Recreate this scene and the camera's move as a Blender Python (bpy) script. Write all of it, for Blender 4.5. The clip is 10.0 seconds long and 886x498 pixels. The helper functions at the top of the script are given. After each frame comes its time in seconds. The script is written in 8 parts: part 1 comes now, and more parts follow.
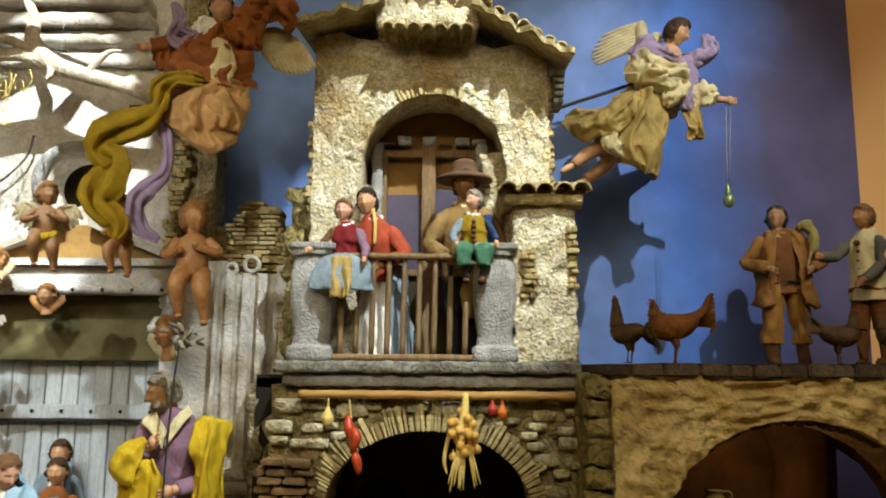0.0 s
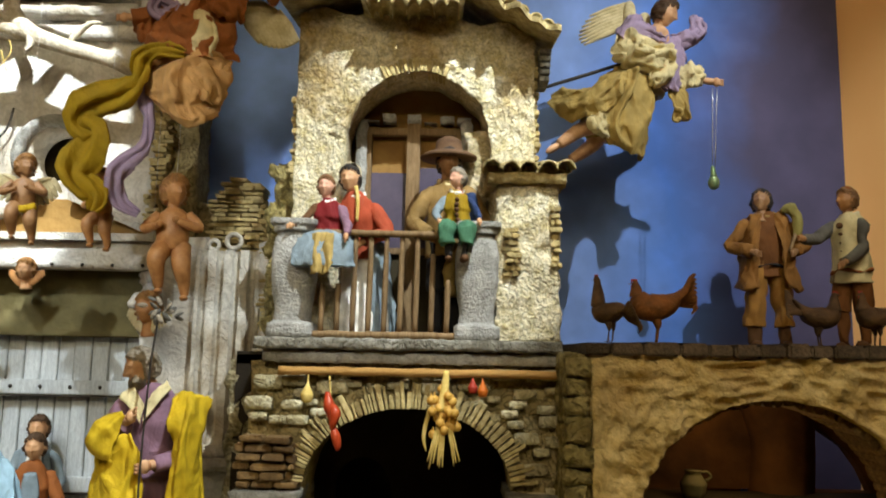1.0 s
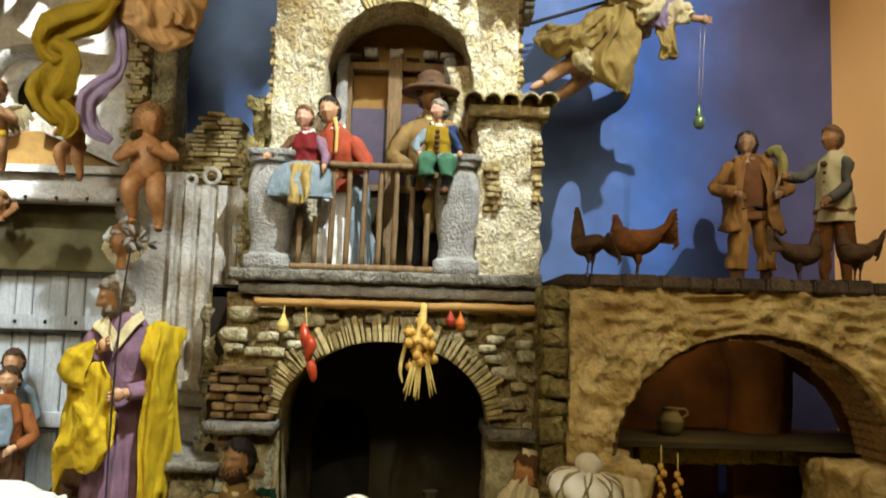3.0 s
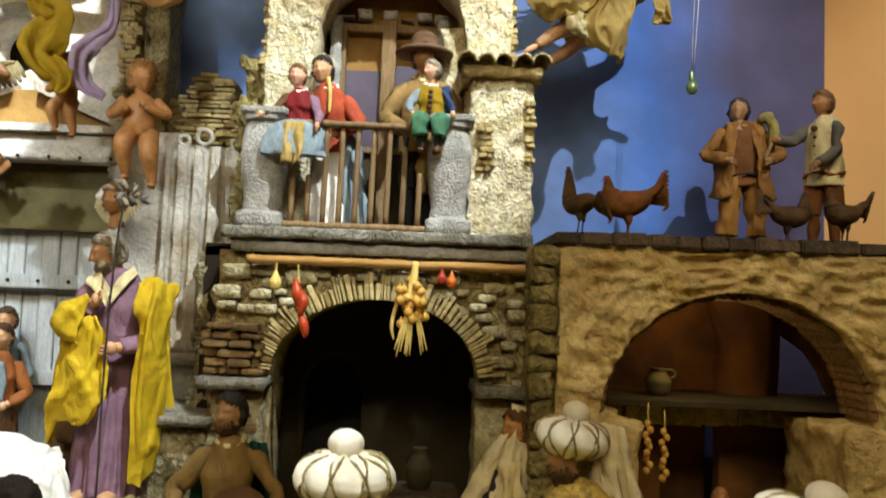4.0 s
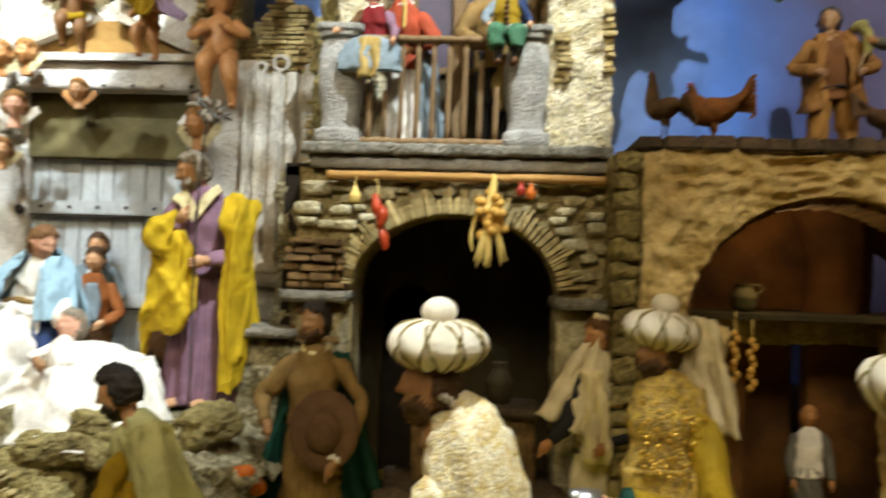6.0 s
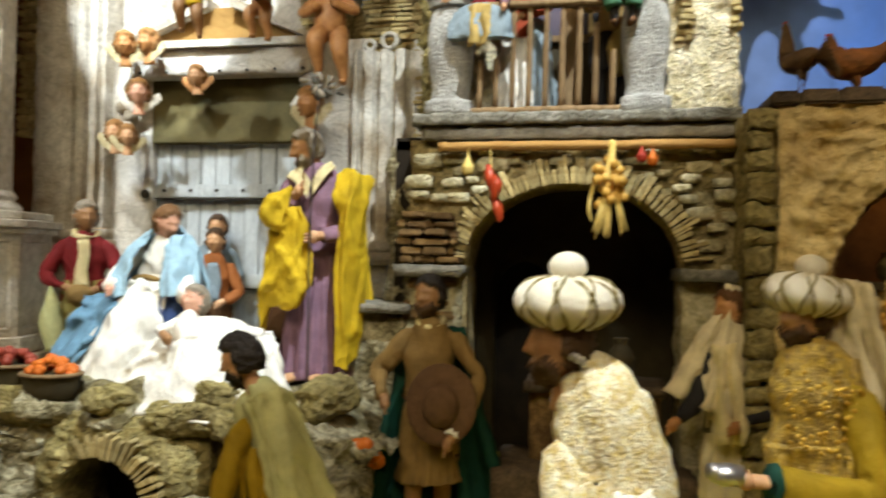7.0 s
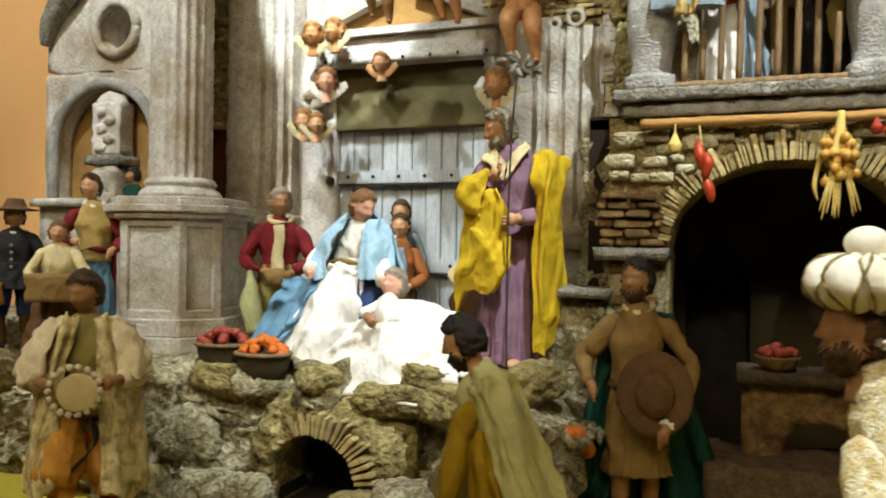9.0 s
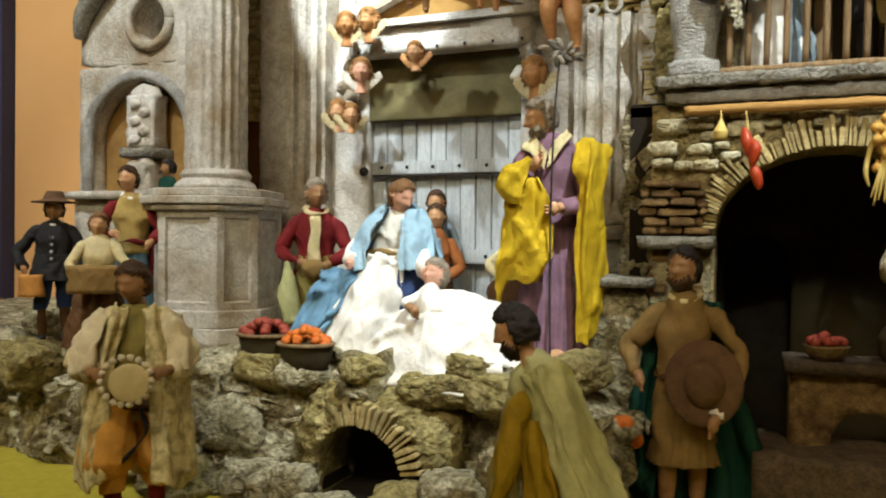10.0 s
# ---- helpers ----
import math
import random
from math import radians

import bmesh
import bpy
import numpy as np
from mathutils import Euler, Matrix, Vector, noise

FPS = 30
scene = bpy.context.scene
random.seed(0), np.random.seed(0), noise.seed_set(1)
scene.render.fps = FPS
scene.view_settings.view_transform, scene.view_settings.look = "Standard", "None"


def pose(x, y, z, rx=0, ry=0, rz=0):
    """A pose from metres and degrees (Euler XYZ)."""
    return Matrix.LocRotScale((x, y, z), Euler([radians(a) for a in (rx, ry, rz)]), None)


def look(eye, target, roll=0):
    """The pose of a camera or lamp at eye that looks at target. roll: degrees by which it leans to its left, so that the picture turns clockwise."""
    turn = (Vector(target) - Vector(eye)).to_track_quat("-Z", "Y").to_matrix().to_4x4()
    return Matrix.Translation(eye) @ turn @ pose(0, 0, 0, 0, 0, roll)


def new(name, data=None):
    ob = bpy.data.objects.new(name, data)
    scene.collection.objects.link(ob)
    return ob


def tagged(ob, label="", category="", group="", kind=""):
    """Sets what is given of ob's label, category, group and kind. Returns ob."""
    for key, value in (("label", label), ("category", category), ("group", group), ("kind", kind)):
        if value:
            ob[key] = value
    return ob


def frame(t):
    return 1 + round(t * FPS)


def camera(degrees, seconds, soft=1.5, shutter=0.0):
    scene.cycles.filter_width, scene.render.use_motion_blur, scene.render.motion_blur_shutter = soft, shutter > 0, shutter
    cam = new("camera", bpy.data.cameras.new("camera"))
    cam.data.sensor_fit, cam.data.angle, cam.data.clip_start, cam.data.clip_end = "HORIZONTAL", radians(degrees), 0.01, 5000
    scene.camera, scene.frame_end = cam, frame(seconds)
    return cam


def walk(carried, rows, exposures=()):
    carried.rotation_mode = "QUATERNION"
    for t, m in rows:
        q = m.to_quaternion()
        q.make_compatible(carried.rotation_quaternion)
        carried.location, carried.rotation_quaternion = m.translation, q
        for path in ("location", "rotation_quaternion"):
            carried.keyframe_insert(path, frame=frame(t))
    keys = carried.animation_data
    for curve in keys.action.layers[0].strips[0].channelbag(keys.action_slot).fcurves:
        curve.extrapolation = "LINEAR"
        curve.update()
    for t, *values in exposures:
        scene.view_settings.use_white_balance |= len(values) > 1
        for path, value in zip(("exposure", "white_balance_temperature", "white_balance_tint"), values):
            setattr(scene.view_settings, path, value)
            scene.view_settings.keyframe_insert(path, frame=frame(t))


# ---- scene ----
cam = camera(59.5, 10.0, 1.8, 1.0)
PATH = [
    (0, (0.021, -0.019, 1.477), (-0.011, 1.957, 1.782), 0.5),
    (0.5, (0.03, -0.017, 1.473), (0.011, 1.962, 1.763), 0.8),
    (1, (0.034, -0.01, 1.464), (0.026, 1.972, 1.736), 1.1),
    (1.5, (0.041, -0.001, 1.454), (0.039, 1.983, 1.707), 1.3),
    (2, (0.045, 0.008, 1.443), (0.057, 1.995, 1.674), 1.5),
    (2.5, (0.05, 0.013, 1.43), (0.064, 2.002, 1.641), 1.6),
    (4, (0.057, 0.008, 1.379), (0.092, 2.002, 1.524), 2.2),
    (4.5, (0.06, 0.007, 1.357), (0.107, 2.003, 1.484), 2.3),
    (5, (0.055, 0.011, 1.328), (0.1, 2.008, 1.431), 2.2),
    (5.2, (0.051, 0.01, 1.322), (0.088, 2.008, 1.413), 2.2),
    (6.5, (0.03, 0.031, 1.284), (-0.24, 2.012, 1.323), 1.3),
    (7, (0.018, 0.046, 1.27), (-0.371, 2.008, 1.299), 1.0),
    (7.5, (-0.014, 0.046, 1.268), (-0.493, 1.988, 1.281), 0.9),
    (8, (-0.05, 0.047, 1.261), (-0.64, 1.958, 1.274), 1.1),
    (8.5, (-0.068, 0.049, 1.262), (-0.744, 1.931, 1.264), 1.1),
    (9, (-0.086, 0.046, 1.259), (-0.792, 1.917, 1.256), 0.9),
    (9.5, (-0.108, 0.042, 1.258), (-0.826, 1.908, 1.245), 0.8),
    (10, (-0.124, 0.038, 1.254), (-0.865, 1.895, 1.232), 0.6),
]
walk(cam, [(t, look(eye, target, roll)) for t, eye, target, roll in PATH],
     [(0.0, -0.22), (1.5, -0.18), (2.5, -0.08), (4.0, 0.06), (5.0, 0.12), (6.5, 0.16), (8.0, 0.16), (9.0, 0.06), (10.0, 0.0)])

# ---- light ----
world = bpy.data.worlds.new("gallery_dark")
world.use_nodes = True
world.node_tree.nodes["Background"].inputs[0].default_value = (1.0, 0.72, 0.42, 1)
world.node_tree.nodes["Background"].inputs[1].default_value = 0.02
scene.world = world


def spot(name, eye, target, watts, cone, blend=0.5, size=0.008, colour=(1.0, 0.86, 0.66)):
    data = bpy.data.lights.new(name, "SPOT")
    data.energy, data.spot_size, data.spot_blend, data.shadow_soft_size, data.color = watts, radians(cone), blend, size, colour
    ob = new(name, data)
    ob.matrix_world = look(eye, target)
    return ob


def area(name, eye, target, watts, sx, sy, colour=(1.0, 0.78, 0.5)):
    data = bpy.data.lights.new(name, "AREA")
    data.shape, data.size, data.size_y, data.energy, data.color = "RECTANGLE", sx, sy, watts, colour
    ob = new(name, data)
    ob.matrix_world = look(eye, target)
    return ob


WARM = (0.88, 0.97, 1.0)
spot("spot_temple", (-0.50, 0.42, 2.88), (-0.77, 1.4, 1.85), 270, 17, 0.12, colour=WARM)
spot("spot_nativity", (0.20, 0.42, 2.82), (-0.55, 1.08, 1.12), 215, 21, 1.0, colour=(0.84, 0.95, 1.0))
spot("spot_door", (-0.80, 0.42, 2.75), (-0.68, 1.40, 1.33), 98, 17, 0.5, colour=WARM)
spot("spot_tower", (0.32, 0.42, 2.92), (-0.02, 1.24, 1.72), 195, 25, 0.5, colour=WARM)
spot("spot_sky", (-0.30, 1.30, 2.95), (-0.300, 1.59, 1.71), 170, 4.5, 0.25, colour=(0.88, 0.97, 1.0))
spot("spot_side", (-0.74, 0.10, 2.08), (-0.34, 1.40, 1.66), 26, 25, 0.7, colour=WARM)
spot("spot_angel", (0.78, 0.20, 2.85), (0.44, 1.50, 1.90), 90, 38, 0.9, colour=(0.88, 0.97, 1.0))
# spot_hall, spot_wall and spot_corner are added fill; no fixtures are known.
spot("spot_hall", (0.80, 0.15, 2.75), (0.55, 1.07, 1.34), 19, 26, 0.8, colour=(1.0, 0.93, 0.78))
spot("spot_kings", (0.05, 0.0, 2.7), (0.07, 0.60, 1.12), 122, 22, 0.6, colour=WARM)
spot("spot_column", (-1.2, 0.15, 2.75), (-1.22, 1.2, 1.32), 95, 52, 0.8, colour=WARM)
spot("spot_wall", (1.5, 0.5, 2.8), (1.35, 1.64, 1.7), 43, 50, 0.8, colour=WARM)
spot("spot_arch", (0.12, -0.40, 2.35), (-0.05, 1.15, 1.47), 28, 12, 0.7, colour=WARM)
spot("spot_corner", (-1.9, 0.5, 2.8), (-1.75, 1.64, 1.7), 56, 44, 0.8, colour=WARM)
# Unseen area lamp added as warm ambient fill.
area("gallery_ceiling_light", (-0.2, -0.9, 2.95), (-0.2, 1.2, 1.4), 54, 2.6, 0.8, (1.0, 0.86, 0.56))
lamp = bpy.data.lights.new("arch_lamp", "POINT")
lamp.energy, lamp.shadow_soft_size, lamp.color = 0.22, 0.01, (1.0, 0.72, 0.36)
new("arch_lamp", lamp).location = (0.46, 1.20, 1.36)

# ---- materials ----
def C(r, g, b):
    """A colour from 0..255 values to linear light."""
    return tuple(((v / 255) / 12.92 if v <= 10 else ((v / 255 + 0.055) / 1.055) ** 2.4) for v in (r, g, b))


def surf(name, c1, c2, rough=0.85, scale=30.0, bump=0.3, bscale=150.0, metal=0.0, stain=None, stain_scale=9.0, stain_amt=0.5,
         island=0.0, dist=0.004, stretch=(1, 1, 1), spec=0.3, fold=0.0, grain_shade=0.0, ridge=0.0, rscale=60.0):
    """A worn surface: two colours in fine noise, a third in larger stains, fine relief with shade painted into its
    hollows.
    """
    m = bpy.data.materials.new(name)
    m.use_nodes = True
    nt = m.node_tree
    nd, ln = nt.nodes, nt.links
    bs = nd["Principled BSDF"]
    bs.inputs["Roughness"].default_value, bs.inputs["Metallic"].default_value = rough, metal
    bs.inputs["Specular IOR Level"].default_value = spec
    tc = nd.new("ShaderNodeTexCoord")
    mp = nd.new("ShaderNodeMapping")
    mp.inputs["Scale"].default_value = stretch
    ln.new(tc.outputs["Object"], mp.inputs["Vector"])
    n1 = nd.new("ShaderNodeTexNoise")
    n1.inputs["Scale"].default_value, n1.inputs["Detail"].default_value, n1.inputs["Roughness"].default_value = scale, 6, 0.65
    ln.new(mp.outputs[0], n1.inputs["Vector"])
    r1 = nd.new("ShaderNodeValToRGB")
    r1.color_ramp.elements[0].position, r1.color_ramp.elements[1].position = 0.35, 0.65
    r1.color_ramp.elements[0].color, r1.color_ramp.elements[1].color = (*c1, 1), (*c2, 1)
    ln.new(n1.outputs["Fac"], r1.inputs[0])
    out = r1.outputs[0]
    if stain:
        n2 = nd.new("ShaderNodeTexNoise")
        n2.inputs["Scale"].default_value, n2.inputs["Detail"].default_value = stain_scale, 5
        ln.new(mp.outputs[0], n2.inputs["Vector"])
        r2 = nd.new("ShaderNodeMapRange")
        r2.inputs[1].default_value, r2.inputs[2].default_value, r2.inputs[4].default_value = 0.45, 0.7, stain_amt
        ln.new(n2.outputs["Fac"], r2.inputs[0])
        mx = nd.new("ShaderNodeMix")
        mx.data_type = "RGBA"
        mx.inputs[7].default_value = (*stain, 1)
        ln.new(r2.outputs[0], mx.inputs[0])
        ln.new(out, mx.inputs[6])
        out = mx.outputs[2]
    if island:
        oi = nd.new("ShaderNodeObjectInfo")
        ge = nd.new("ShaderNodeNewGeometry")
        ad = nd.new("ShaderNodeMath")
        ln.new(oi.outputs["Random"], ad.inputs[0])
        ln.new(ge.outputs["Random Per Island"], ad.inputs[1])
        fr = nd.new("ShaderNodeMath")
        fr.operation = "FRACT"
        ln.new(ad.outputs[0], fr.inputs[0])
        mr = nd.new("ShaderNodeMapRange")
        mr.inputs[3].default_value, mr.inputs[4].default_value = 1 - island, 1 + island
        ln.new(fr.outputs[0], mr.inputs[0])
        hs = nd.new("ShaderNodeHueSaturation")
        ln.new(mr.outputs[0], hs.inputs["Value"])
        ln.new(out, hs.inputs["Color"])
        out = hs.outputs[0]
    if bump:
        n3 = nd.new("ShaderNodeTexNoise")
        n3.inputs["Scale"].default_value, n3.inputs["Detail"].default_value = bscale, 5
        ln.new(mp.outputs[0], n3.inputs["Vector"])
        # Bump hollows darken the colour: painted crevice shade, streaks on wood.
        if grain_shade:
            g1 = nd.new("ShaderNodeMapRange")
            g1.inputs[1].default_value, g1.inputs[2].default_value, g1.inputs[3].default_value, g1.inputs[4].default_value = 0.36, 0.60, 1 - grain_shade, 1 + grain_shade * 0.35
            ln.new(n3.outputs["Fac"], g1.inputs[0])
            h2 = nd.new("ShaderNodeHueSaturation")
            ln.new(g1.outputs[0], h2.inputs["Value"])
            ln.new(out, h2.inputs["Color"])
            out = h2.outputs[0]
    # Creases of the ridge noise are darkened: crack lines and painted shade.
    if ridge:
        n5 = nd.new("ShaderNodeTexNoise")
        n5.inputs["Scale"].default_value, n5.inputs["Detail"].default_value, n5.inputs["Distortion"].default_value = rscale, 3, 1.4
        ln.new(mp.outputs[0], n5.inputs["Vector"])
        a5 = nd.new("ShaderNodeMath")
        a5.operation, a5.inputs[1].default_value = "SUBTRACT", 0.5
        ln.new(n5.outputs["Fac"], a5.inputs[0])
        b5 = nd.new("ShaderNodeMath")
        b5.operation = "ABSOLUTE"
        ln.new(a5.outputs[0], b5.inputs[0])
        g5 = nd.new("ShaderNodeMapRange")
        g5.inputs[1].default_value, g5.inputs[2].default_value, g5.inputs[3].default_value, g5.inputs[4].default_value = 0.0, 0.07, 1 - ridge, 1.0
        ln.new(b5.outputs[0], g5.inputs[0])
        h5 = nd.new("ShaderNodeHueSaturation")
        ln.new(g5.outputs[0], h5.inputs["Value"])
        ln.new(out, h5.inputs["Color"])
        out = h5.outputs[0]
    ln.new(out, bs.inputs["Base Color"])
    if bump:
        bu = nd.new("ShaderNodeBump")
        bu.inputs["Strength"].default_value, bu.inputs["Distance"].default_value = bump, dist
        ln.new(n3.outputs["Fac"], bu.inputs["Height"])
        if fold:
            m2 = nd.new("ShaderNodeMapping")
            m2.inputs["Scale"].default_value = (1, 1, 0.55)
            ln.new(tc.outputs["Object"], m2.inputs["Vector"])
            prev = None
            for sc, dist_, st in ((20, 0.007, fold * 0.55), (52, 0.0022, fold * 0.5)):
                n4 = nd.new("ShaderNodeTexNoise")
                n4.inputs["Scale"].default_value, n4.inputs["Detail"].default_value, n4.inputs["Distortion"].default_value = sc, 1.5, 1.1
                ln.new(m2.outputs[0], n4.inputs["Vector"])
                f1 = nd.new("ShaderNodeMath")
                f1.operation, f1.inputs[1].default_value = "SUBTRACT", 0.5
                ln.new(n4.outputs["Fac"], f1.inputs[0])
                f2 = nd.new("ShaderNodeMath")
                f2.operation = "ABSOLUTE"
                ln.new(f1.outputs[0], f2.inputs[0])
                f3 = nd.new("ShaderNodeMapRange")
                f3.inputs[1].default_value, f3.inputs[2].default_value, f3.inputs[3].default_value, f3.inputs[4].default_value = 0.0, 0.16, 1.0, 0.0
                ln.new(f2.outputs[0], f3.inputs[0])
                b2 = nd.new("ShaderNodeBump")
                b2.inputs["Strength"].default_value, b2.inputs["Distance"].default_value = st, dist_
                ln.new(f3.outputs[0], b2.inputs["Height"])
                if prev:
                    ln.new(prev.outputs[0], b2.inputs["Normal"])
                prev = b2
            ln.new(b2.outputs[0], bu.inputs["Normal"])
        if ridge:
            b6 = nd.new("ShaderNodeBump")
            b6.inputs["Strength"].default_value, b6.inputs["Distance"].default_value = 0.6, 0.008
            ln.new(g5.outputs[0], b6.inputs["Height"])
            ln.new(b6.outputs[0], bu.inputs["Normal"])
        ln.new(bu.outputs[0], bs.inputs["Normal"])
    return m


def cloth(name, rgb, rough=0.75, var=0.16, bump=0.25):
    c = C(*rgb)
    return surf(name, tuple(v * (1 - var) for v in c), tuple(min(1, v * (1 + var)) for v in c), rough, 25, bump, 420, dist=0.0015, spec=0.2, fold=0.55, stain=tuple(v * 0.62 for v in c), stain_scale=30, stain_amt=0.6)


M = {
    "plaster": surf("tower_plaster", C(206, 190, 140), C(244, 234, 206), 0.9, 55, 1.0, 170, stain=C(168, 132, 62), stain_scale=10, stain_amt=0.75, dist=0.007, grain_shade=0.16, ridge=0.34, rscale=62),
    "white_plaster": surf("temple_plaster", C(206, 200, 190), C(232, 228, 220), 0.9, 30, 0.5, 160, stain=C(158, 140, 108), stain_scale=7, stain_amt=0.75, grain_shade=0.08, ridge=0.16, rscale=18),
    "gold_plaster": surf("golden_plaster", C(180, 150, 84), C(232, 208, 148), 0.62, 24, 1.0, 60, stain=C(140, 104, 52), stain_scale=12, stain_amt=0.6, dist=0.012, grain_shade=0.14, ridge=0.12, rscale=44),
    "grey_stone": surf("grey_stone", C(158, 156, 150), C(192, 189, 182), 0.9, 60, 0.9, 260, stain=C(116, 112, 102), stain_scale=14, stain_amt=0.6, dist=0.004, grain_shade=0.14, ridge=0.14, rscale=70),
    "pale_stone": surf("pale_stone", C(190, 184, 172), C(220, 215, 204), 0.88, 50, 0.5, 180, stain=C(146, 124, 88), stain_scale=9, stain_amt=0.8, grain_shade=0.08, ridge=0.18, rscale=26),
    "dark_stone": surf("dark_ledge_stone", C(120, 116, 104), C(164, 159, 146), 0.85, 60, 0.7, 180, stain=C(80, 72, 54), stain_scale=18, stain_amt=0.75, grain_shade=0.18, ridge=0.3, rscale=45),
    "rock": surf("rock", C(134, 122, 86), C(212, 202, 170), 0.92, 30, 1.0, 120, stain=C(92, 78, 34), stain_scale=13, stain_amt=0.9, dist=0.009, grain_shade=0.28, ridge=0.35, rscale=30),
    "mossy": surf("mossy_rock", C(134, 120, 70), C(186, 170, 116), 0.92, 22, 1.0, 110, stain=C(84, 68, 30), stain_scale=16, stain_amt=0.8, dist=0.009, grain_shade=0.28, ridge=0.35, rscale=30),
    "rubble": surf("rubble_stone", C(180, 168, 128), C(218, 208, 174), 0.9, 60, 0.9, 160, stain=C(120, 104, 60), stain_scale=22, stain_amt=0.7, island=0.20, grain_shade=0.12, ridge=0.3, rscale=50),
    "mortar": surf("mortar", C(150, 134, 92), C(190, 172, 126), 0.95, 50, 0.9, 180, stain=C(100, 84, 48), stain_scale=24, stain_amt=0.7, grain_shade=0.12, ridge=0.45, rscale=45),
    "brick": surf("tan_brick", C(164, 144, 92), C(204, 186, 136), 0.9, 90, 0.6, 300, stain=C(126, 98, 52), stain_scale=30, stain_amt=0.6, island=0.25, grain_shade=0.12),
    "brown_brick": surf("brown_brick", C(98, 74, 44), C(150, 120, 76), 0.9, 70, 0.6, 260, stain=C(70, 48, 24), stain_scale=30, stain_amt=0.6, island=0.25, grain_shade=0.18),
    "capbrick": surf("cap_brick", C(70, 58, 46), C(96, 80, 62), 0.85, 60, 0.6, 240, island=0.25, grain_shade=0.18),
    "tile": surf("roof_tile", C(160, 140, 92), C(204, 186, 136), 0.9, 70, 0.9, 200, stain=C(98, 80, 46), stain_scale=24, stain_amt=0.7, island=0.2, grain_shade=0.18, dist=0.006),
    "wood": surf("old_wood", C(112, 88, 58), C(142, 116, 82), 0.75, 30, 0.4, 160, stretch=(6, 6, 0.7), island=0.15, grain_shade=0.15),
    "beam": surf("pale_beam", C(158, 116, 58), C(182, 140, 78), 0.75, 30, 0.4, 160, stretch=(0.7, 6, 6), grain_shade=0.12),
    "plank": surf("grey_door_plank", C(186, 192, 196), C(214, 219, 221), 0.8, 26, 0.5, 180, stretch=(7, 7, 0.8), island=0.08, grain_shade=0.20),
    "olive_board": surf("olive_board", C(84, 76, 46), C(108, 98, 62), 0.8, 14, 0.3, 80, stain=C(58, 52, 30), stain_scale=6, stain_amt=0.6),
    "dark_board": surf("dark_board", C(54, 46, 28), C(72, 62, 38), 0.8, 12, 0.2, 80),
    # Near-black colour stands in for shade in the archway and culvert.
    "dark": surf("interior_shade", C(30, 24, 17), C(44, 36, 25), 0.95, 20, 0.3, 90),
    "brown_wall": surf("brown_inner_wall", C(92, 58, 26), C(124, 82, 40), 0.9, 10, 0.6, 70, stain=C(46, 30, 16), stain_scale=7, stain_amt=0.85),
    "ochre": surf("ochre_niche", C(134, 100, 52), C(164, 128, 72), 0.9, 14, 0.4, 90, stain=C(110, 76, 34), stain_scale=9, stain_amt=0.7),
    "orange": surf("orange_wall_paint", C(240, 182, 118), C(243, 188, 124), 0.9, 4, 0.05, 300),
    "gallery": surf("gallery_paint", C(150, 116, 78), C(158, 122, 84), 0.9, 4, 0.05, 300),
    "indigo": surf("indigo_paint", C(60, 60, 86), C(66, 66, 94), 0.8, 4, 0.05, 300),
    "felt": surf("olive_yellow_cloth", C(160, 146, 44), C(176, 160, 54), 0.95, 60, 0.2, 500),
    "bark": surf("pale_bark", C(186, 172, 148), C(214, 204, 184), 0.9, 40, 0.7, 160, stain=C(120, 100, 70), stain_scale=16, stain_amt=0.6, grain_shade=0.14),
    "iron": surf("dark_iron", C(44, 40, 36), C(62, 56, 50), 0.55, 60, 0.2, 200),
    "pane": surf("violet_pane", C(70, 64, 82), C(88, 80, 98), 0.35, 10, 0.0),
}
# the painted sky: blue in the middle, violet to the side, soft clouds
sky = bpy.data.materials.new("painted_sky")
sky.use_nodes = True
nd, ln = sky.node_tree.nodes, sky.node_tree.links
tc = nd.new("ShaderNodeTexCoord")
sx = nd.new("ShaderNodeSeparateXYZ")
ln.new(tc.outputs["Object"], sx.inputs[0])
n1 = nd.new("ShaderNodeTexNoise")
n1.inputs["Scale"].default_value, n1.inputs["Detail"].default_value = 3.5, 5
ln.new(tc.outputs["Object"], n1.inputs["Vector"])
ad = nd.new("ShaderNodeMath")
ad.operation = "MULTIPLY_ADD"
ad.inputs[1].default_value = 0.35
ln.new(n1.outputs["Fac"], ad.inputs[0])
ln.new(sx.outputs["X"], ad.inputs[2])
rp = nd.new("ShaderNodeValToRGB")
el = rp.color_ramp.elements
el[0].position, el[0].color = 0.45, (*C(128, 158, 222), 1)
el[1].position, el[1].color = 0.90, (*C(84, 77, 108), 1)
e = el.new(0.66)
e.color = (*C(82, 126, 212), 1)
ln.new(ad.outputs[0], rp.inputs[0])
n2 = nd.new("ShaderNodeTexNoise")
n2.inputs["Scale"].default_value, n2.inputs["Detail"].default_value = 9, 6
ln.new(tc.outputs["Object"], n2.inputs["Vector"])
mr = nd.new("ShaderNodeMapRange")
mr.inputs[1].default_value, mr.inputs[2].default_value, mr.inputs[3].default_value, mr.inputs[4].default_value = 0.4, 0.75, 0.85, 1.25
ln.new(n2.outputs["Fac"], mr.inputs[0])
hs = nd.new("ShaderNodeHueSaturation")
ln.new(mr.outputs[0], hs.inputs["Value"])
ln.new(rp.outputs[0], hs.inputs["Color"])
ln.new(hs.outputs[0], nd["Principled BSDF"].inputs["Base Color"])
nd["Principled BSDF"].inputs["Roughness"].default_value = 0.8
M["sky"] = sky

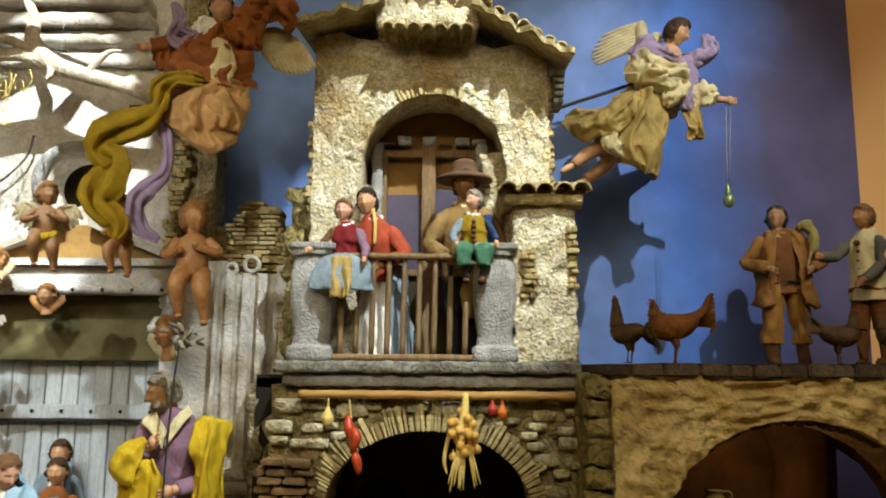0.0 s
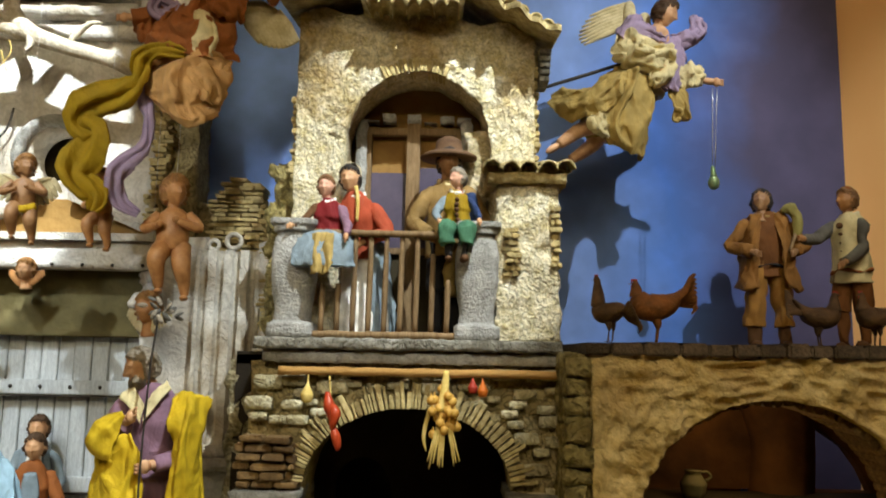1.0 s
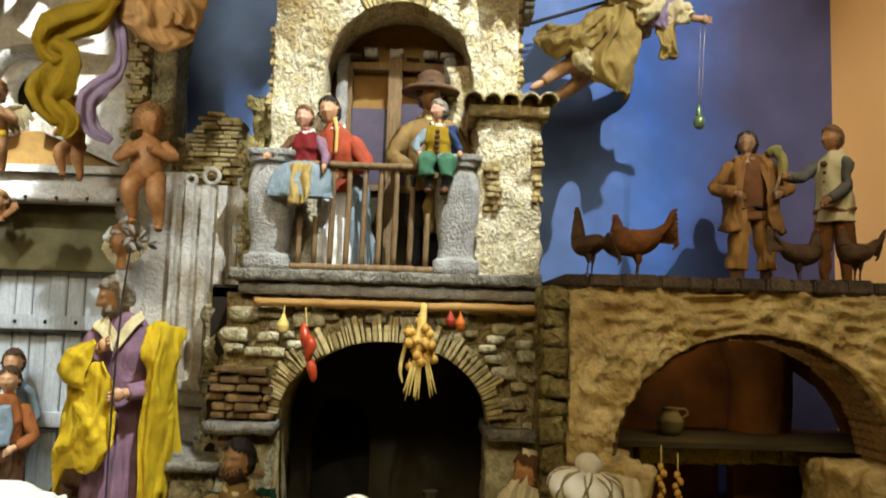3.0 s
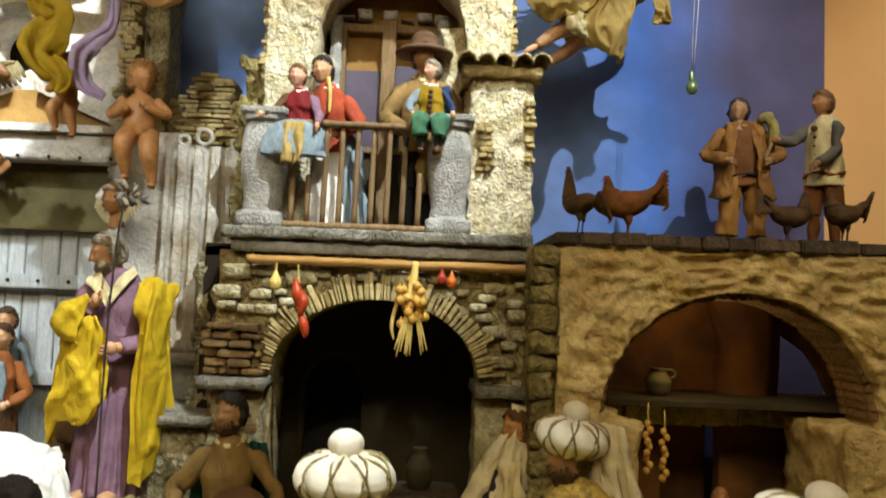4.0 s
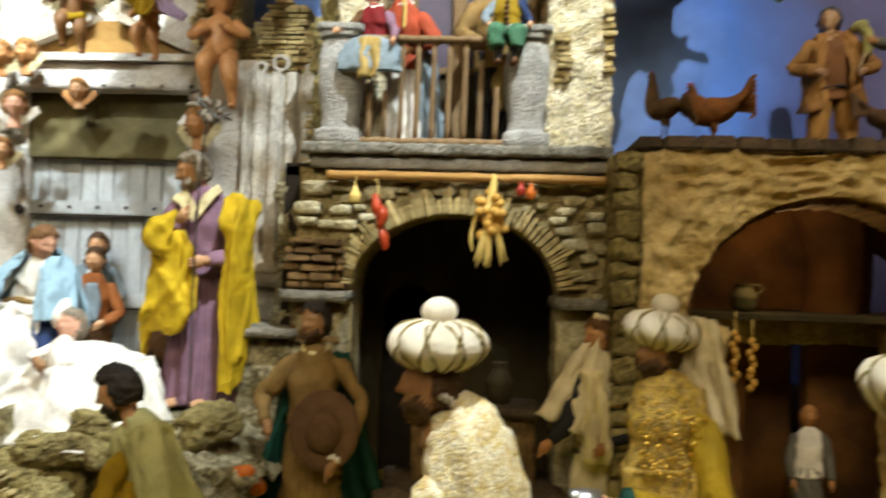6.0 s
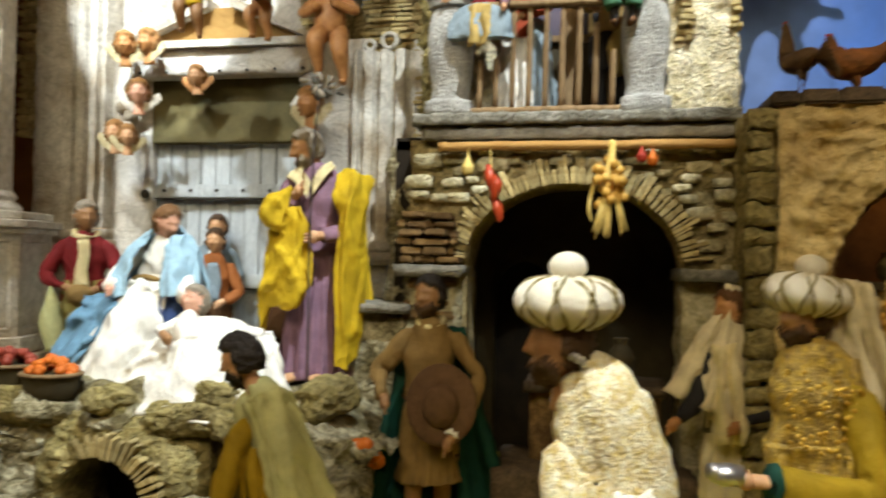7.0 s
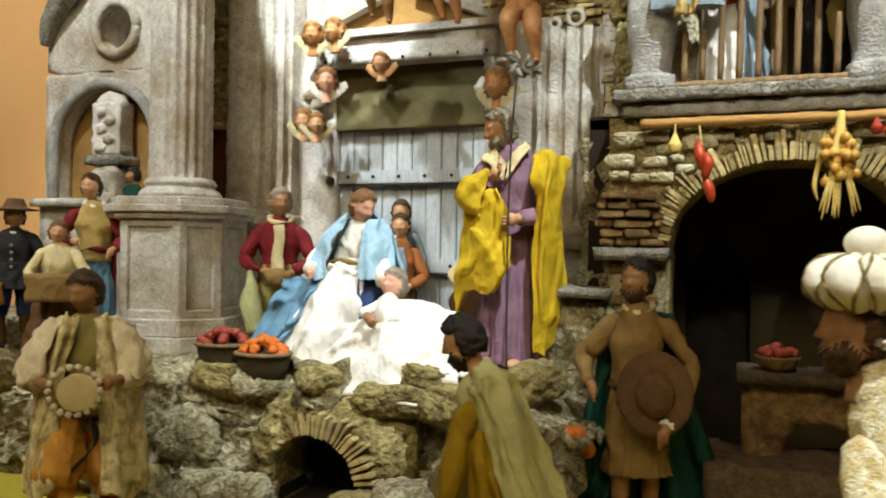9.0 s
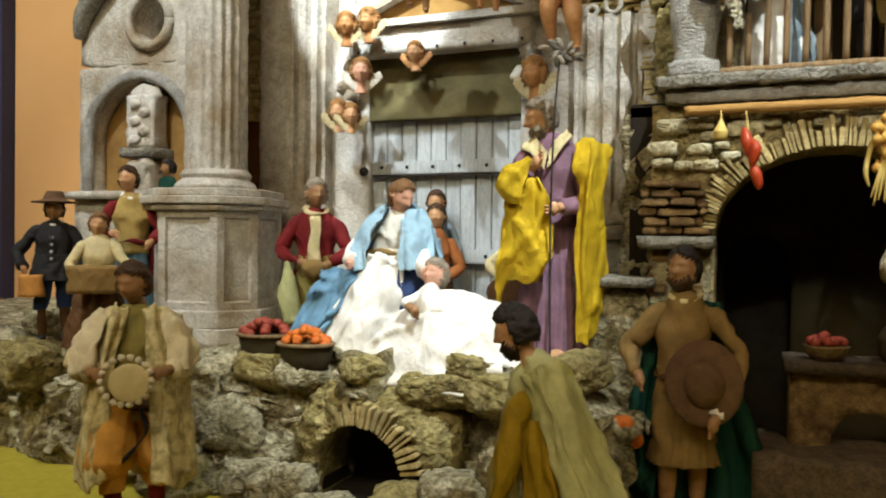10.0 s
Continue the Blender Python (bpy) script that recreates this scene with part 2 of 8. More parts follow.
for key, rgb in {
    "purple": (140, 107, 124), "yellow": (204, 170, 34), "white": (236, 230, 218), "skyblue": (158, 188, 204), "blue": (104, 140, 164),
    "red": (124, 34, 36), "coral": (176, 80, 52), "cream": (220, 204, 156), "rust": (146, 86, 42), "peach": (190, 146, 92), "lilac": (160, 140, 166),
    "olive": (150, 138, 78), "sage": (188, 186, 132), "tan": (140, 112, 66), "brown": (96, 66, 40), "dkgreen": (24, 66, 54), "green": (72, 116, 88),
    "navy": (44, 60, 98), "grey": (104, 100, 92), "black": (40, 38, 38), "gauze": (216, 202, 166), "ltblue": (132, 146, 154), "mustard": (156, 126, 24),
    "goldcloth": (176, 150, 88), "orangecloth": (186, 130, 66), "bronze": (140, 96, 46), "maroon": (110, 26, 30), "redorange": (180, 74, 50), "saffron": (214, 158, 74), "umber": (112, 70, 34), "amber": (158, 112, 52),
}.items():
    M[key] = cloth(key + "_cloth", rgb)
for key, c1, c2 in (("skin", (196, 148, 106), (214, 168, 126)), ("dkskin", (148, 108, 70), (172, 130, 90)), ("pinkskin", (214, 160, 132), (230, 180, 154)),
                    ("terracotta", (166, 114, 66), (188, 136, 84))):
    M[key] = surf(key + "_paint", C(*c1), C(*c2), 0.5, 60, 0.15, 200, spec=0.4, stain=C(c1[0] * 0.8, c1[1] * 0.72, c1[2] * 0.66), stain_scale=70, stain_amt=0.5)
for key, c1, c2 in (("hair", (58, 40, 24), (84, 60, 38)), ("greyhair", (120, 108, 92), (160, 148, 130)), ("blackhair", (34, 28, 24), (52, 44, 38)), ("auburn", (104, 72, 42), (136, 98, 62)), ("goldhair", (128, 88, 46), (168, 122, 70))):
    M[key] = surf(key + "_paint", C(*c1), C(*c2), 0.6, 90, 0.8, 240, dist=0.004)
M["speckled"] = surf("speckled_coat", C(198, 182, 126), C(234, 222, 174), 0.85, 60, 0.4, 260, stain=C(112, 96, 56), stain_scale=70, stain_amt=0.8, fold=0.4)
M["feather"] = surf("feather_paint", C(176, 160, 118), C(206, 192, 152), 0.7, 60, 0.5, 200)
M["brocade"] = surf("gold_brocade", C(222, 200, 124), C(250, 246, 228), 0.4, 170, 0.9, 320, stain=C(196, 160, 60), stain_scale=90, stain_amt=0.7, dist=0.004, fold=0.3)
M["oldgold"] = surf("old_gold_brocade", C(120, 96, 44), C(196, 164, 84), 0.38, 120, 0.9, 320, stain=C(206, 170, 60), stain_scale=110, stain_amt=0.9, dist=0.004, fold=0.3)
M["silver"] = surf("silver", C(190, 190, 194), C(214, 214, 216), 0.3, 30, 0.1, 200, metal=0.9)
M["gold"] = surf("gilding", C(190, 150, 50), C(216, 178, 80), 0.35, 60, 0.3, 200, metal=0.8)
M["redfruit"] = surf("red_fruit", C(128, 48, 36), C(150, 66, 46), 0.5, 60, 0.2, 200)
M["orangefruit"] = surf("orange_fruit", C(190, 92, 26), C(206, 112, 36), 0.5, 60, 0.2, 200)
M["pepperred"] = surf("pepper_red", C(160, 52, 28), C(184, 72, 38), 0.35, 30, 0.1, 120)
M["onion"] = surf("onion_skin", C(186, 136, 52), C(214, 172, 86), 0.5, 60, 0.2, 200)
M["straw"] = surf("straw", C(204, 174, 90), C(222, 196, 120), 0.8, 80, 0.3, 300)
M["poultry"] = surf("brown_feathers", C(104, 64, 28), C(150, 92, 40), 0.7, 50, 0.6, 160, stain=C(52, 36, 22), stain_scale=24, stain_amt=0.8)
M["darkpoultry"] = surf("dark_feathers", C(66, 48, 32), C(98, 72, 44), 0.7, 50, 0.6, 160)
M["comb"] = surf("comb_red", C(150, 44, 30), C(166, 56, 38), 0.6, 60)
M["turban"] = surf("turban_cloth", C(222, 214, 192), C(240, 234, 218), 0.8, 30, 0.3, 260, stain=C(190, 176, 132), stain_scale=30, stain_amt=0.5, dist=0.002)
M["braid"] = surf("braid_trim", C(112, 98, 58), C(170, 154, 104), 0.6, 160, 0.9, 400)
M["felthat"] = surf("brown_felt", C(84, 60, 40), C(110, 82, 58), 0.85, 40, 0.3, 260)
M["drumskin"] = surf("stretched_drum_skin", C(196, 178, 128), C(222, 206, 158), 0.45, 30, 0.1, 120)
M["drum"] = surf("drum_skin", C(206, 196, 168), C(224, 214, 190), 0.6, 40, 0.3, 200)

# ---- mesh helpers ----
V = Vector


def fin(bm, name, mats, parent=None, smooth=True):
    me = bpy.data.meshes.new(name)
    bmesh.ops.recalc_face_normals(bm, faces=bm.faces)
    bm.to_mesh(me)
    bm.free()
    for m in (mats if isinstance(mats, (list, tuple)) else [mats]):
        me.materials.append(m)
    if smooth:
        me.polygons.foreach_set("use_smooth", [True] * len(me.polygons))
    ob = new(name, me)
    if parent is not None:
        ob.parent = parent
    return ob


def part(name, bm, material, parent, label="", smooth=True):
    ob = fin(bm, name, material, parent, smooth)
    return tagged(ob, label) if label else ob


def thing(name, label, category, group="", at=(0, 0, 0), kind=""):
    e = new(name)
    e.location = at
    e.empty_display_size = 0.02
    return tagged(e, label, category, group, kind)


def shift(e, ob):
    """Keep a part, built in world places, where it is under a thing that stands elsewhere."""
    ob.matrix_parent_inverse = Matrix.Translation(e.location).inverted()
    return ob


def fbm(p, f, o=4):
    return noise.fractal(V(p) * f, 0.9, 2.0, o, noise_basis="PERLIN_ORIGINAL")


def box(bm, x0, x1, y0, y1, z0, z1, bev=0.0, mat=0, rot=None):
    ret = bmesh.ops.create_cube(bm, size=1)
    vs = ret["verts"]
    c, s = V(((x0 + x1) / 2, (y0 + y1) / 2, (z0 + z1) / 2)), V((x1 - x0, y1 - y0, z1 - z0))
    for v in vs:
        v.co = V((v.co.x * s.x, v.co.y * s.y, v.co.z * s.z))
        if rot is not None:
            v.co = rot @ v.co
        v.co += c
    faces = list({f for v in vs for f in v.link_faces})
    for f in faces:
        f.material_index = mat
    if bev:
        bmesh.ops.bevel(bm, geom=list({e for f in faces for e in f.edges}), offset=bev, segments=2, affect="EDGES")


def roughen(bm, amp, f, seed=0.0, keep_y=None):
    bm.normal_update()
    for v in bm.verts:
        p = v.co + V((seed, seed * 2.3, -seed))
        v.co += v.normal * (amp * fbm(p, f))


def cut(bm, n):
    bmesh.ops.subdivide_edges(bm, edges=bm.edges[:], cuts=n, use_grid_fill=True)


def rough_box(bm, x0, x1, y0, y1, z0, z1, cell, amp, f, seed=0.0):
    """A block of stone: a box of small cells, displaced."""
    nx, ny, nz = (max(1, round((b - a) / cell)) for a, b in ((x0, x1), (y0, y1), (z0, z1)))
    idx = {}

    def vert(i, j, k):
        if (i, j, k) not in idx:
            p = V((x0 + (x1 - x0) * i / nx, y0 + (y1 - y0) * j / ny, z0 + (z1 - z0) * k / nz))
            q = p + V((seed, seed * 1.7, seed * 0.6))
            d = noise.noise_vector(q * f) + noise.noise_vector(q * f * 2.7) * 0.5
            idx[i, j, k] = bm.verts.new(p + d * amp)
        return idx[i, j, k]
    for a in range(nx):
        for b in range(ny):
            for k in (0, nz):
                bm.faces.new([vert(a, b, k), vert(a + 1, b, k), vert(a + 1, b + 1, k), vert(a, b + 1, k)])
        for c in range(nz):
            for j in (0, ny):
                bm.faces.new([vert(a, j, c), vert(a + 1, j, c), vert(a + 1, j, c + 1), vert(a, j, c + 1)])
    for b in range(ny):
        for c in range(nz):
            for i in (0, nx):
                bm.faces.new([vert(i, b, c), vert(i, b + 1, c), vert(i, b + 1, c + 1), vert(i, b, c + 1)])


def arch_curve(cx, zs, hw, rise, z0, n=40, nj=8):
    pts = [(cx - hw, z0 + (zs - z0) * i / nj) for i in range(nj)] if zs > z0 else []
    pts += [(cx - hw * math.cos(math.pi * i / n), zs + rise * math.sin(math.pi * i / n)) for i in range(n + 1)]
    if zs > z0:
        pts += [(cx + hw, zs - (zs - z0) * i / nj) for i in range(1, nj + 1)]
    return pts


def arch_panel(bm, cx, zs, hw, rise, z0, x0, x1, z1, y, depth, nr=12, amp=0.004, f=30.0, back=True, seed=0.0, edge=0.0, top=None, n=40, disp=None):
    """A wall with an arched opening through it, lumpy in front. top(x): an uneven upper edge."""
    inner = arch_curve(cx, zs, hw, rise, z0, n, max(8, n // 4))
    outer = []
    for (x, z) in inner:
        if z <= zs + 1e-6:
            outer.append((x0 if x < cx else x1, z))
        else:
            dx, dz = x - cx, z - zs
            k = min(((x1 - cx) / dx if dx > 0 else (x0 - cx) / dx) if abs(dx) > 1e-9 else 1e9, (z1 - zs) / dz)
            outer.append((cx + dx * k, zs + dz * k))
    for corner in ((x0, z1), (x1, z1)):
        i = min(range(len(outer)), key=lambda q: (outer[q][0] - corner[0]) ** 2 + (outer[q][1] - corner[1]) ** 2)
        outer[i] = corner
    rows = []
    for (a, b), (c, d) in zip(inner, outer):
        row = []
        for j in range(nr + 1):
            t = j / nr
            x, z = a + (c - a) * t, b + (d - b) * t
            if top and z > zs:
                z = zs + (z - zs) * (top(x) - zs) / (z1 - zs) * t + (z - zs) * (1 - t)
            w = disp(x, z) if disp else amp * fbm((x + seed, seed, z), f)
            ex = edge * noise.noise(V((x * 40, z * 40, seed))) * (1 if t in (0, 1) else 0)
            row.append(bm.verts.new((x + ex, y + w, z + ex * 0.6)))
        rows.append(row)
    for p, q in zip(rows, rows[1:]):
        for j in range(nr):
            bm.faces.new([p[j], p[j + 1], q[j + 1], q[j]])
    for j in (0, nr):
        line = [r[j] for r in rows]
        prev = line
        for k in range(1, 4):
            nxt = [bm.verts.new((v.co.x, y + depth * k / 3, v.co.z)) for v in line]
            for i in range(len(line) - 1):
                bm.faces.new([prev[i], prev[i + 1], nxt[i + 1], nxt[i]])
            prev = nxt
        if j == 0:
            inb = prev
        else:
            outb = prev
    for i in range(len(inb) - 1):
        bm.faces.new([inb[i], inb[i + 1], outb[i + 1], outb[i]])


def smear(amp, f, seed=0.0):
    """Hand-laid plaster: long ridges, lumps and fine bumps."""
    def fn(x, z):
        q = V((x * f + seed, seed, z * f))
        w = noise.noise_vector(q * 0.5) * 1.2
        r1 = 1 - 2 * abs(noise.noise(V((q.x * 0.9 + q.z * 0.5 + w.x, seed, q.z * 1.6 - q.x * 0.4 + w.z))))
        r2 = 1 - 2 * abs(noise.noise(V((q.x * 2.3 + w.x * 2, seed + 3, q.z * 2.8 + w.y))))
        return -amp * (0.34 * r1 + 0.42 * r2 + 0.5 * noise.noise(q * 0.45) + 0.45 * noise.noise(q * 1.7 + w * 0.5) + 0.20 * noise.noise(q * 5.5))
    return fn


def frame_at(d, hint=V((0, 0, 1))):
    d = d.normalized()
    if abs(d.dot(hint)) > 0.95:
        hint = V((0, 1, 0))
    a = d.cross(hint).normalized()
    return a, a.cross(d).normalized()


def spline(pts, n):
    pts = [V(p) for p in pts]
    if len(pts) == 2:
        return [pts[0].lerp(pts[1], i / n) for i in range(n + 1)]
    out = []
    m = len(pts) - 1
    for i in range(n + 1):
        u = i / n * m
        k = min(int(u), m - 1)
        t = u - k
        p0, p1, p2, p3 = pts[max(k - 1, 0)], pts[k], pts[k + 1], pts[min(k + 2, m)]
        out.append(0.5 * ((2 * p1) + (p2 - p0) * t + (2 * p0 - 5 * p1 + 4 * p2 - p3) * t * t + (3 * p1 - p0 - 3 * p2 + p3) * t ** 3))
    return out


def lerpn(vals, u):
    k = min(int(u * (len(vals) - 1)), len(vals) - 2)
    t = u * (len(vals) - 1) - k
    a, b = vals[k], vals[k + 1]
    if isinstance(a, (tuple, list)):
        return tuple(x + (y - x) * t for x, y in zip(a, b))
    return a + (b - a) * t


def tube(bm, pts, radii, mat=0, seg=16, n=None, fold=0.0, nf=7, ph=0.0, cap=True, hint=V((0, 1, 0)), twist=0.0):
    """A tube along pts with radii (single, or across and along the hint); fold: depth of lengthwise pleats (number or list)."""
    n = n or max(6, 4 * (len(pts) - 1))
    path = spline(pts, n)
    rings = []
    for i, p in enumerate(path):
        u = i / n
        d = (path[min(i + 1, n)] - path[max(i - 1, 0)])
        a, b = frame_at(d, hint)
        r = lerpn(radii, u)
        ra, rb = r if isinstance(r, tuple) else (r, r)
        fo = lerpn(fold, u) if isinstance(fold, (list, tuple)) else fold
        ring = []
        for k in range(seg):
            th = 2 * math.pi * k / seg
            a1 = nf * th + ph + 1.3 * math.sin(2 * u + ph) + twist * u
            a2 = (nf * 2 - 3) * th + 2.1 * ph + 3 * u
            w = 1 + fo * (1.15 - 1.9 * abs(math.cos(a1 / 2 if nf % 2 == 0 else a1)) + 0.45 * math.cos(a2))
            ring.append(bm.verts.new(p + a * (ra * w * math.cos(th)) + b * (rb * w * math.sin(th))))
        rings.append(ring)
    for p, q in zip(rings, rings[1:]):
        for k in range(seg):
            f = bm.faces.new([p[k], p[(k + 1) % seg], q[(k + 1) % seg], q[k]])
            f.material_index = mat
    if cap:
        for ring, p in ((rings[0], path[0]), (rings[-1], path[-1])):
            c = bm.verts.new(p)
            for k in range(seg):
                f = bm.faces.new([ring[k], ring[(k + 1) % seg], c])
                f.material_index = mat


def ell(bm, c, r, mat=0, rot=None, u=14, v=10, bump=0.0, f=60.0):
    ret = bmesh.ops.create_uvsphere(bm, u_segments=u, v_segments=v, radius=1)
    c = V(c)
    r = (r, r, r) if not isinstance(r, (tuple, list)) else r
    for w in ret["verts"]:
        p = V((w.co.x * r[0], w.co.y * r[1], w.co.z * r[2]))
        if bump:
            p *= 1 + bump * fbm(p + c, f, 3)
        if rot is not None:
            p = rot @ p
        w.co = p + c
    for fc in {f for w in ret["verts"] for f in w.link_faces}:
        fc.material_index = mat


def sheet(bm, fn, nu, nv, mat=0, thick=0.003):
    """A cloth: fn(u, v) gives its middle face, with thickness."""
    g = [[V(fn(i / nu, j / nv)) for j in range(nv + 1)] for i in range(nu + 1)]
    sides = []
    for s in (0.5, -0.5):
        rows = []
        for i in range(nu + 1):
            row = []
            for j in range(nv + 1):
                du = g[min(i + 1, nu)][j] - g[max(i - 1, 0)][j]
                dv = g[i][min(j + 1, nv)] - g[i][max(j - 1, 0)]
                nn = du.cross(dv)
                nn = nn.normalized() if nn.length > 1e-9 else V((0, -1, 0))
                row.append(bm.verts.new(g[i][j] + nn * thick * s))
            rows.append(row)
        sides.append(rows)
    a, b = sides

    def face(*vs):
        f = bm.faces.new(vs)
        f.material_index = mat
    for i in range(nu):
        for j in range(nv):
            face(a[i][j], a[i + 1][j], a[i + 1][j + 1], a[i][j + 1])
            face(b[i][j], b[i][j + 1], b[i + 1][j + 1], b[i + 1][j])
    for i in range(nu):
        face(a[i][0], b[i][0], b[i + 1][0], a[i + 1][0])
        face(a[i][nv], a[i + 1][nv], b[i + 1][nv], b[i][nv])
    for j in range(nv):
        face(a[0][j], a[0][j + 1], b[0][j + 1], b[0][j])
        face(a[nu][j], b[nu][j], b[nu][j + 1], a[nu][j + 1])


def rot(rx=0, ry=0, rz=0):
    return Euler([radians(a) for a in (rx, ry, rz)]).to_matrix()

# ---- the setting: case, backdrop, ground ----
def plane_box(name, x0, x1, y0, y1, z0, z1, m, label, cat):
    bm = bmesh.new()
    box(bm, x0, x1, y0, y1, z0, z1)
    return tagged(fin(bm, name, m, None, False), label, cat, kind="structure")


plane_box("backdrop", -0.95, 0.872, 1.59, 1.61, 0.85, 3.0, M["sky"], "painted backdrop of blue and violet sky", "backdrop")
plane_box("wall_back", -2.08, 3.0, 1.64, 1.70, 0.0, 3.0, M["orange"], "plain wall painted warm orange", "wall")
plane_box("wall_corner", -3.0, -2.084, 1.60, 1.70, 0.0, 3.0, M["indigo"], "dark indigo painted wall", "wall")
plane_box("wall_west", -3.06, -3.0, -3.0, 1.70, 0.0, 3.0, M["gallery"], "plain gallery wall in brown paint", "wall")
plane_box("wall_east", 3.0, 3.06, -3.0, 1.70, 0.0, 3.0, M["gallery"], "plain gallery wall in brown paint", "wall")
plane_box("wall_south", -3.0, 3.0, -3.06, -3.0, 0.0, 3.0, M["gallery"], "plain gallery wall in brown paint", "wall")
plane_box("ceiling", -3.0, 3.0, -3.0, 1.7, 3.0, 3.06, M["gallery"], "plain gallery ceiling", "ceiling")
plane_box("floor", -3.0, 3.0, -3.0, 1.7, -0.06, 0.0, M["gallery"], "plain gallery floor", "floor")

bm = bmesh.new()
box(bm, -2.0, 1.5, 0.42, 1.585, 0.82, 0.90, 0.004)
tagged(fin(bm, "ground", M["felt"], None, False), "display platform covered in olive yellow cloth", "platform", kind="structure")


# rocky terrace under the nativity
def terrace_point(s, x):
    """s: 0 at the foot of the front, 1 at the back."""
    front = 0.93 + 0.03 * math.sin(x * 9) + 0.02 * math.sin(x * 23)
    top = 1.075 + 0.012 * math.sin(x * 7)
    k = max(0.0, min(1.0, (x + 0.34) / 0.12))
    top -= 0.06 * k
    cave = math.exp(-(((x + 0.600) / 0.085) ** 4))
    if s < 0.45:
        t = s / 0.45
        z = 0.895 + (top - 0.895) * t
        y = front + 0.05 * t ** 2 + 0.16 * cave * (1 - max(0.0, min(1.0, (z - 1.0) / 0.03)))
    else:
        t = (s - 0.45) / 0.55
        y = front + 0.05 + (1.56 - front - 0.05) * t
        z = top + 0.02 * t
    return V((x, y, z))


bm = bmesh.new()
NX, NS = 420, 110
rows = []
for i in range(NX + 1):
    x = -2.0 + 1.76 * i / NX
    row = []
    for j in range(NS + 1):
        p = terrace_point(j / NS, x)
        q = p * 1.0
        am = 0.022 if j / NS < 0.5 else 0.007
        rg = 1 - 2 * abs(noise.noise(q * 34 + V((3, 1, 2))))
        d = noise.noise_vector(q * 13) * am * 1.1 + noise.noise_vector(q * 38) * am * 0.6 + noise.noise_vector(q * 90) * am * 0.35 - V((0, 1, -0.4)) * (am * 0.5 * rg)
        cell = noise.cell_vector(q * 26) * am * 0.4
        if j == 0:
            d = V((0, 0, 0))
        p += d + V((0, cell.y, cell.z)) * (1 if 0 < j < NS * 0.5 else 0)
        p.z = max(p.z, 0.885)
        row.append(bm.verts.new(p))
    rows.append(row)
for p, q in zip(rows, rows[1:]):
    for j in range(NS):
        bm.faces.new([p[j], q[j], q[j + 1], p[j + 1]])
line = [r[0] for r in rows]
tagged(fin(bm, "rock_terrace", M["rock"], None, True), "rough grey brown rocky terrace with mossy stones", "rocks", kind="structure")


def stone(bm, c, r, seed, amp=0.35):
    ret = bmesh.ops.create_icosphere(bm, subdivisions=4, radius=1)
    for v in ret["verts"]:
        p = v.co.copy()
        d = 1 + amp * noise.noise(p * 1.3 + V((seed, 0, 0))) + amp * 0.4 * noise.noise(p * 3.1 + V((0, seed, 0))) + 0.16 * (1 - 2 * abs(noise.noise(p * 4.5 + V((seed, seed, 0))))) + 0.07 * noise.noise(p * 12)
        q = p * d
        m = max(abs(q.x), abs(q.y), abs(q.z))
        q = q * 0.6 + V([max(-0.72, min(0.72, t)) for t in q]) * 0.4
        v.co = V((q.x * r[0], q.y * r[1], q.z * r[2])) + V(c)


rng = random.Random(4)
STONES = [(-0.63, 0.885, 0.912, 0.05, 0.035, 0.022), (-0.56, 0.88, 0.908, 0.055, 0.03, 0.02), (-0.69, 0.90, 0.93, 0.05, 0.035, 0.03), (-0.74, 0.985, 1.062, 0.075, 0.035, 0.030), (-0.60, 0.985, 1.075, 0.06, 0.03, 0.022), (-0.50, 0.985, 1.06, 0.06, 0.035, 0.025), (-0.70, 0.975, 1.062, 0.05, 0.03, 0.02), (-0.42, 0.98, 1.055, 0.045, 0.04, 0.03),
          (-0.36, 1.0, 1.03, 0.05, 0.04, 0.035), (-0.33, 1.02, 1.085, 0.045, 0.04, 0.03), (-0.30, 1.0, 0.98, 0.05, 0.04, 0.04), (-0.95, 0.93, 0.94, 0.06, 0.05, 0.04),
          (-0.86, 0.92, 0.92, 0.07, 0.05, 0.035), (-0.75, 0.92, 0.925, 0.05, 0.04, 0.03), (-1.05, 0.95, 1.0, 0.05, 0.04, 0.04), (-1.2, 0.95, 1.05, 0.06, 0.05, 0.04),
          (-0.45, 0.92, 0.93, 0.06, 0.05, 0.04), (-0.52, 0.91, 0.92, 0.05, 0.04, 0.03), (-0.39, 0.95, 0.97, 0.05, 0.04, 0.04), (-1.33, 0.94, 1.03, 0.07, 0.05, 0.05),
          (-0.92, 0.97, 1.04, 0.06, 0.05, 0.035), (-0.80, 0.95, 0.99, 0.05, 0.04, 0.04), (-1.28, 1.06, 1.10, 0.05, 0.04, 0.03), (-0.47, 1.0, 1.085, 0.035, 0.03, 0.02)]
for (x, y, z, a, b, c) in STONES:
    bm = bmesh.new()
    stone(bm, (0, 0, 0), (a, b, c), rng.uniform(0, 50))
    ob = tagged(fin(bm, "boulder", M["rock"] if rng.random() < 0.6 else M["mossy"]), "rough weathered rock set into the terrace", "rock", "rocks of the terrace")
    ob.matrix_world = pose(x, y, z, rng.uniform(-15, 15), rng.uniform(-15, 15), rng.uniform(0, 90))

# the small culvert arch in the terrace
def culvert_face(x, z):
    """Lumpy plaster, falling back into the rocks away from the opening."""
    away = max(0.0, math.hypot((x + 0.60) / 0.09, (z - 0.955) / 0.085) - 0.95)
    return smear(0.016, 34, 3)(x, z) + 0.10 * away ** 1.5


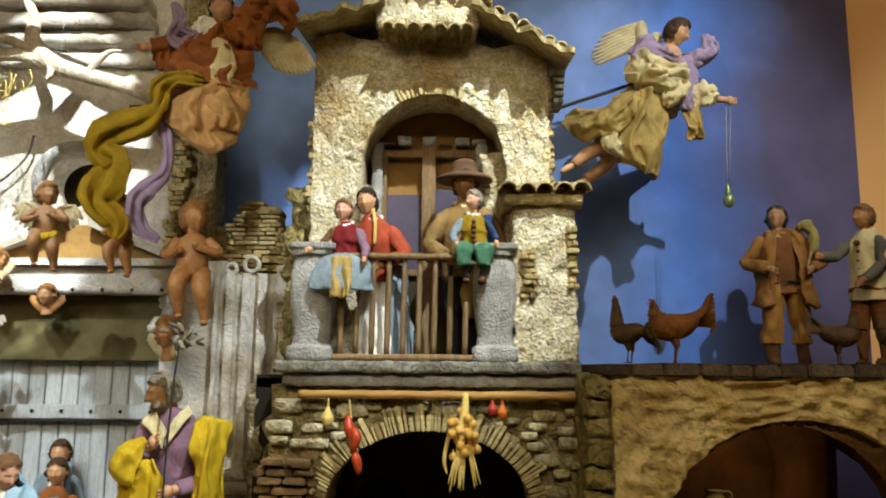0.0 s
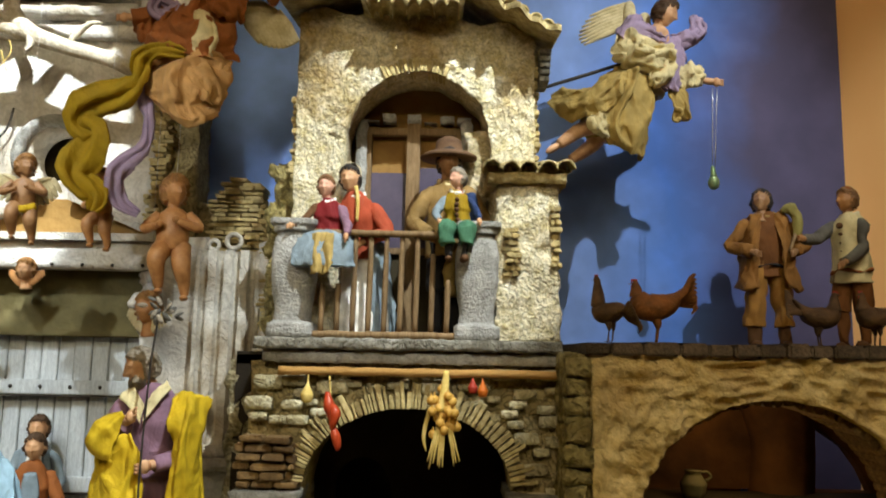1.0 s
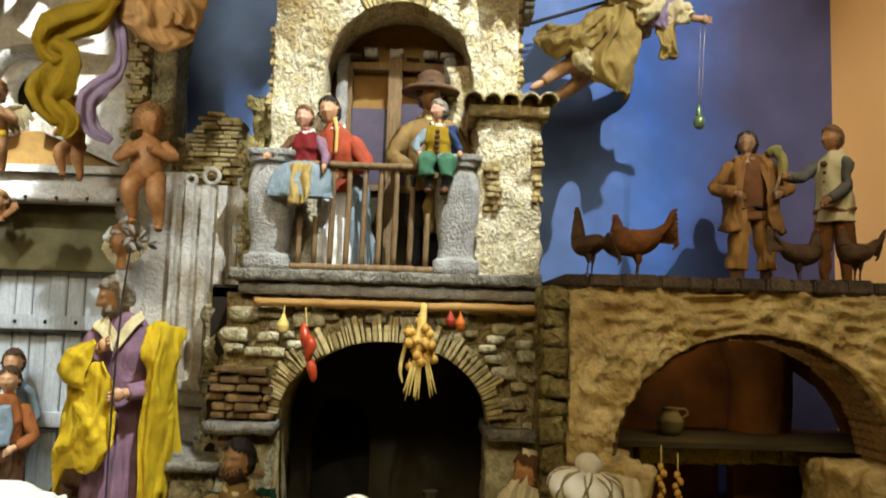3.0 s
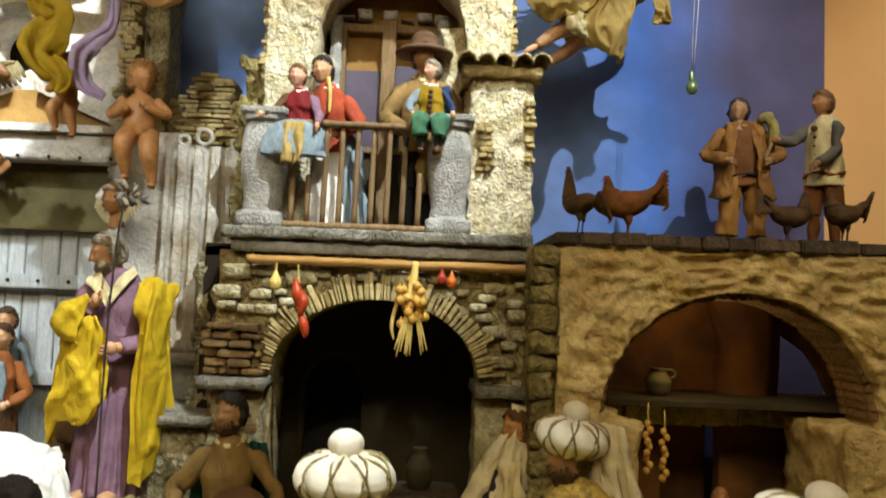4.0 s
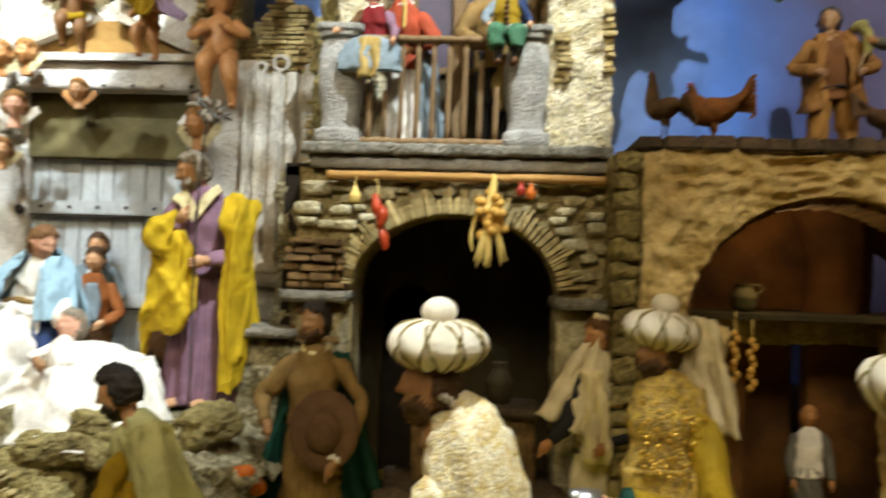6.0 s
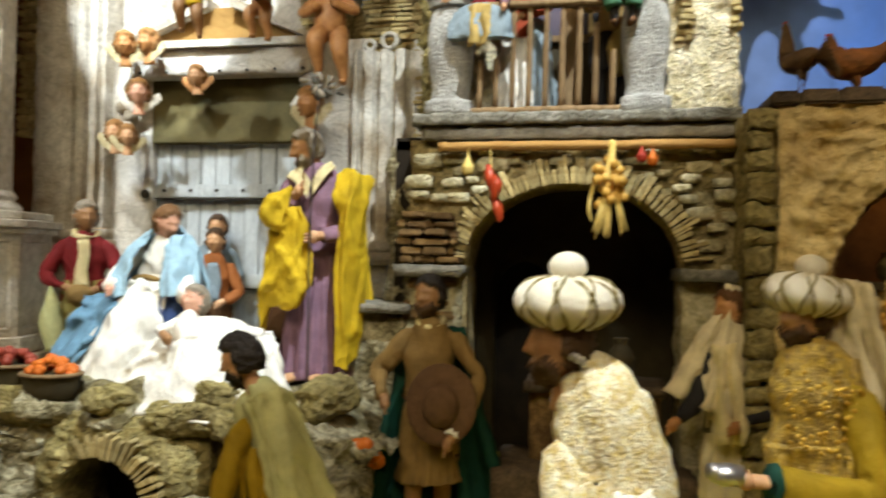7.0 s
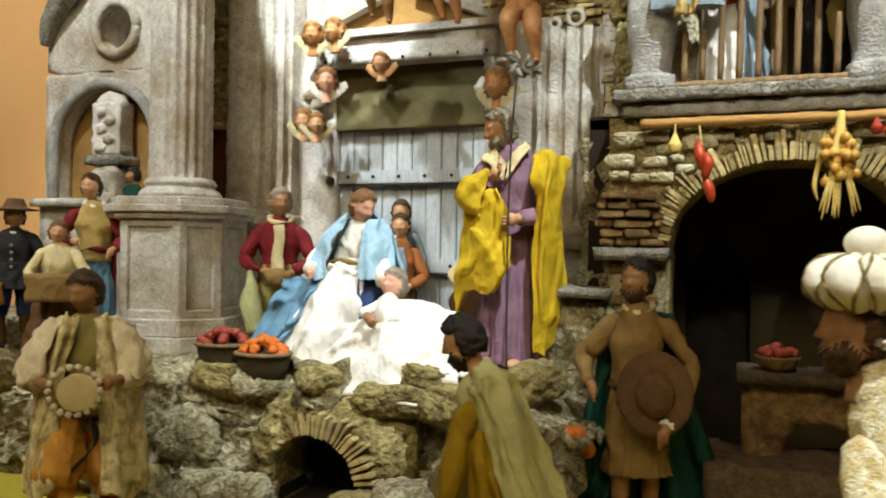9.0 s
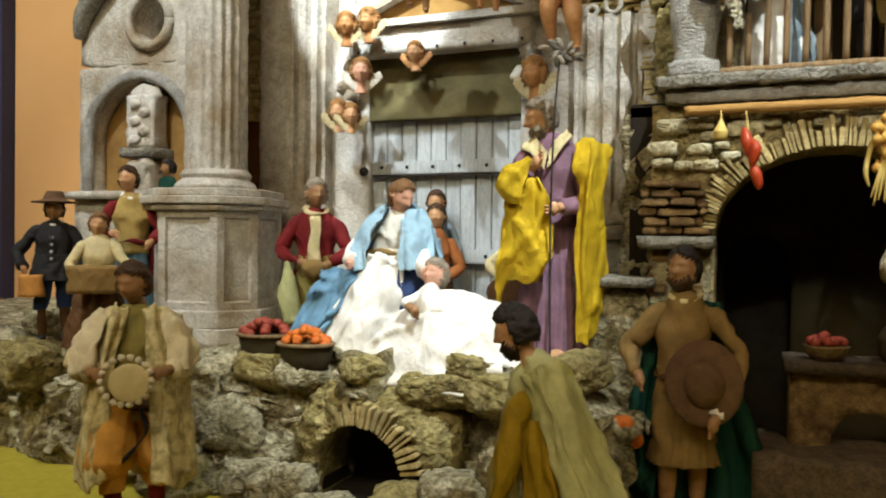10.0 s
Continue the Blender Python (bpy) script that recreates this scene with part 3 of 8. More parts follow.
culvert = thing("culvert", "small brick culvert arch in the rocky terrace", "arch", at=(-0.615, 0.95, 0.9))
bm = bmesh.new()
arch_panel(bm, -0.600, 0.952, 0.064, 0.058, 0.905, -0.73, -0.47, 1.06, 0.945, 0.10, 18, 0.010, 40, edge=0.005, n=60, disp=culvert_face)
shift(culvert, part("surround", bm, M["mossy"], culvert, "brown mossy plaster round the opening"))
# Near-black back, sides and floor put in for the tunnel's shade.
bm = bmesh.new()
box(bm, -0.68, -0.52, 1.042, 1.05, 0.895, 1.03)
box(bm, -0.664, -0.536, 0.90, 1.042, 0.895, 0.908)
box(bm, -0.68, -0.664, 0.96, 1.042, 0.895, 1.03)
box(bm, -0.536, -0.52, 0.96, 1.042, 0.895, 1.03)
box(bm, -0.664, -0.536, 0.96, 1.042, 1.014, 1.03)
shift(culvert, part("tunnel_end", bm, M["dark"], culvert, "near-black lining that paints the tunnel's shade", False))


def voussoirs(parent, m, cx, zs, hw, rise, y0, y1, length, count, a0=0.0, a1=180.0, gap=0.22, name="brick", jag=0.12, seed=1):
    """Bricks set round an arch, each a part of its own."""
    r = random.Random(seed)
    cuts = [0.0]
    for i in range(count):
        cuts.append(cuts[-1] + r.uniform(1 - jag * 1.6, 1 + jag * 1.6))
    for i in range(count):
        lo_, hi_ = cuts[i] / cuts[-1], cuts[i + 1] / cuts[-1]
        a = math.pi - radians(a0 + (a1 - a0) * (lo_ + hi_) / 2)
        px, pz = cx + hw * math.cos(a), zs + rise * math.sin(a)
        tx, tz = -hw * math.sin(a), rise * math.cos(a)
        step = math.hypot(tx, tz) * radians(a1 - a0) * (hi_ - lo_)
        ang = math.atan2(hw * math.sin(a), rise * math.cos(a)) + r.uniform(-0.06, 0.06)
        L = length * (1 + r.uniform(-jag, jag))
        b = bmesh.new()
        box(b, -0.5 * step * (1 - gap), 0.5 * step * (1 - gap), 0, y1 - y0, 0, L, min(step, L) * 0.12)
        for v in b.verts:
            k = 1 + 0.18 * v.co.z / L
            v.co.x *= k
            v.co += noise.noise_vector(v.co * 90 + V((i, seed, 0))) * step * 0.22
        ob = part(name, b, m, parent, smooth=False)
        ob.matrix_world = Matrix.Translation((px, y0 + r.uniform(-0.002, 0.002), pz)) @ Matrix.Rotation(math.pi / 2 - ang, 4, "Y")
        ob.matrix_parent_inverse = Matrix.Translation(parent.location).inverted()
        ob.matrix_basis = Matrix.Translation((px, y0 + r.uniform(-0.002, 0.002), pz)) @ Matrix.Rotation(math.pi / 2 - ang, 4, "Y")


voussoirs(culvert, M["brick"], -0.600, 0.952, 0.066, 0.060, 0.924, 0.958, 0.028, 14, 92, 178, 0.3, seed=3, jag=0.3)
voussoirs(culvert, M["brick"], -0.600, 0.952, 0.066, 0.060, 0.930, 0.958, 0.022, 6, 66, 96, 0.3, seed=4, jag=0.4)


def course(parent, m, x0, x1, y0, y1, z0, z1, rows_n, w, seed, jag=0.3, name="brick", missing=0.0, limit=None):
    """Rows of thin bricks with uneven ends, each a part of its own."""
    r = random.Random(seed)
    h = (z1 - z0) / rows_n
    for k in range(rows_n):
        x = x0 + (0 if k % 2 else -w * 0.5)
        while x < x1:
            step = w * r.uniform(0.72, 1.25)
            a, b = max(x, x0), min(x + step, x1)
            x += step
            if b - a < w * 0.25 or r.random() < missing:
                continue
            if limit and not limit((a + b) / 2, z0 + h * (k + 0.5)):
                continue
            if a == x0:
                a += r.uniform(-0.2, jag) * w * 0.5
            if b == x1:
                b -= r.uniform(-0.2, jag) * w * 0.5
            bb = bmesh.new()
            box(bb, a + w * 0.03, b - w * 0.03, y0 + r.uniform(-0.005, 0.005), y1, z0 + h * (k + r.uniform(0.02, 0.16)), z0 + h * (k + r.uniform(0.82, 0.97)), h * 0.16)
            for v in bb.verts:
                v.co += noise.noise_vector(v.co * 70) * h * 0.24
            shift(parent, part(name, bb, m, parent, smooth=False))


# ---- the tower house with its balcony ----
tower = thing("tower_house", "model house front with cream plaster tower over a dark arch", "building", at=(0, 1.2, 0.9))
T = lambda ob: shift(tower, ob)
# lower wall with the dark archway
bm = bmesh.new()
arch_panel(bm, -0.016, 1.27, 0.150, 0.115, 0.90, -0.25, 0.205, 1.45, 1.15, 0.10, 12, 0.008, 34, edge=0.003)
T(part("wall", bm, M["mortar"], tower, "rubble wall round the archway"))
voussoirs(tower, M["brick"], -0.016, 1.27, 0.150, 0.115, 1.134, 1.20, 0.030, 62, 4, 176, 0.26, seed=7, jag=0.34)
# rubble stones of the lower wall
r = random.Random(12)
placed = []
for k in range(2400):
    x, z = r.uniform(-0.245, 0.20), r.uniform(1.0, 1.437)
    inside = abs(x + 0.016) < 0.178 and (z < 1.27 or ((x + 0.016) / 0.18) ** 2 + ((z - 1.27) / 0.145) ** 2 < 1)
    if inside or (x < -0.16 and 1.2 < z < 1.35):
        continue
    w = r.uniform(0.009, 0.024)
    if any(abs(x - a) < (w + c) * 0.92 and abs(z - b) < (w + c) * 0.50 for a, b, c in placed):
        continue
    if len(placed) > 280:
        break
    placed.append((x, z, w))
    bm = bmesh.new()
    ret = bmesh.ops.create_icosphere(bm, subdivisions=2, radius=1)
    for v in ret["verts"]:
        p = v.co * (1 + 0.3 * noise.noise(v.co * 1.5 + V((k, 0, 0))))
        p = V([max(-0.62, min(0.62, t)) for t in p]) * 1.2 + noise.noise_vector(v.co * 2.3 + V((0, k, 0))) * 0.16
        v.co = V((p.x * w * 1.3 + x, p.y * 0.010 + 1.146, p.z * w * 0.62 + z))
    T(part("stone", bm, M["rubble"], tower))
# thin brown bricks of the left pier, corbelled out
course(tower, M["brown_brick"], -0.262, -0.172, 1.118, 1.16, 1.27, 1.345, 6, 0.045, 5)
course(tower, M["brown_brick"], -0.255, -0.176, 1.125, 1.16, 1.19, 1.25, 4, 0.05, 6)
bm = bmesh.new()
rough_box(bm, -0.300, -0.245, 1.21, 1.42, 0.90, 1.45, 0.012, 0.010, 32, 3)
T(part("wall", bm, M["rock"], tower, "rough rubble return wall"))
# imposts
for x0, x1 in ((-0.262, -0.166), (0.128, 0.212)):
    bm = bmesh.new()
    rough_box(bm, x0, x1, 1.105, 1.25, 1.252, 1.268, 0.012, 0.003, 50, x0)
    T(part("impost", bm, M["dark_stone"], tower))
for x0, x1 in ((-0.25, -0.172), (0.134, 0.205)):
    bm = bmesh.new()
    rough_box(bm, x0, x1, 1.128, 1.24, 0.9, 1.252, 0.012, 0.007, 40, x0)
    T(part("pier", bm, M["rubble"], tower))
# ledge, its lower moulding, the wooden beam
bm = bmesh.new()
rough_box(bm, -0.240, 0.205, 1.110, 1.30, 1.468, 1.484, 0.006, 0.0026, 85)
T(part("ledge", bm, M["dark_stone"], tower, "worn grey stone ledge"))
bm = bmesh.new()
rough_box(bm, -0.228, 0.203, 1.120, 1.30, 1.449, 1.466, 0.006, 0.0026, 85, 3)
T(part("moulding", bm, M["grey_stone"], tower))
bm = bmesh.new()
rough_box(bm, -0.202, 0.200, 1.108, 1.120, 1.431, 1.4425, 0.010, 0.0015, 30)
T(part("beam", bm, M["beam"], tower, "pale wooden beam"))
# room behind the archway, its shade painted on near-black walls
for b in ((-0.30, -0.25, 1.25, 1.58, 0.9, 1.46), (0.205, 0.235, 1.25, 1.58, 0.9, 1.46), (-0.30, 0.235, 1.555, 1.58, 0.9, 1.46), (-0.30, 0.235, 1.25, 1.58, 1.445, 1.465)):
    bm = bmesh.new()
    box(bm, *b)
    T(part("room_wall", bm, M["dark"], tower, "near-black wall, the room's shade put into its colour", False))
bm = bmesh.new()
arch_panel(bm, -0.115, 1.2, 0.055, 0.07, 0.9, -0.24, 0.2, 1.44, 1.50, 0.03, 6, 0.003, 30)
T(part("inner_wall", bm, M["dark_board"], tower, "inner wall with a doorway, shade painted in dark brown"))
# upper storey: front with the arched niche
bm = bmesh.new()
top = lambda x: 2.05 - 0.22 * max(0, x - 0.02) + 0.008 * math.sin(x * 60)
arch_panel(bm, -0.017, 1.815, 0.123, 0.128, 1.486, -0.224, 0.180, 2.03, 1.265, 0.09, 36, 0.011, 30, edge=0.004, seed=2, top=top, n=90, disp=smear(0.009, 34, 2))
T(part("wall", bm, M["plaster"], tower, "rough cream plaster front with an arched niche"))
voussoirs(tower, M["brick"], -0.017, 1.815, 0.123, 0.128, 1.256, 1.30, 0.022, 16, 62, 112, seed=17)
bm = bmesh.new()
box(bm, -0.222, -0.20, 1.35, 1.58, 1.486, 2.0)
box(bm, 0.155, 0.178, 1.35, 1.58, 1.486, 1.98)
box(bm, -0.20, 0.155, 1.56, 1.58, 1.486, 1.98)
T(part("side_wall", bm, M["plaster"], tower, smooth=False))
course(tower, M["brick"], 0.172, 0.190, 1.268, 1.30, 1.78, 1.985, 18, 0.03, 31)
course(tower, M["brick"], -0.234, -0.214, 1.268, 1.30, 1.74, 1.90, 14, 0.03, 32)
# curved head and back of the niche
bm = bmesh.new()
box(bm, -0.15, 0.115, 1.372, 1.385, 1.486, 1.96)
T(part("niche_back", bm, M["ochre"], tower, "ochre plaster at the back of the niche", False))
# door with two leaves
door = T(part("door", bmesh.new(), M["wood"], tower, "old wooden double door with violet panes"))
bm = bmesh.new()
for b in ((-0.118, -0.104, 1.352, 1.372, 1.486, 1.872), (0.048, 0.062, 1.352, 1.372, 1.486, 1.872), (-0.040, -0.016, 1.345, 1.372, 1.486, 1.878),
          (-0.104, -0.040, 1.354, 1.372, 1.858, 1.872), (-0.016, 0.048, 1.354, 1.372, 1.858, 1.872), (-0.104, -0.040, 1.356, 1.372, 1.64, 1.652), (-0.016, 0.048, 1.356, 1.372, 1.64, 1.652),
          (-0.104, -0.040, 1.356, 1.372, 1.486, 1.50), (-0.016, 0.048, 1.356, 1.372, 1.486, 1.50)):
    box(bm, *b, 0.0015)
shift(tower, part("frame", bm, M["wood"], door, smooth=False)).matrix_parent_inverse = Matrix()
for b in ((-0.104, -0.040, 1.652, 1.79), (-0.016, 0.048, 1.652, 1.80), (-0.104, -0.040, 1.50, 1.64), (-0.016, 0.048, 1.50, 1.64)):
    bm = bmesh.new()
    box(bm, b[0], b[1], 1.364, 1.368, b[2], b[3])
    # Lower panes get a dark colour: shade behind the railing, painted in.
    part("pane", bm, M["pane"] if b[2] > 1.6 else M["dark_board"], door, smooth=False)
bm = bmesh.new()
for x, w in ((-0.13, 0.018), (0.058, 0.020)):
    rough_box(bm, x, x + w, 1.34, 1.37, 1.486, 1.88, 0.01, 0.004, 40, x)
for x in (-0.115, -0.085, -0.04, -0.01, 0.02, 0.05):
    rough_box(bm, x, x + 0.024, 1.345, 1.37, 1.88, 1.888 + 0.008 * math.sin(x * 130), 0.008, 0.003, 60, x)
T(part("door_surround", bm, M["grey_stone"], tower))
bm = bmesh.new()
rough_box(bm, 0.066, 0.106, 1.30, 1.36, 1.486, 1.85, 0.010, 0.008, 30, 5)
T(part("rough_jamb", bm, M["plaster"], tower))
# chimney block to the side, with exposed bricks
bm = bmesh.new()
rough_box(bm, 0.112, 0.212, 1.19, 1.34, 1.486, 1.735, 0.0085, 0.008, 32, 9)
T(part("side_block", bm, M["plaster"], tower, "rough plaster block beside the balcony"))
course(tower, M["brick"], 0.124, 0.150, 1.180, 1.20, 1.585, 1.665, 8, 0.028, 41)
course(tower, M["brick"], 0.196, 0.214, 1.182, 1.20, 1.60, 1.70, 9, 0.02, 42)
bm = bmesh.new()
rough_box(bm, 0.098, 0.222, 1.178, 1.34, 1.735, 1.75, 0.01, 0.003, 40)
T(part("cornice", bm, M["tile"], tower))


def half_tile(bm, m, L, rad, thick=0.003, seg=8):
    rings = []
    for y in (0, L * 0.5, L):
        k = 1 - 0.18 * y / L
        for rr in (rad * k, (rad - thick) * k):
            rings.append([bm.verts.new(m @ V((rr * math.cos(math.pi * i / seg), y, rr * math.sin(math.pi * i / seg)))) for i in range(seg + 1)])
    for a in range(2):
        o0, i0, o1, i1 = rings[2 * a], rings[2 * a + 1], rings[2 * a + 2], rings[2 * a + 3]
        for k in range(seg):
            bm.faces.new([o0[k], o0[k + 1], o1[k + 1], o1[k]])
            bm.faces.new([i0[k], i1[k], i1[k + 1], i0[k + 1]])
        for k in (0, seg):
            bm.faces.new([o0[k], o1[k], i1[k], i0[k]])
    for o, i in ((rings[0], rings[1]), (rings[4], rings[5])):
        for k in range(seg):
            bm.faces.new([o[k], i[k], i[k + 1], o[k + 1]])


def tiles(parent, x0, x1, n, y, z0, z1, L, pitch, seed=1, rows_n=1):
    r = random.Random(seed)
    for j in range(rows_n):
        for i in range(n):
            u = (i + 0.5) / n
            x, z = x0 + (x1 - x0) * u, z0 + (z1 - z0) * u
            bm = bmesh.new()
            m = pose(x + r.uniform(-0.002, 0.002), y + j * L * 0.8 * math.cos(radians(pitch)), z + r.uniform(-0.002, 0.002) + j * L * 0.8 * math.sin(radians(pitch)), pitch + r.uniform(-3, 3), 0, r.uniform(-4, 4))
            half_tile(bm, m, L, abs(x1 - x0) / n * 0.56)
            shift(parent, part("roof_tile", bm, M["tile"], parent))


tiles(tower, 0.090, 0.232, 5, 1.165, 1.752, 1.752, 0.06, 12, 3, 3)
bm = bmesh.new()
box(bm, 0.098, 0.222, 1.19, 1.34, 1.75, 1.764)
T(part("chimney_top", bm, M["mortar"], tower, smooth=False))
# roof: two eaves falling to the sides, a raised middle with pantiles
bm = bmesh.new()
for (xa, za, xb, zb) in ((-0.247, 2.045, -0.10, 2.085), (0.045, 2.080, 0.212, 1.99)):
    for k in range(2):
        pass
    n = 40
    rows = []
    for i in range(n + 1):
        u = i / n
        x, z = xa + (xb - xa) * u, za + (zb - za) * u
        jag = 0.030 * noise.noise(V((x * 45, 0, 1)))
        rows.append([bm.verts.new((x, 1.178 + jag, z)), bm.verts.new((x, 1.178 + jag, z - 0.010)), bm.verts.new((x, 1.50, z + 0.04)), bm.verts.new((x, 1.50, z + 0.05))])
    for a, b in zip(rows, rows[1:]):
        for p, q in ((0, 1), (1, 2), (2, 3), (3, 0)):
            bm.faces.new([a[p], b[p], b[q], a[q]])
    bm.faces.new(rows[0])
    bm.faces.new(rows[-1])
roof = T(part("roof", bm, M["tile"], tower, "weathered tile roof with rough edges", False))
bm = bmesh.new()
rough_box(bm, -0.115, 0.055, 1.205, 1.48, 2.045, 2.098, 0.011, 0.009, 32, 4)
T(part("gable", bm, M["plaster"], tower))
tiles(tower, -0.112, 0.052, 6, 1.185, 2.100, 2.095, 0.07, 10, 5, 3)
tiles(tower, -0.105, 0.05, 7, 1.185, 2.030, 2.026, 0.07, 4, 6)
tiles(tower, 0.06, 0.205, 7, 1.190, 2.080, 1.992, 0.06, 14, 8)
# small bracket stones under the right eave
for k in range(5):
    bm = bmesh.new()
    box(bm, 0.186, 0.206 - 0.001 * k, 1.24, 1.30, 1.972 - 0.012 * k, 1.980 - 0.012 * k, 0.001)
    T(part("bracket", bm, M["dark_stone"], tower, smooth=False))
# rubble at the left of the tower, down to the pilaster
bm = bmesh.new()
for k in range(9):
    stone(bm, (-0.243 + 0.006 * math.sin(k * 2), 1.33, 1.49 + 0.034 * k), (0.027, 0.05, 0.036), k * 3.1, 0.6)
roughen(bm, 0.010, 40, 2)
T(part("broken_edge", bm, M["mossy"], tower, "broken mossy rubble edge"))

# balcony posts
PROFILE = [(0.0, 0.034), (0.004, 0.036), (0.020, 0.036), (0.024, 0.028), (0.04, 0.027), (0.09, 0.0335), (0.125, 0.034), (0.15, 0.030), (0.158, 0.026), (0.160, 0.033), (0.168, 0.033), (0.170, 0.037), (0.178, 0.037)]


def lathe(bm, prof, seg=28, sq=(0.0,), amp=0.0015):
    rings = []
    for z, rr in prof:
        ring = []
        square = z <= 0.021 or z >= 0.1695
        for k in range(seg):
            a = 2 * math.pi * k / seg
            c, s = math.cos(a), math.sin(a)
            q = 0.94 / max(abs(c), abs(s)) if square else 1 / (abs(c) ** 3.2 + abs(s) ** 3.2) ** (1 / 3.2)
            p = V((rr * q * c, rr * q * s, z))
            p += noise.noise_vector(p * 60) * amp
            ring.append(bm.verts.new(p))
        rings.append(ring)
    for p, q in zip(rings, rings[1:]):
        for k in range(seg):
            bm.faces.new([p[k], p[(k + 1) % seg], q[(k + 1) % seg], q[k]])
    for ring in (rings[0], rings[-1]):
        bm.faces.new(ring)


for x in (-0.197, 0.083):
    bm = bmesh.new()
    pr = []
    for (a, ra), (b, rb) in zip(PROFILE, PROFILE[1:]):
        for i in range(4):
            pr.append((a + (b - a) * i / 4, ra + (rb - ra) * i / 4))
    pr.append(PROFILE[-1])
    lathe(bm, pr)
    for v in bm.verts:
        v.co += V((x, 1.175, 1.486))
    T(part("balcony_post", bm, M["grey_stone"], tower, "squat grey stone balcony post"))
# railing
railing = T(part("railing", bmesh.new(), M["wood"], tower, "thin wooden balcony railing"))
bm = bmesh.new()
rough_box(bm, -0.165, 0.052, 1.152, 1.166, 1.640, 1.649, 0.01, 0.0012, 50)
part("top_rail", bm, M["wood"], railing)
bm = bmesh.new()
rough_box(bm, -0.167, 0.052, 1.150, 1.168, 1.486, 1.496, 0.01, 0.0012, 50)
part("bottom_rail", bm, M["wood"], railing)
for i in range(9):
    x = -0.152 + 0.0236 * i
    bm = bmesh.new()
    topz = (1.560, 1.565, 1.64, 1.64, 1.64, 1.64, 1.64, 1.615, 1.575)[i]
    tube(bm, [(x, 1.159, 1.494), (x + 0.001, 1.158, 1.56), (x + 0.002, 1.159, topz)], [0.0042, 0.0046, 0.0036], 0, 8, 6)
    part("baluster", bm, M["wood"], railing)

# the lower storey and the balcony stand a little further back, at the same bearing
HUB = V((0.05, 0.01, 1.42))


def deepen(ob, k):
    ob.matrix_basis = Matrix.Translation(HUB) @ Matrix.Scale(k, 4) @ Matrix.Translation(-HUB) @ ob.matrix_basis


LOW = ("stone", "wall", "impost", "pier", "brick", "ledge", "moulding", "beam")
bpy.context.view_layer.update()
for ob in list(tower.children):
    kind = ob.name.split(".")[0]
    if kind in ("balcony_post", "railing"):
        deepen(ob, 1.030)
    elif kind in ("ledge", "moulding", "beam"):
        deepen(ob, 1.048)
    elif kind in LOW:
        zs = [(ob.matrix_basis @ v.co).z for v in ob.data.vertices]
        if max(zs) < 1.48:
            deepen(ob, 1.035)

# low stone bench inside the archway, with its own little arch
bench = thing("stone_hearth", "low stone bench with a small dark arch", "bench", at=(0, 1.2, 0.9))
bm = bmesh.new()
arch_panel(bm, 0.02, 0.99, 0.043, 0.045, 0.90, -0.075, 0.11, 1.085, 1.18, 0.07, 8, 0.008, 40)
shift(bench, part("body", bm, M["brown_brick"], bench))
bm = bmesh.new()
rough_box(bm, -0.082, 0.118, 1.165, 1.27, 1.083, 1.098, 0.012, 0.003, 40)
shift(bench, part("slab", bm, M["capbrick"], bench))
bm = bmesh.new()
rough_box(bm, -0.12, 0.15, 1.10, 1.25, 0.895, 0.985, 0.016, 0.008, 30)
tagged(fin(bm, "stone_step", M["capbrick"]), "worn grey stone step before the archway", "step")

bowl = thing("fruit_bowl", "clay bowl heaped with dull red fruit", "bowl", at=(-0.03, 1.20, 1.098))
bm = bmesh.new()
tube(bm, [(-0.03, 1.20, 1.097), (-0.03, 1.20, 1.105), (-0.03, 1.20, 1.118)], [0.014, 0.024, 0.030], 0, 20)
shift(bowl, part("dish", bm, M["brown_brick"], bowl))
rr = random.Random(3)
for k in range(14):
    bm = bmesh.new()
    a, d = rr.uniform(0, 6.28), rr.random() ** 0.5
    ell(bm, (-0.03 + 0.022 * d * math.cos(a), 1.20 + 0.022 * d * math.sin(a), 1.122 + 0.010 * (1 - d)), 0.0072, 0, u=8, v=6)
    shift(bowl, part("fruit", bm, M["redfruit"], bowl))
bm = bmesh.new()
tube(bm, [(0.055, 1.22, 1.097), (0.055, 1.22, 1.11), (0.055, 1.22, 1.13), (0.055, 1.22, 1.15), (0.055, 1.22, 1.16)], [0.014, 0.02, 0.022, 0.010, 0.012], 0, 18)
tagged(fin(bm, "clay_jug", M["dark_board"]), "dark clay jug on the stone bench", "jug")

# ---- the golden wall with the wide arch ----
hall = thing("arched_wall", "golden plaster wall with a wide brick arch", "wall", at=(0.5, 1.1, 0.9))
Hh = lambda ob: shift(hall, ob)
bm = bmesh.new()
arch_panel(bm, 0.492, 1.235, 0.196, 0.177, 1.20, 0.236, 0.78, 1.470, 1.07, 0.10, 46, 0.012, 22, seed=5, edge=0.003, n=110, disp=smear(0.021, 19, 5))
Hh(part("wall", bm, M["gold_plaster"], hall, "golden rough plaster front"))
bm = bmesh.new()
rough_box(bm, 0.776, 1.30, 1.07, 1.23, 0.90, 1.470, 0.015, 0.009, 25, 2)
Hh(part("wall", bm, M["gold_plaster"], hall))
bm = bmesh.new()
rough_box(bm, 0.205, 0.245, 1.075, 1.50, 0.90, 1.470, 0.011, 0.007, 35, 7)
Hh(part("side_wall", bm, M["mossy"], hall, "side wall of dark rubble"))
r = random.Random(21)
z = 0.95
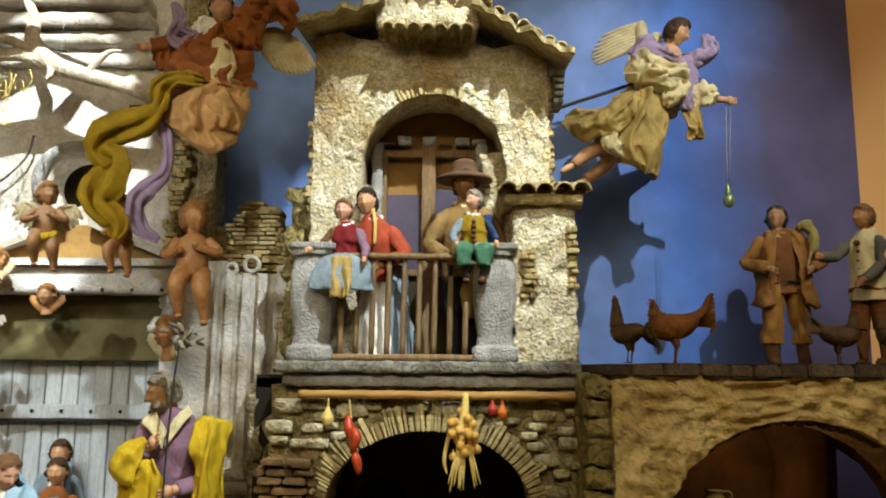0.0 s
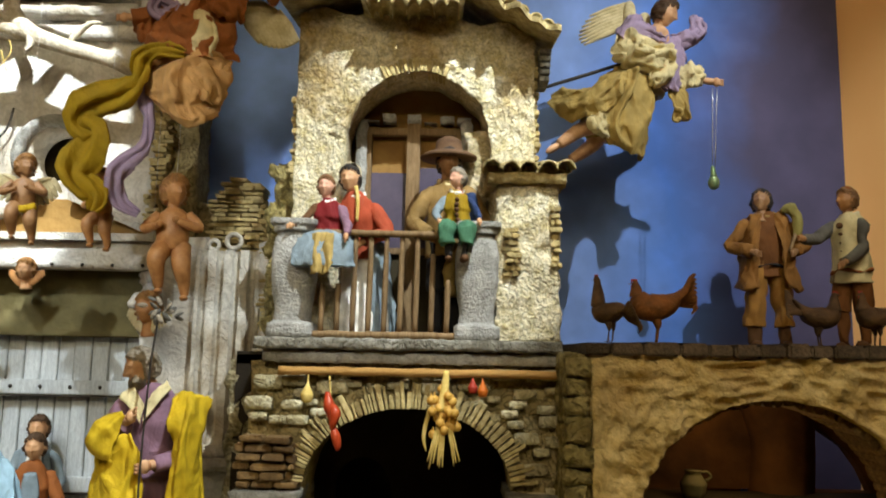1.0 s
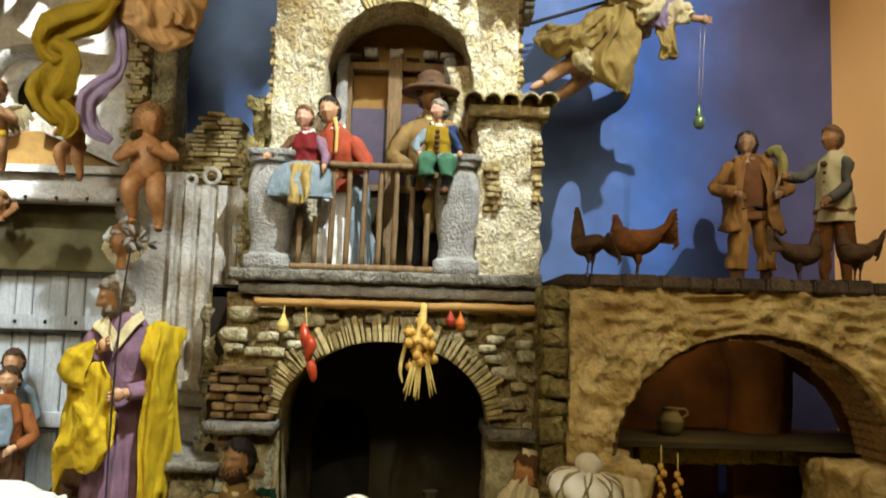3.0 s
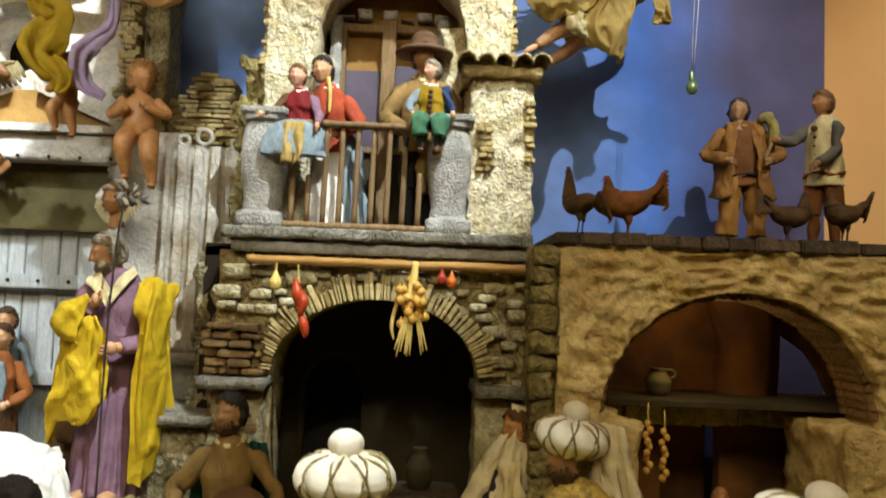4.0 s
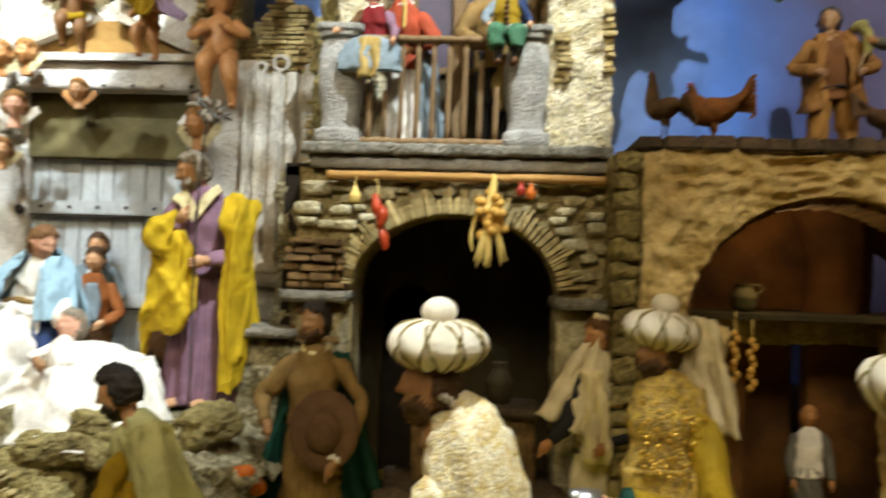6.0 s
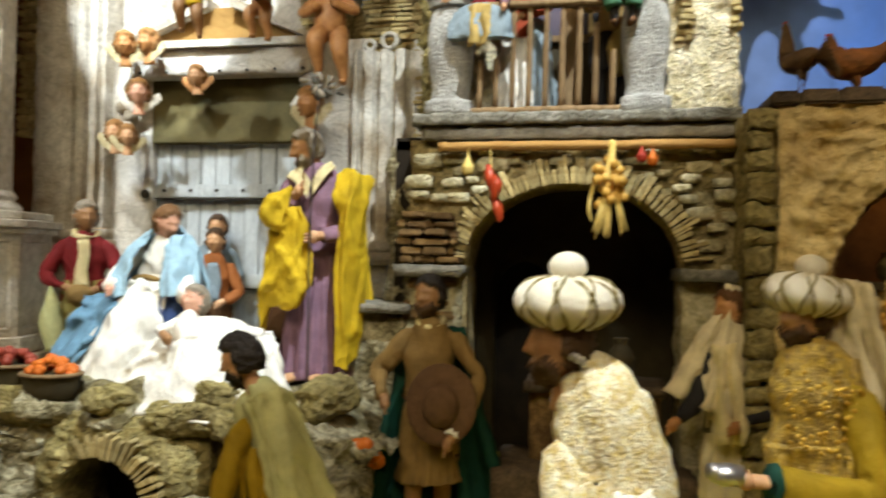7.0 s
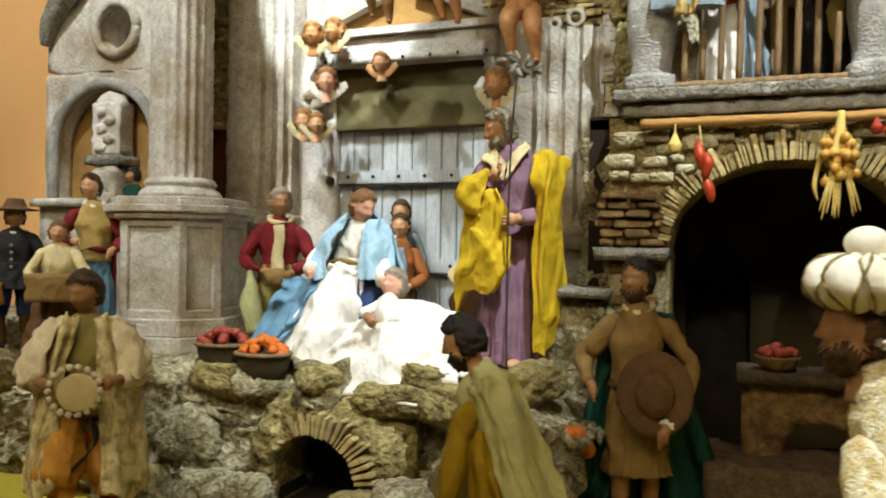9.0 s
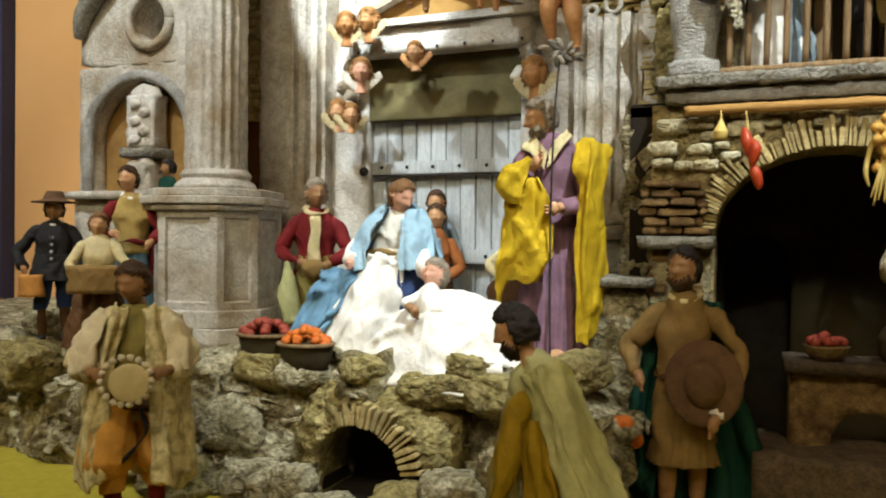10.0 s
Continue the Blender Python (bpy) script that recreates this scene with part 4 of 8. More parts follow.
while z < 1.44:
    h = r.uniform(0.022, 0.04)
    bm = bmesh.new()
    rough_box(bm, 0.200, 0.238 - r.uniform(0, 0.012), 1.055, 1.09, z, z + h - 0.004, 0.008, 0.006, 45, z)
    Hh(part("stone_block", bm, M["mossy"], hall))
    z += h
for (x0, x1, s) in ((0.236, 0.345, 1), (0.625, 0.79, 2)):
    bm = bmesh.new()
    rough_box(bm, x0, x1, 1.045, 1.225, 0.90, 1.232, 0.0095, 0.013, 24, s)
    Hh(part("pier", bm, M["gold_plaster"], hall, "lumpy plaster pier"))
voussoirs(hall, M["brown_brick"], 0.492, 1.235, 0.186, 0.168, 1.085, 1.170, 0.018, 40, 2, 178, 0.1, seed=23, jag=0.03)
# capping of dark bricks
r = random.Random(8)
x = 0.226
while x < 1.28:
    w = r.uniform(0.03, 0.05)
    bm = bmesh.new()
    box(bm, x + 0.0015, x + w, 1.052 + r.uniform(-0.003, 0.003), 1.40 if x < 0.69 else 1.29, 1.468, 1.487 + r.uniform(-0.002, 0.002), 0.003)
    Hh(part("cap_brick", bm, M["capbrick"], hall, smooth=False))
    x += w
# behind the arch: brown room, shelf, gap to the sky
bm = bmesh.new()
box(bm, 0.245, 0.61, 1.345, 1.36, 1.25, 1.47)
box(bm, 0.245, 0.46, 1.33, 1.36, 0.90, 1.25)
box(bm, 0.56, 1.0, 1.33, 1.36, 0.90, 1.25)
box(bm, 0.46, 0.56, 1.40, 1.43, 0.90, 1.25)
Hh(part("inner_wall", bm, M["brown_wall"], hall, "brown inner wall with a dark doorway", False))
bm = bmesh.new()
curve = [(0.756, 1.238), (0.748, 1.258), (0.735, 1.288), (0.711, 1.322), (0.668, 1.352)]
front = [bm.verts.new((x, 1.33, z)) for x, z in curve + [(0.56, 1.47), (1.0, 1.47), (1.0, 1.238)]]
f = bm.faces.new(front)
g = bmesh.ops.extrude_face_region(bm, geom=[f])
for v in g["geom"]:
    if isinstance(v, bmesh.types.BMVert):
        v.co.y += 0.02
Hh(part("inner_arch", bm, M["brown_wall"], hall, smooth=False))
bm = bmesh.new()
tube(bm, [(0.585, 1.345, 1.47), (0.60, 1.345, 1.40), (0.612, 1.345, 1.33), (0.606, 1.345, 1.24)], [0.075, 0.06, 0.050, 0.050], 0, 24, 24, 0.06, 5)
Hh(part("inner_jamb", bm, M["brown_wall"], hall))
bm = bmesh.new()
box(bm, 0.33, 0.76, 1.175, 1.33, 1.240, 1.249, 0.001)
Hh(part("shelf", bm, M["dark_board"], hall, "dark wooden shelf across the arch", False))
bm = bmesh.new()
box(bm, 0.30, 0.9, 1.09, 1.33, 1.452, 1.465)
Hh(part("vault", bm, M["brown_wall"], hall, smooth=False))

# course of blocks under the shelf
r = random.Random(14)
x = 0.345
while x < 0.70:
    w = r.uniform(0.045, 0.07)
    bm = bmesh.new()
    rough_box(bm, x, x + w - 0.002, 1.312 + r.uniform(-0.003, 0.003), 1.332, 1.196 + r.uniform(-0.003, 0.003), 1.238, 0.008, 0.004, 50, x)
    Hh(part("stone_block", bm, M["rubble"], hall))
    x += w
pot = thing("clay_pot", "round brown clay pot on the dark shelf", "pot", at=(0.43, 1.25, 1.249))
bm = bmesh.new()
tube(bm, [(0.43, 1.25, 1.249), (0.43, 1.25, 1.256), (0.43, 1.25, 1.272), (0.43, 1.25, 1.286), (0.43, 1.25, 1.292)], [0.010, 0.018, 0.021, 0.012, 0.014], 0, 20, 20)
shift(pot, part("body", bm, M["olive_board"], pot))
bm = bmesh.new()
tube(bm, [(0.449, 1.25, 1.276), (0.458, 1.25, 1.282), (0.452, 1.25, 1.290), (0.443, 1.25, 1.289)], [0.0022] * 4, 0, 8, 12)
shift(pot, part("handle", bm, M["olive_board"], pot))

# ---- the ruined temple front ----
temple = thing("temple_front", "ruined white plaster temple front with fluted pilasters", "ruin", at=(-0.7, 1.4, 1.08))
P = lambda ob: shift(temple, ob)
# upper wall with the round window
bm = bmesh.new()
n, ring_n = 48, 14
x0, x1, z0, z1 = -0.86, -0.515, 1.66, 2.30
cx, cz, rad = -0.700, 1.820, 0.050
rows = []
for i in range(n):
    a = 2 * math.pi * i / n
    c, s = math.cos(a), math.sin(a)
    k = min(((x1 - cx) / c if c > 0 else (x0 - cx) / c) if abs(c) > 1e-6 else 1e9, ((z1 - cz) / s if s > 0 else (z0 - cz) / s) if abs(s) > 1e-6 else 1e9)
    row = []
    for j in range(ring_n + 1):
        t = (j / ring_n) ** 1.3
        d = rad + (k - rad) * t
        x, z = cx + c * d, cz + s * d
        if j == ring_n:
            x += 0.008 * noise.noise(V((x * 30, z * 50, 0)))
        row.append(bm.verts.new((x, 1.40 + 0.003 * fbm((x, 0, z), 25), z)))
    rows.append(row)
for i in range(n):
    p, q = rows[i], rows[(i + 1) % n]
    for j in range(ring_n):
        bm.faces.new([p[j], p[j + 1], q[j + 1], q[j]])
for j in (0, ring_n):
    line = [rw[j] for rw in rows]
    back = [bm.verts.new((v.co.x, 1.46, v.co.z)) for v in line]
    for i in range(n):
        bm.faces.new([line[i], line[(i + 1) % n], back[(i + 1) % n], back[i]])
P(part("wall", bm, M["white_plaster"], temple, "white plaster wall with a round window"))
# Dark sheet behind the round window paints in its shaded depth.
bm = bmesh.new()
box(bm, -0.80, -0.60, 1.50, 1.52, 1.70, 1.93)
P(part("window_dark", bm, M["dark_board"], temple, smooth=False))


def ring(bm, c, R, t, y0, a0=0, a1=360, n=40, seg=8):
    pts = [(c[0] + R * math.cos(radians(a0 + (a1 - a0) * i / n)), y0, c[1] + R * math.sin(radians(a0 + (a1 - a0) * i / n))) for i in range(n + 1)]
    tube(bm, pts, [t, t], 0, seg, n)


bm = bmesh.new()
ring(bm, (cx, cz), 0.066, 0.013, 1.394, 60, 205, 24)
P(part("hood_moulding", bm, M["grey_stone"], temple))
voussoirs(temple, M["brick"], cx, cz, 0.053, 0.053, 1.380, 1.41, 0.026, 16, 118, 225, seed=51)
# cornices high on the wall
for k, (z, d) in enumerate(((2.045, 0.018), (2.085, 0.03), (2.115, 0.045), (2.15, 0.06), (2.20, 0.075))):
    bm = bmesh.new()
    rough_box(bm, -0.86, -0.552 - 0.004 * k, 1.40 - d, 1.41, z, z + 0.024, 0.016, 0.003, 30, k)
    P(part("cornice", bm, M["white_plaster"], temple))
# broken brick edge of the upper wall and the rubble over the right pilaster
course(temple, M["brick"], -0.522, -0.476, 1.385, 1.45, 1.67, 2.12, 52, 0.035, 61, 0.8)
course(temple, M["brick"], -0.410, -0.300, 1.40, 1.45, 1.50, 1.785, 34, 0.035, 62, 0.9, limit=lambda x, z: z < 1.80 - abs(x + 0.345) * 1.0)
course(temple, M["brick"], -0.305, -0.268, 1.375, 1.44, 1.30, 1.72, 50, 0.035, 63, 0.8)
bm = bmesh.new()
rough_box(bm, -0.48, -0.30, 1.43, 1.50, 1.60, 1.74, 0.02, 0.012, 20)
rough_box(bm, -0.54, -0.44, 1.41, 1.50, 1.62, 2.2, 0.02, 0.010, 20)
P(part("rubble_core", bm, M["mortar"], temple))
# wall round the door, frieze, pediment
for xa, xb in ((-0.906, -0.826), (-0.516, -0.40)):
    bm = bmesh.new()
    rough_box(bm, xa, xb, 1.395, 1.45, 1.08, 1.67, 0.02, 0.003, 25)
    P(part("door_jamb", bm, M["white_plaster"], temple))
bm = bmesh.new()
rough_box(bm, -0.85, -0.49, 1.362, 1.42, 1.605, 1.654, 0.010, 0.0012, 40)
P(part("frieze", bm, M["white_plaster"], temple, "white frieze with small knobs"))
bm = bmesh.new()
for pts in ([(-0.86, 1.655), (-0.475, 1.655), (-0.475, 1.668), (-0.86, 1.668)], [(-0.86, 1.668), (-0.835, 1.668), (-0.69, 1.728), (-0.69, 1.745)],
            [(-0.475, 1.668), (-0.50, 1.668), (-0.645, 1.728), (-0.645, 1.745)]):
    fr = [bm.verts.new((x, 1.350, z)) for x, z in pts]
    f = bm.faces.new(fr)
    g = bmesh.ops.extrude_face_region(bm, geom=[f])
    for v in g["geom"]:
        if isinstance(v, bmesh.types.BMVert):
            v.co.y += 0.07
P(part("pediment", bm, M["pale_stone"], temple, "broken triangular pediment", False))
# Ochre panel added so the pediment's brown shade lies in the colour.
bm = bmesh.new()
f = bm.faces.new([bm.verts.new((x, 1.372, z)) for x, z in ((-0.84, 1.664), (-0.495, 1.664), (-0.640, 1.732), (-0.695, 1.732))])
g = bmesh.ops.extrude_face_region(bm, geom=[f])
for v in g["geom"]:
    if isinstance(v, bmesh.types.BMVert):
        v.co.y += 0.03
P(part("tympanum", bm, M["ochre"], temple, "pediment field, its shade painted in ochre brown", False))
for k in range(7):
    bm = bmesh.new()
    ell(bm, (-0.83 + 0.054 * k, 1.361, 1.612), (0.0028, 0.004, 0.0034), 0, u=10, v=8)
    P(part("knob", bm, M["iron"], temple))
# scroll brackets under the frieze
for x in (-0.845, -0.495):
    bm = bmesh.new()
    for k in range(5):
        ell(bm, (x + 0.012 * math.sin(k * 2.2), 1.375 - 0.008 * k % 3, 1.59 - 0.022 * k), (0.022 - 0.002 * k, 0.018, 0.016), 0, u=12, v=8, bump=0.4)
    P(part("bracket", bm, M["pale_stone"], temple, "carved leaf bracket"))
# the planked door with the dark panel above
tdoor = P(part("door", bmesh.new(), M["plank"], temple, "closed grey plank door with iron hinges"))
r = random.Random(5)
xs = [-0.826 + 0.031 * i for i in range(11)]
for a, b in zip(xs, xs[1:]):
    bm = bmesh.new()
    box(bm, a + 0.001, b - 0.001, 1.418 + r.uniform(-0.002, 0.002), 1.435, 1.085, 1.495, 0.0015)
    part("plank", bm, M["plank"], tdoor, smooth=False)
for z in (1.385, 1.215):
    bm = bmesh.new()
    box(bm, -0.822, -0.52, 1.405, 1.419, z - 0.004, z + 0.022, 0.002)
    part("rail", bm, M["plank"], tdoor, smooth=False)
    bm = bmesh.new()
    box(bm, -0.82, -0.52, 1.402, 1.416, z - 0.007, z - 0.004)
    part("iron_strap", bm, M["iron"], tdoor, smooth=False)
    for k in range(6):
        bm = bmesh.new()
        ell(bm, (-0.80 + 0.054 * k, 1.404, z + 0.010), 0.0035, u=8, v=6)
        part("nail", bm, M["iron"], tdoor)
bm = bmesh.new()
ell(bm, (-0.832, 1.39, 1.387), 0.009, u=10, v=8)
part("hinge_knob", bm, M["iron"], tdoor)
bm = bmesh.new()
box(bm, -0.826, -0.516, 1.398, 1.44, 1.485, 1.607, 0.002)
P(part("dark_panel", bm, M["olive_board"], temple, "dark olive panel over the door", False))


def fluted(name, x0, x1, y, z0, z1, flutes, m):
    """A flat pilaster with round flutes cut into it."""
    bm = bmesh.new()
    w = (x1 - x0) / flutes
    prof = []
    for k in range(flutes):
        for i in range(17):
            t = i / 16
            if t < 0.26 or t > 0.74:
                d = 0
            else:
                d = 0.016 * math.sin(math.pi * (t - 0.26) / 0.48) ** 0.45
            prof.append((x0 + (k + t) * w, y + d))
    nz = 40
    rows = []
    for j in range(nz + 1):
        z = z0 + (z1 - z0) * j / nz
        fade = min(1, j / 3)
        row = [bm.verts.new((x + 0.0015 * noise.noise(V((x * 40, z * 40, 2))), y + (yy - y) * fade + 0.002 * noise.noise(V((x * 50, z * 30, 0))), z)) for x, yy in prof]
        row = [bm.verts.new((x0, y + 0.05, z))] + row + [bm.verts.new((x1, y + 0.05, z))]
        rows.append(row)
    for p, q in zip(rows, rows[1:]):
        for i in range(len(p) - 1):
            bm.faces.new([p[i], p[i + 1], q[i + 1], q[i]])
    bm.faces.new(rows[-1])
    return P(part(name, bm, m, temple, "fluted pilaster in worn plaster", False))


fluted("pilaster", -0.415, -0.30, 1.375, 1.30, 1.645, 4, M["pale_stone"])
fluted("pilaster", -0.985, -0.905, 1.365, 1.32, 2.25, 3, M["pale_stone"])
bm = bmesh.new()
rough_box(bm, -1.055, -0.984, 1.362, 1.42, 1.30, 2.28, 0.009, 0.0035, 55, 4)
P(part("pilaster_face", bm, M["pale_stone"], temple, "worn flat face of the pilaster"))
for (x0, x1, z) in ((-0.425, -0.318, 1.268), (-1.055, -0.900, 1.285)):
    bm = bmesh.new()
    rough_box(bm, x0, x1, 1.36, 1.44, z + 0.014, z + 0.034, 0.012, 0.002, 40, x0)
    rough_box(bm, x0 - 0.006, x1 + 0.006, 1.35, 1.44, z - 0.008, z + 0.014, 0.012, 0.002, 40, z)
    P(part("pilaster_base", bm, M["pale_stone"], temple))
    bm = bmesh.new()
    rough_box(bm, x0 + 0.004, x1 - 0.004, 1.365, 1.44, 1.08, z - 0.008, 0.02, 0.002, 40, x0)
    P(part("pilaster_plinth", bm, M["pale_stone"], temple))
bm = bmesh.new()
ring(bm, (-0.352, 1.662), 0.013, 0.0045, 1.385, -60, 300, 24)
ring(bm, (-0.388, 1.655), 0.009, 0.004, 1.385, -60, 300, 20)
P(part("volute", bm, M["pale_stone"], temple))
bm = bmesh.new()
rough_box(bm, -0.30, -0.272, 1.375, 1.45, 1.08, 1.66, 0.012, 0.008, 30)
P(part("broken_edge", bm, M["white_plaster"], temple))
course(temple, M["brick"], -1.118, -1.062, 1.385, 1.42, 1.50, 2.1, 40, 0.034, 71, 0.6)
bm = bmesh.new()
rough_box(bm, -0.95, -0.84, 1.42, 1.46, 1.6, 2.3, 0.02, 0.004, 25)
P(part("wall_core", bm, M["white_plaster"], temple))
# Brown colour here paints the shadow in the gap by the column.
bm = bmesh.new()
rough_box(bm, -1.20, -1.02, 1.425, 1.47, 1.08, 2.3, 0.02, 0.006, 25)
P(part("brown_core", bm, M["brown_wall"], temple, "wall in the gap beside the column, shade painted in brown"))

# ---- stone bench with slab at the side of the terrace ----
seat = thing("stone_bench", "rough stone bench with a grey slab top", "bench", at=(-0.31, 1.2, 1.05))
bm = bmesh.new()
rough_box(bm, -0.355, -0.262, 1.17, 1.33, 0.95, 1.190, 0.014, 0.010, 28)
shift(seat, part("base", bm, M["rock"], seat))
bm = bmesh.new()
rough_box(bm, -0.365, -0.252, 1.15, 1.34, 1.190, 1.204, 0.012, 0.003, 40)
shift(seat, part("slab", bm, M["dark_stone"], seat))

# ---- the great column on its pedestal ----
col = thing("column", "tall fluted stone column on a panelled pedestal", "column", at=(-1.0, 1.2, 1.08))
K = lambda ob: shift(col, ob)
CX, CY = -1.035, 1.20
bm = bmesh.new()
seg, R = 120, 0.056
rows = []
for j in range(60):
    z = 1.375 + 0.95 * j / 59
    row = []
    for k in range(seg):
        a = 2 * math.pi * k / seg
        d = R * (1 - 0.06 * j / 59) - 0.004 * (0.5 + 0.5 * math.cos(20 * a)) ** 0.8
        p = V((CX + d * math.cos(a), CY + d * math.sin(a), z))
        row.append(bm.verts.new(p + noise.noise_vector(p * 60) * 0.0018))
    rows.append(row)
for p, q in zip(rows, rows[1:]):
    for k in range(seg):
        bm.faces.new([p[k], p[(k + 1) % seg], q[(k + 1) % seg], q[k]])
K(part("shaft", bm, M["pale_stone"], col))
bm = bmesh.new()
tube(bm, [(CX, CY, 1.340), (CX, CY, 1.347), (CX, CY, 1.354), (CX, CY, 1.360), (CX, CY, 1.367), (CX, CY, 1.376)], [0.070, 0.073, 0.068, 0.060, 0.064, 0.058], 0, 40, 20)
K(part("base", bm, M["pale_stone"], col))


def octo(bm, r, ch, z0, z1, seed=0.0):
    pts = [(-r, -r + ch), (-r + ch, -r), (r - ch, -r), (r, -r + ch), (r, r - ch), (r - ch, r), (-r + ch, r), (-r, r - ch)]
    turn = rot(0, 0, 12)
    lo = [bm.verts.new(turn @ V((x, y, 0)) + V((CX - 0.008, CY + 0.01, z0))) for x, y in pts]
    hi = [bm.verts.new(turn @ V((x, y, 0)) + V((CX - 0.008, CY + 0.01, z1))) for x, y in pts]
    bm.faces.new(lo)
    bm.faces.new(hi)
    side = [bm.faces.new([lo[i], lo[(i + 1) % 8], hi[(i + 1) % 8], hi[i]]) for i in range(8)]
    return side


bm = bmesh.new()
side = octo(bm, 0.106, 0.052, 1.130, 1.302)
for f in side:
    if f.calc_area() > 0.006:
        res = bmesh.ops.inset_individual(bm, faces=[f], thickness=0.018)
        bmesh.ops.inset_individual(bm, faces=[f], thickness=0.004, depth=-0.006)
K(part("pedestal", bm, M["pale_stone"], col, "panelled pale stone pedestal", False))
for (r_, c_, a, b) in ((0.116, 0.056, 1.302, 1.312), (0.122, 0.058, 1.312, 1.326), (0.110, 0.054, 1.326, 1.340), (0.114, 0.055, 1.10, 1.13), (0.124, 0.058, 1.06, 1.10)):
    bm = bmesh.new()
    octo(bm, r_, c_, a, b)
    bmesh.ops.bevel(bm, geom=bm.edges[:], offset=0.002, segments=1, affect="EDGES")
    K(part("moulding", bm, M["pale_stone"], col, smooth=False))

# ---- the side chapel wall with its niche ----
chapel = thing("chapel_wall", "grey plaster wall with an arched niche and oculus", "ruin", at=(-1.25, 1.3, 1.08))
Q = lambda ob: shift(chapel, ob)
bm = bmesh.new()
arch_panel(bm, -1.262, 1.45, 0.120, 0.115, 1.345, -1.418, -1.10, 1.60, 1.25, 0.035, 8, 0.003, 25)
Q(part("wall", bm, M["pale_stone"], chapel))
bm = bmesh.new()
rough_box(bm, -1.425, -1.10, 1.245, 1.35, 1.08, 1.330, 0.02, 0.003, 25)
Q(part("wall", bm, M["pale_stone"], chapel))
bm = bmesh.new()
rough_box(bm, -1.432, -1.10, 1.225, 1.35, 1.330, 1.346, 0.016, 0.002, 25)
Q(part("sill", bm, M["pale_stone"], chapel))
bm = bmesh.new()
arch = arch_curve(-1.262, 1.45, 0.130, 0.125, 1.345, 30, 6)
tube(bm, [(x, 1.247, z) for x, z in arch], [0.012, 0.012], 0, 8, 60)
Q(part("archivolt", bm, M["grey_stone"], chapel))
bm = bmesh.new()
box(bm, -1.40, -1.12, 1.286, 1.33, 1.34, 1.58)
Q(part("niche_back", bm, M["ochre"], chapel, "ochre back of the niche", False))
# gable with the oculus: a ring-shaped mesh round the hole, tapering up
bm = bmesh.new()
n, nr_, ox, oz, orad = 48, 8, -1.235, 1.682, 0.046
rows = []
for i in range(n):
    a = 2 * math.pi * i / n
    c, s = math.cos(a), math.sin(a)
    lx0 = -1.415
    k = min(((-1.08 - ox) / c if c > 0 else (lx0 - ox) / c) if abs(c) > 1e-6 else 1e9, ((2.0 - oz) / s if s > 0 else (1.598 - oz) / s) if abs(s) > 1e-6 else 1e9)
    row = []
    for j in range(nr_ + 1):
        d = orad + (k - orad) * (j / nr_)
        x, z = ox + c * d, oz + s * d
        lim = -1.415 + max(0, z - 1.66) * 0.75
        x = max(x, lim)
        row.append(bm.verts.new((x, 1.25 + 0.003 * fbm((x, 1, z), 25), z)))
    rows.append(row)
for i in range(n):
    p, q = rows[i], rows[(i + 1) % n]
    for j in range(nr_):
        bm.faces.new([p[j], p[j + 1], q[j + 1], q[j]])
for j in (0, nr_):
    line = [rw[j] for rw in rows]
    back = [bm.verts.new((v.co.x, 1.34, v.co.z)) for v in line]
    for i in range(n):
        bm.faces.new([line[i], line[(i + 1) % n], back[(i + 1) % n], back[i]])
Q(part("gable", bm, M["pale_stone"], chapel))
# Brown sheet set behind the oculus in place of its shaded depth.
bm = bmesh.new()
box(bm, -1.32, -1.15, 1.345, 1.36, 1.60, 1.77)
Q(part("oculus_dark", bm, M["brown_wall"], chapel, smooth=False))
bm = bmesh.new()
ring(bm, (ox, oz), 0.051, 0.010, 1.246, 0, 360, 40)
Q(part("oculus_rim", bm, M["pale_stone"], chapel, "pale stone ring of the oculus"))
bm = bmesh.new()
tube(bm, [(-1.415, 1.245, 1.66), (-1.40, 1.24, 1.70), (-1.37, 1.235, 1.735), (-1.32, 1.235, 1.78), (-1.27, 1.24, 1.86)], [0.010, 0.020, 0.022, 0.020, 0.016], 0, 12, 30, 0.12, 3)
Q(part("scroll", bm, M["dark_stone"], chapel))
# carved stele in the niche
stele = thing("stele", "carved white marble stele in the niche", "monument", at=(-1.23, 1.30, 1.345))
bm = bmesh.new()
rough_box(bm, -1.280, -1.214, 1.29, 1.33, 1.43, 1.535, 0.008, 0.003, 60)
ell(bm, (-1.247, 1.31, 1.538), (0.036, 0.02, 0.02), 0, bump=0.3)
for k in range(5):
    ell(bm, (-1.247 + (0.012 if k % 2 else -0.012), 1.288, 1.445 + 0.018 * k), (0.014, 0.008, 0.010), 0, u=10, v=8, bump=0.3)
shift(stele, part("tablet", bm, M["white_plaster"], stele))
bm = bmesh.new()
rough_box(bm, -1.288, -1.206, 1.28, 1.34, 1.412, 1.43, 0.008, 0.002, 60)
shift(stele, part("shelf", bm, M["dark_stone"], stele))
bm = bmesh.new()
ell(bm, (-1.247, 1.30, 1.385), (0.036, 0.025, 0.032), 0, bump=0.5)
rough_box(bm, -1.273, -1.221, 1.285, 1.335, 1.345, 1.40, 0.008, 0.003, 60)
shift(stele, part("foot", bm, M["white_plaster"], stele))

stele.location.y -= 0.055

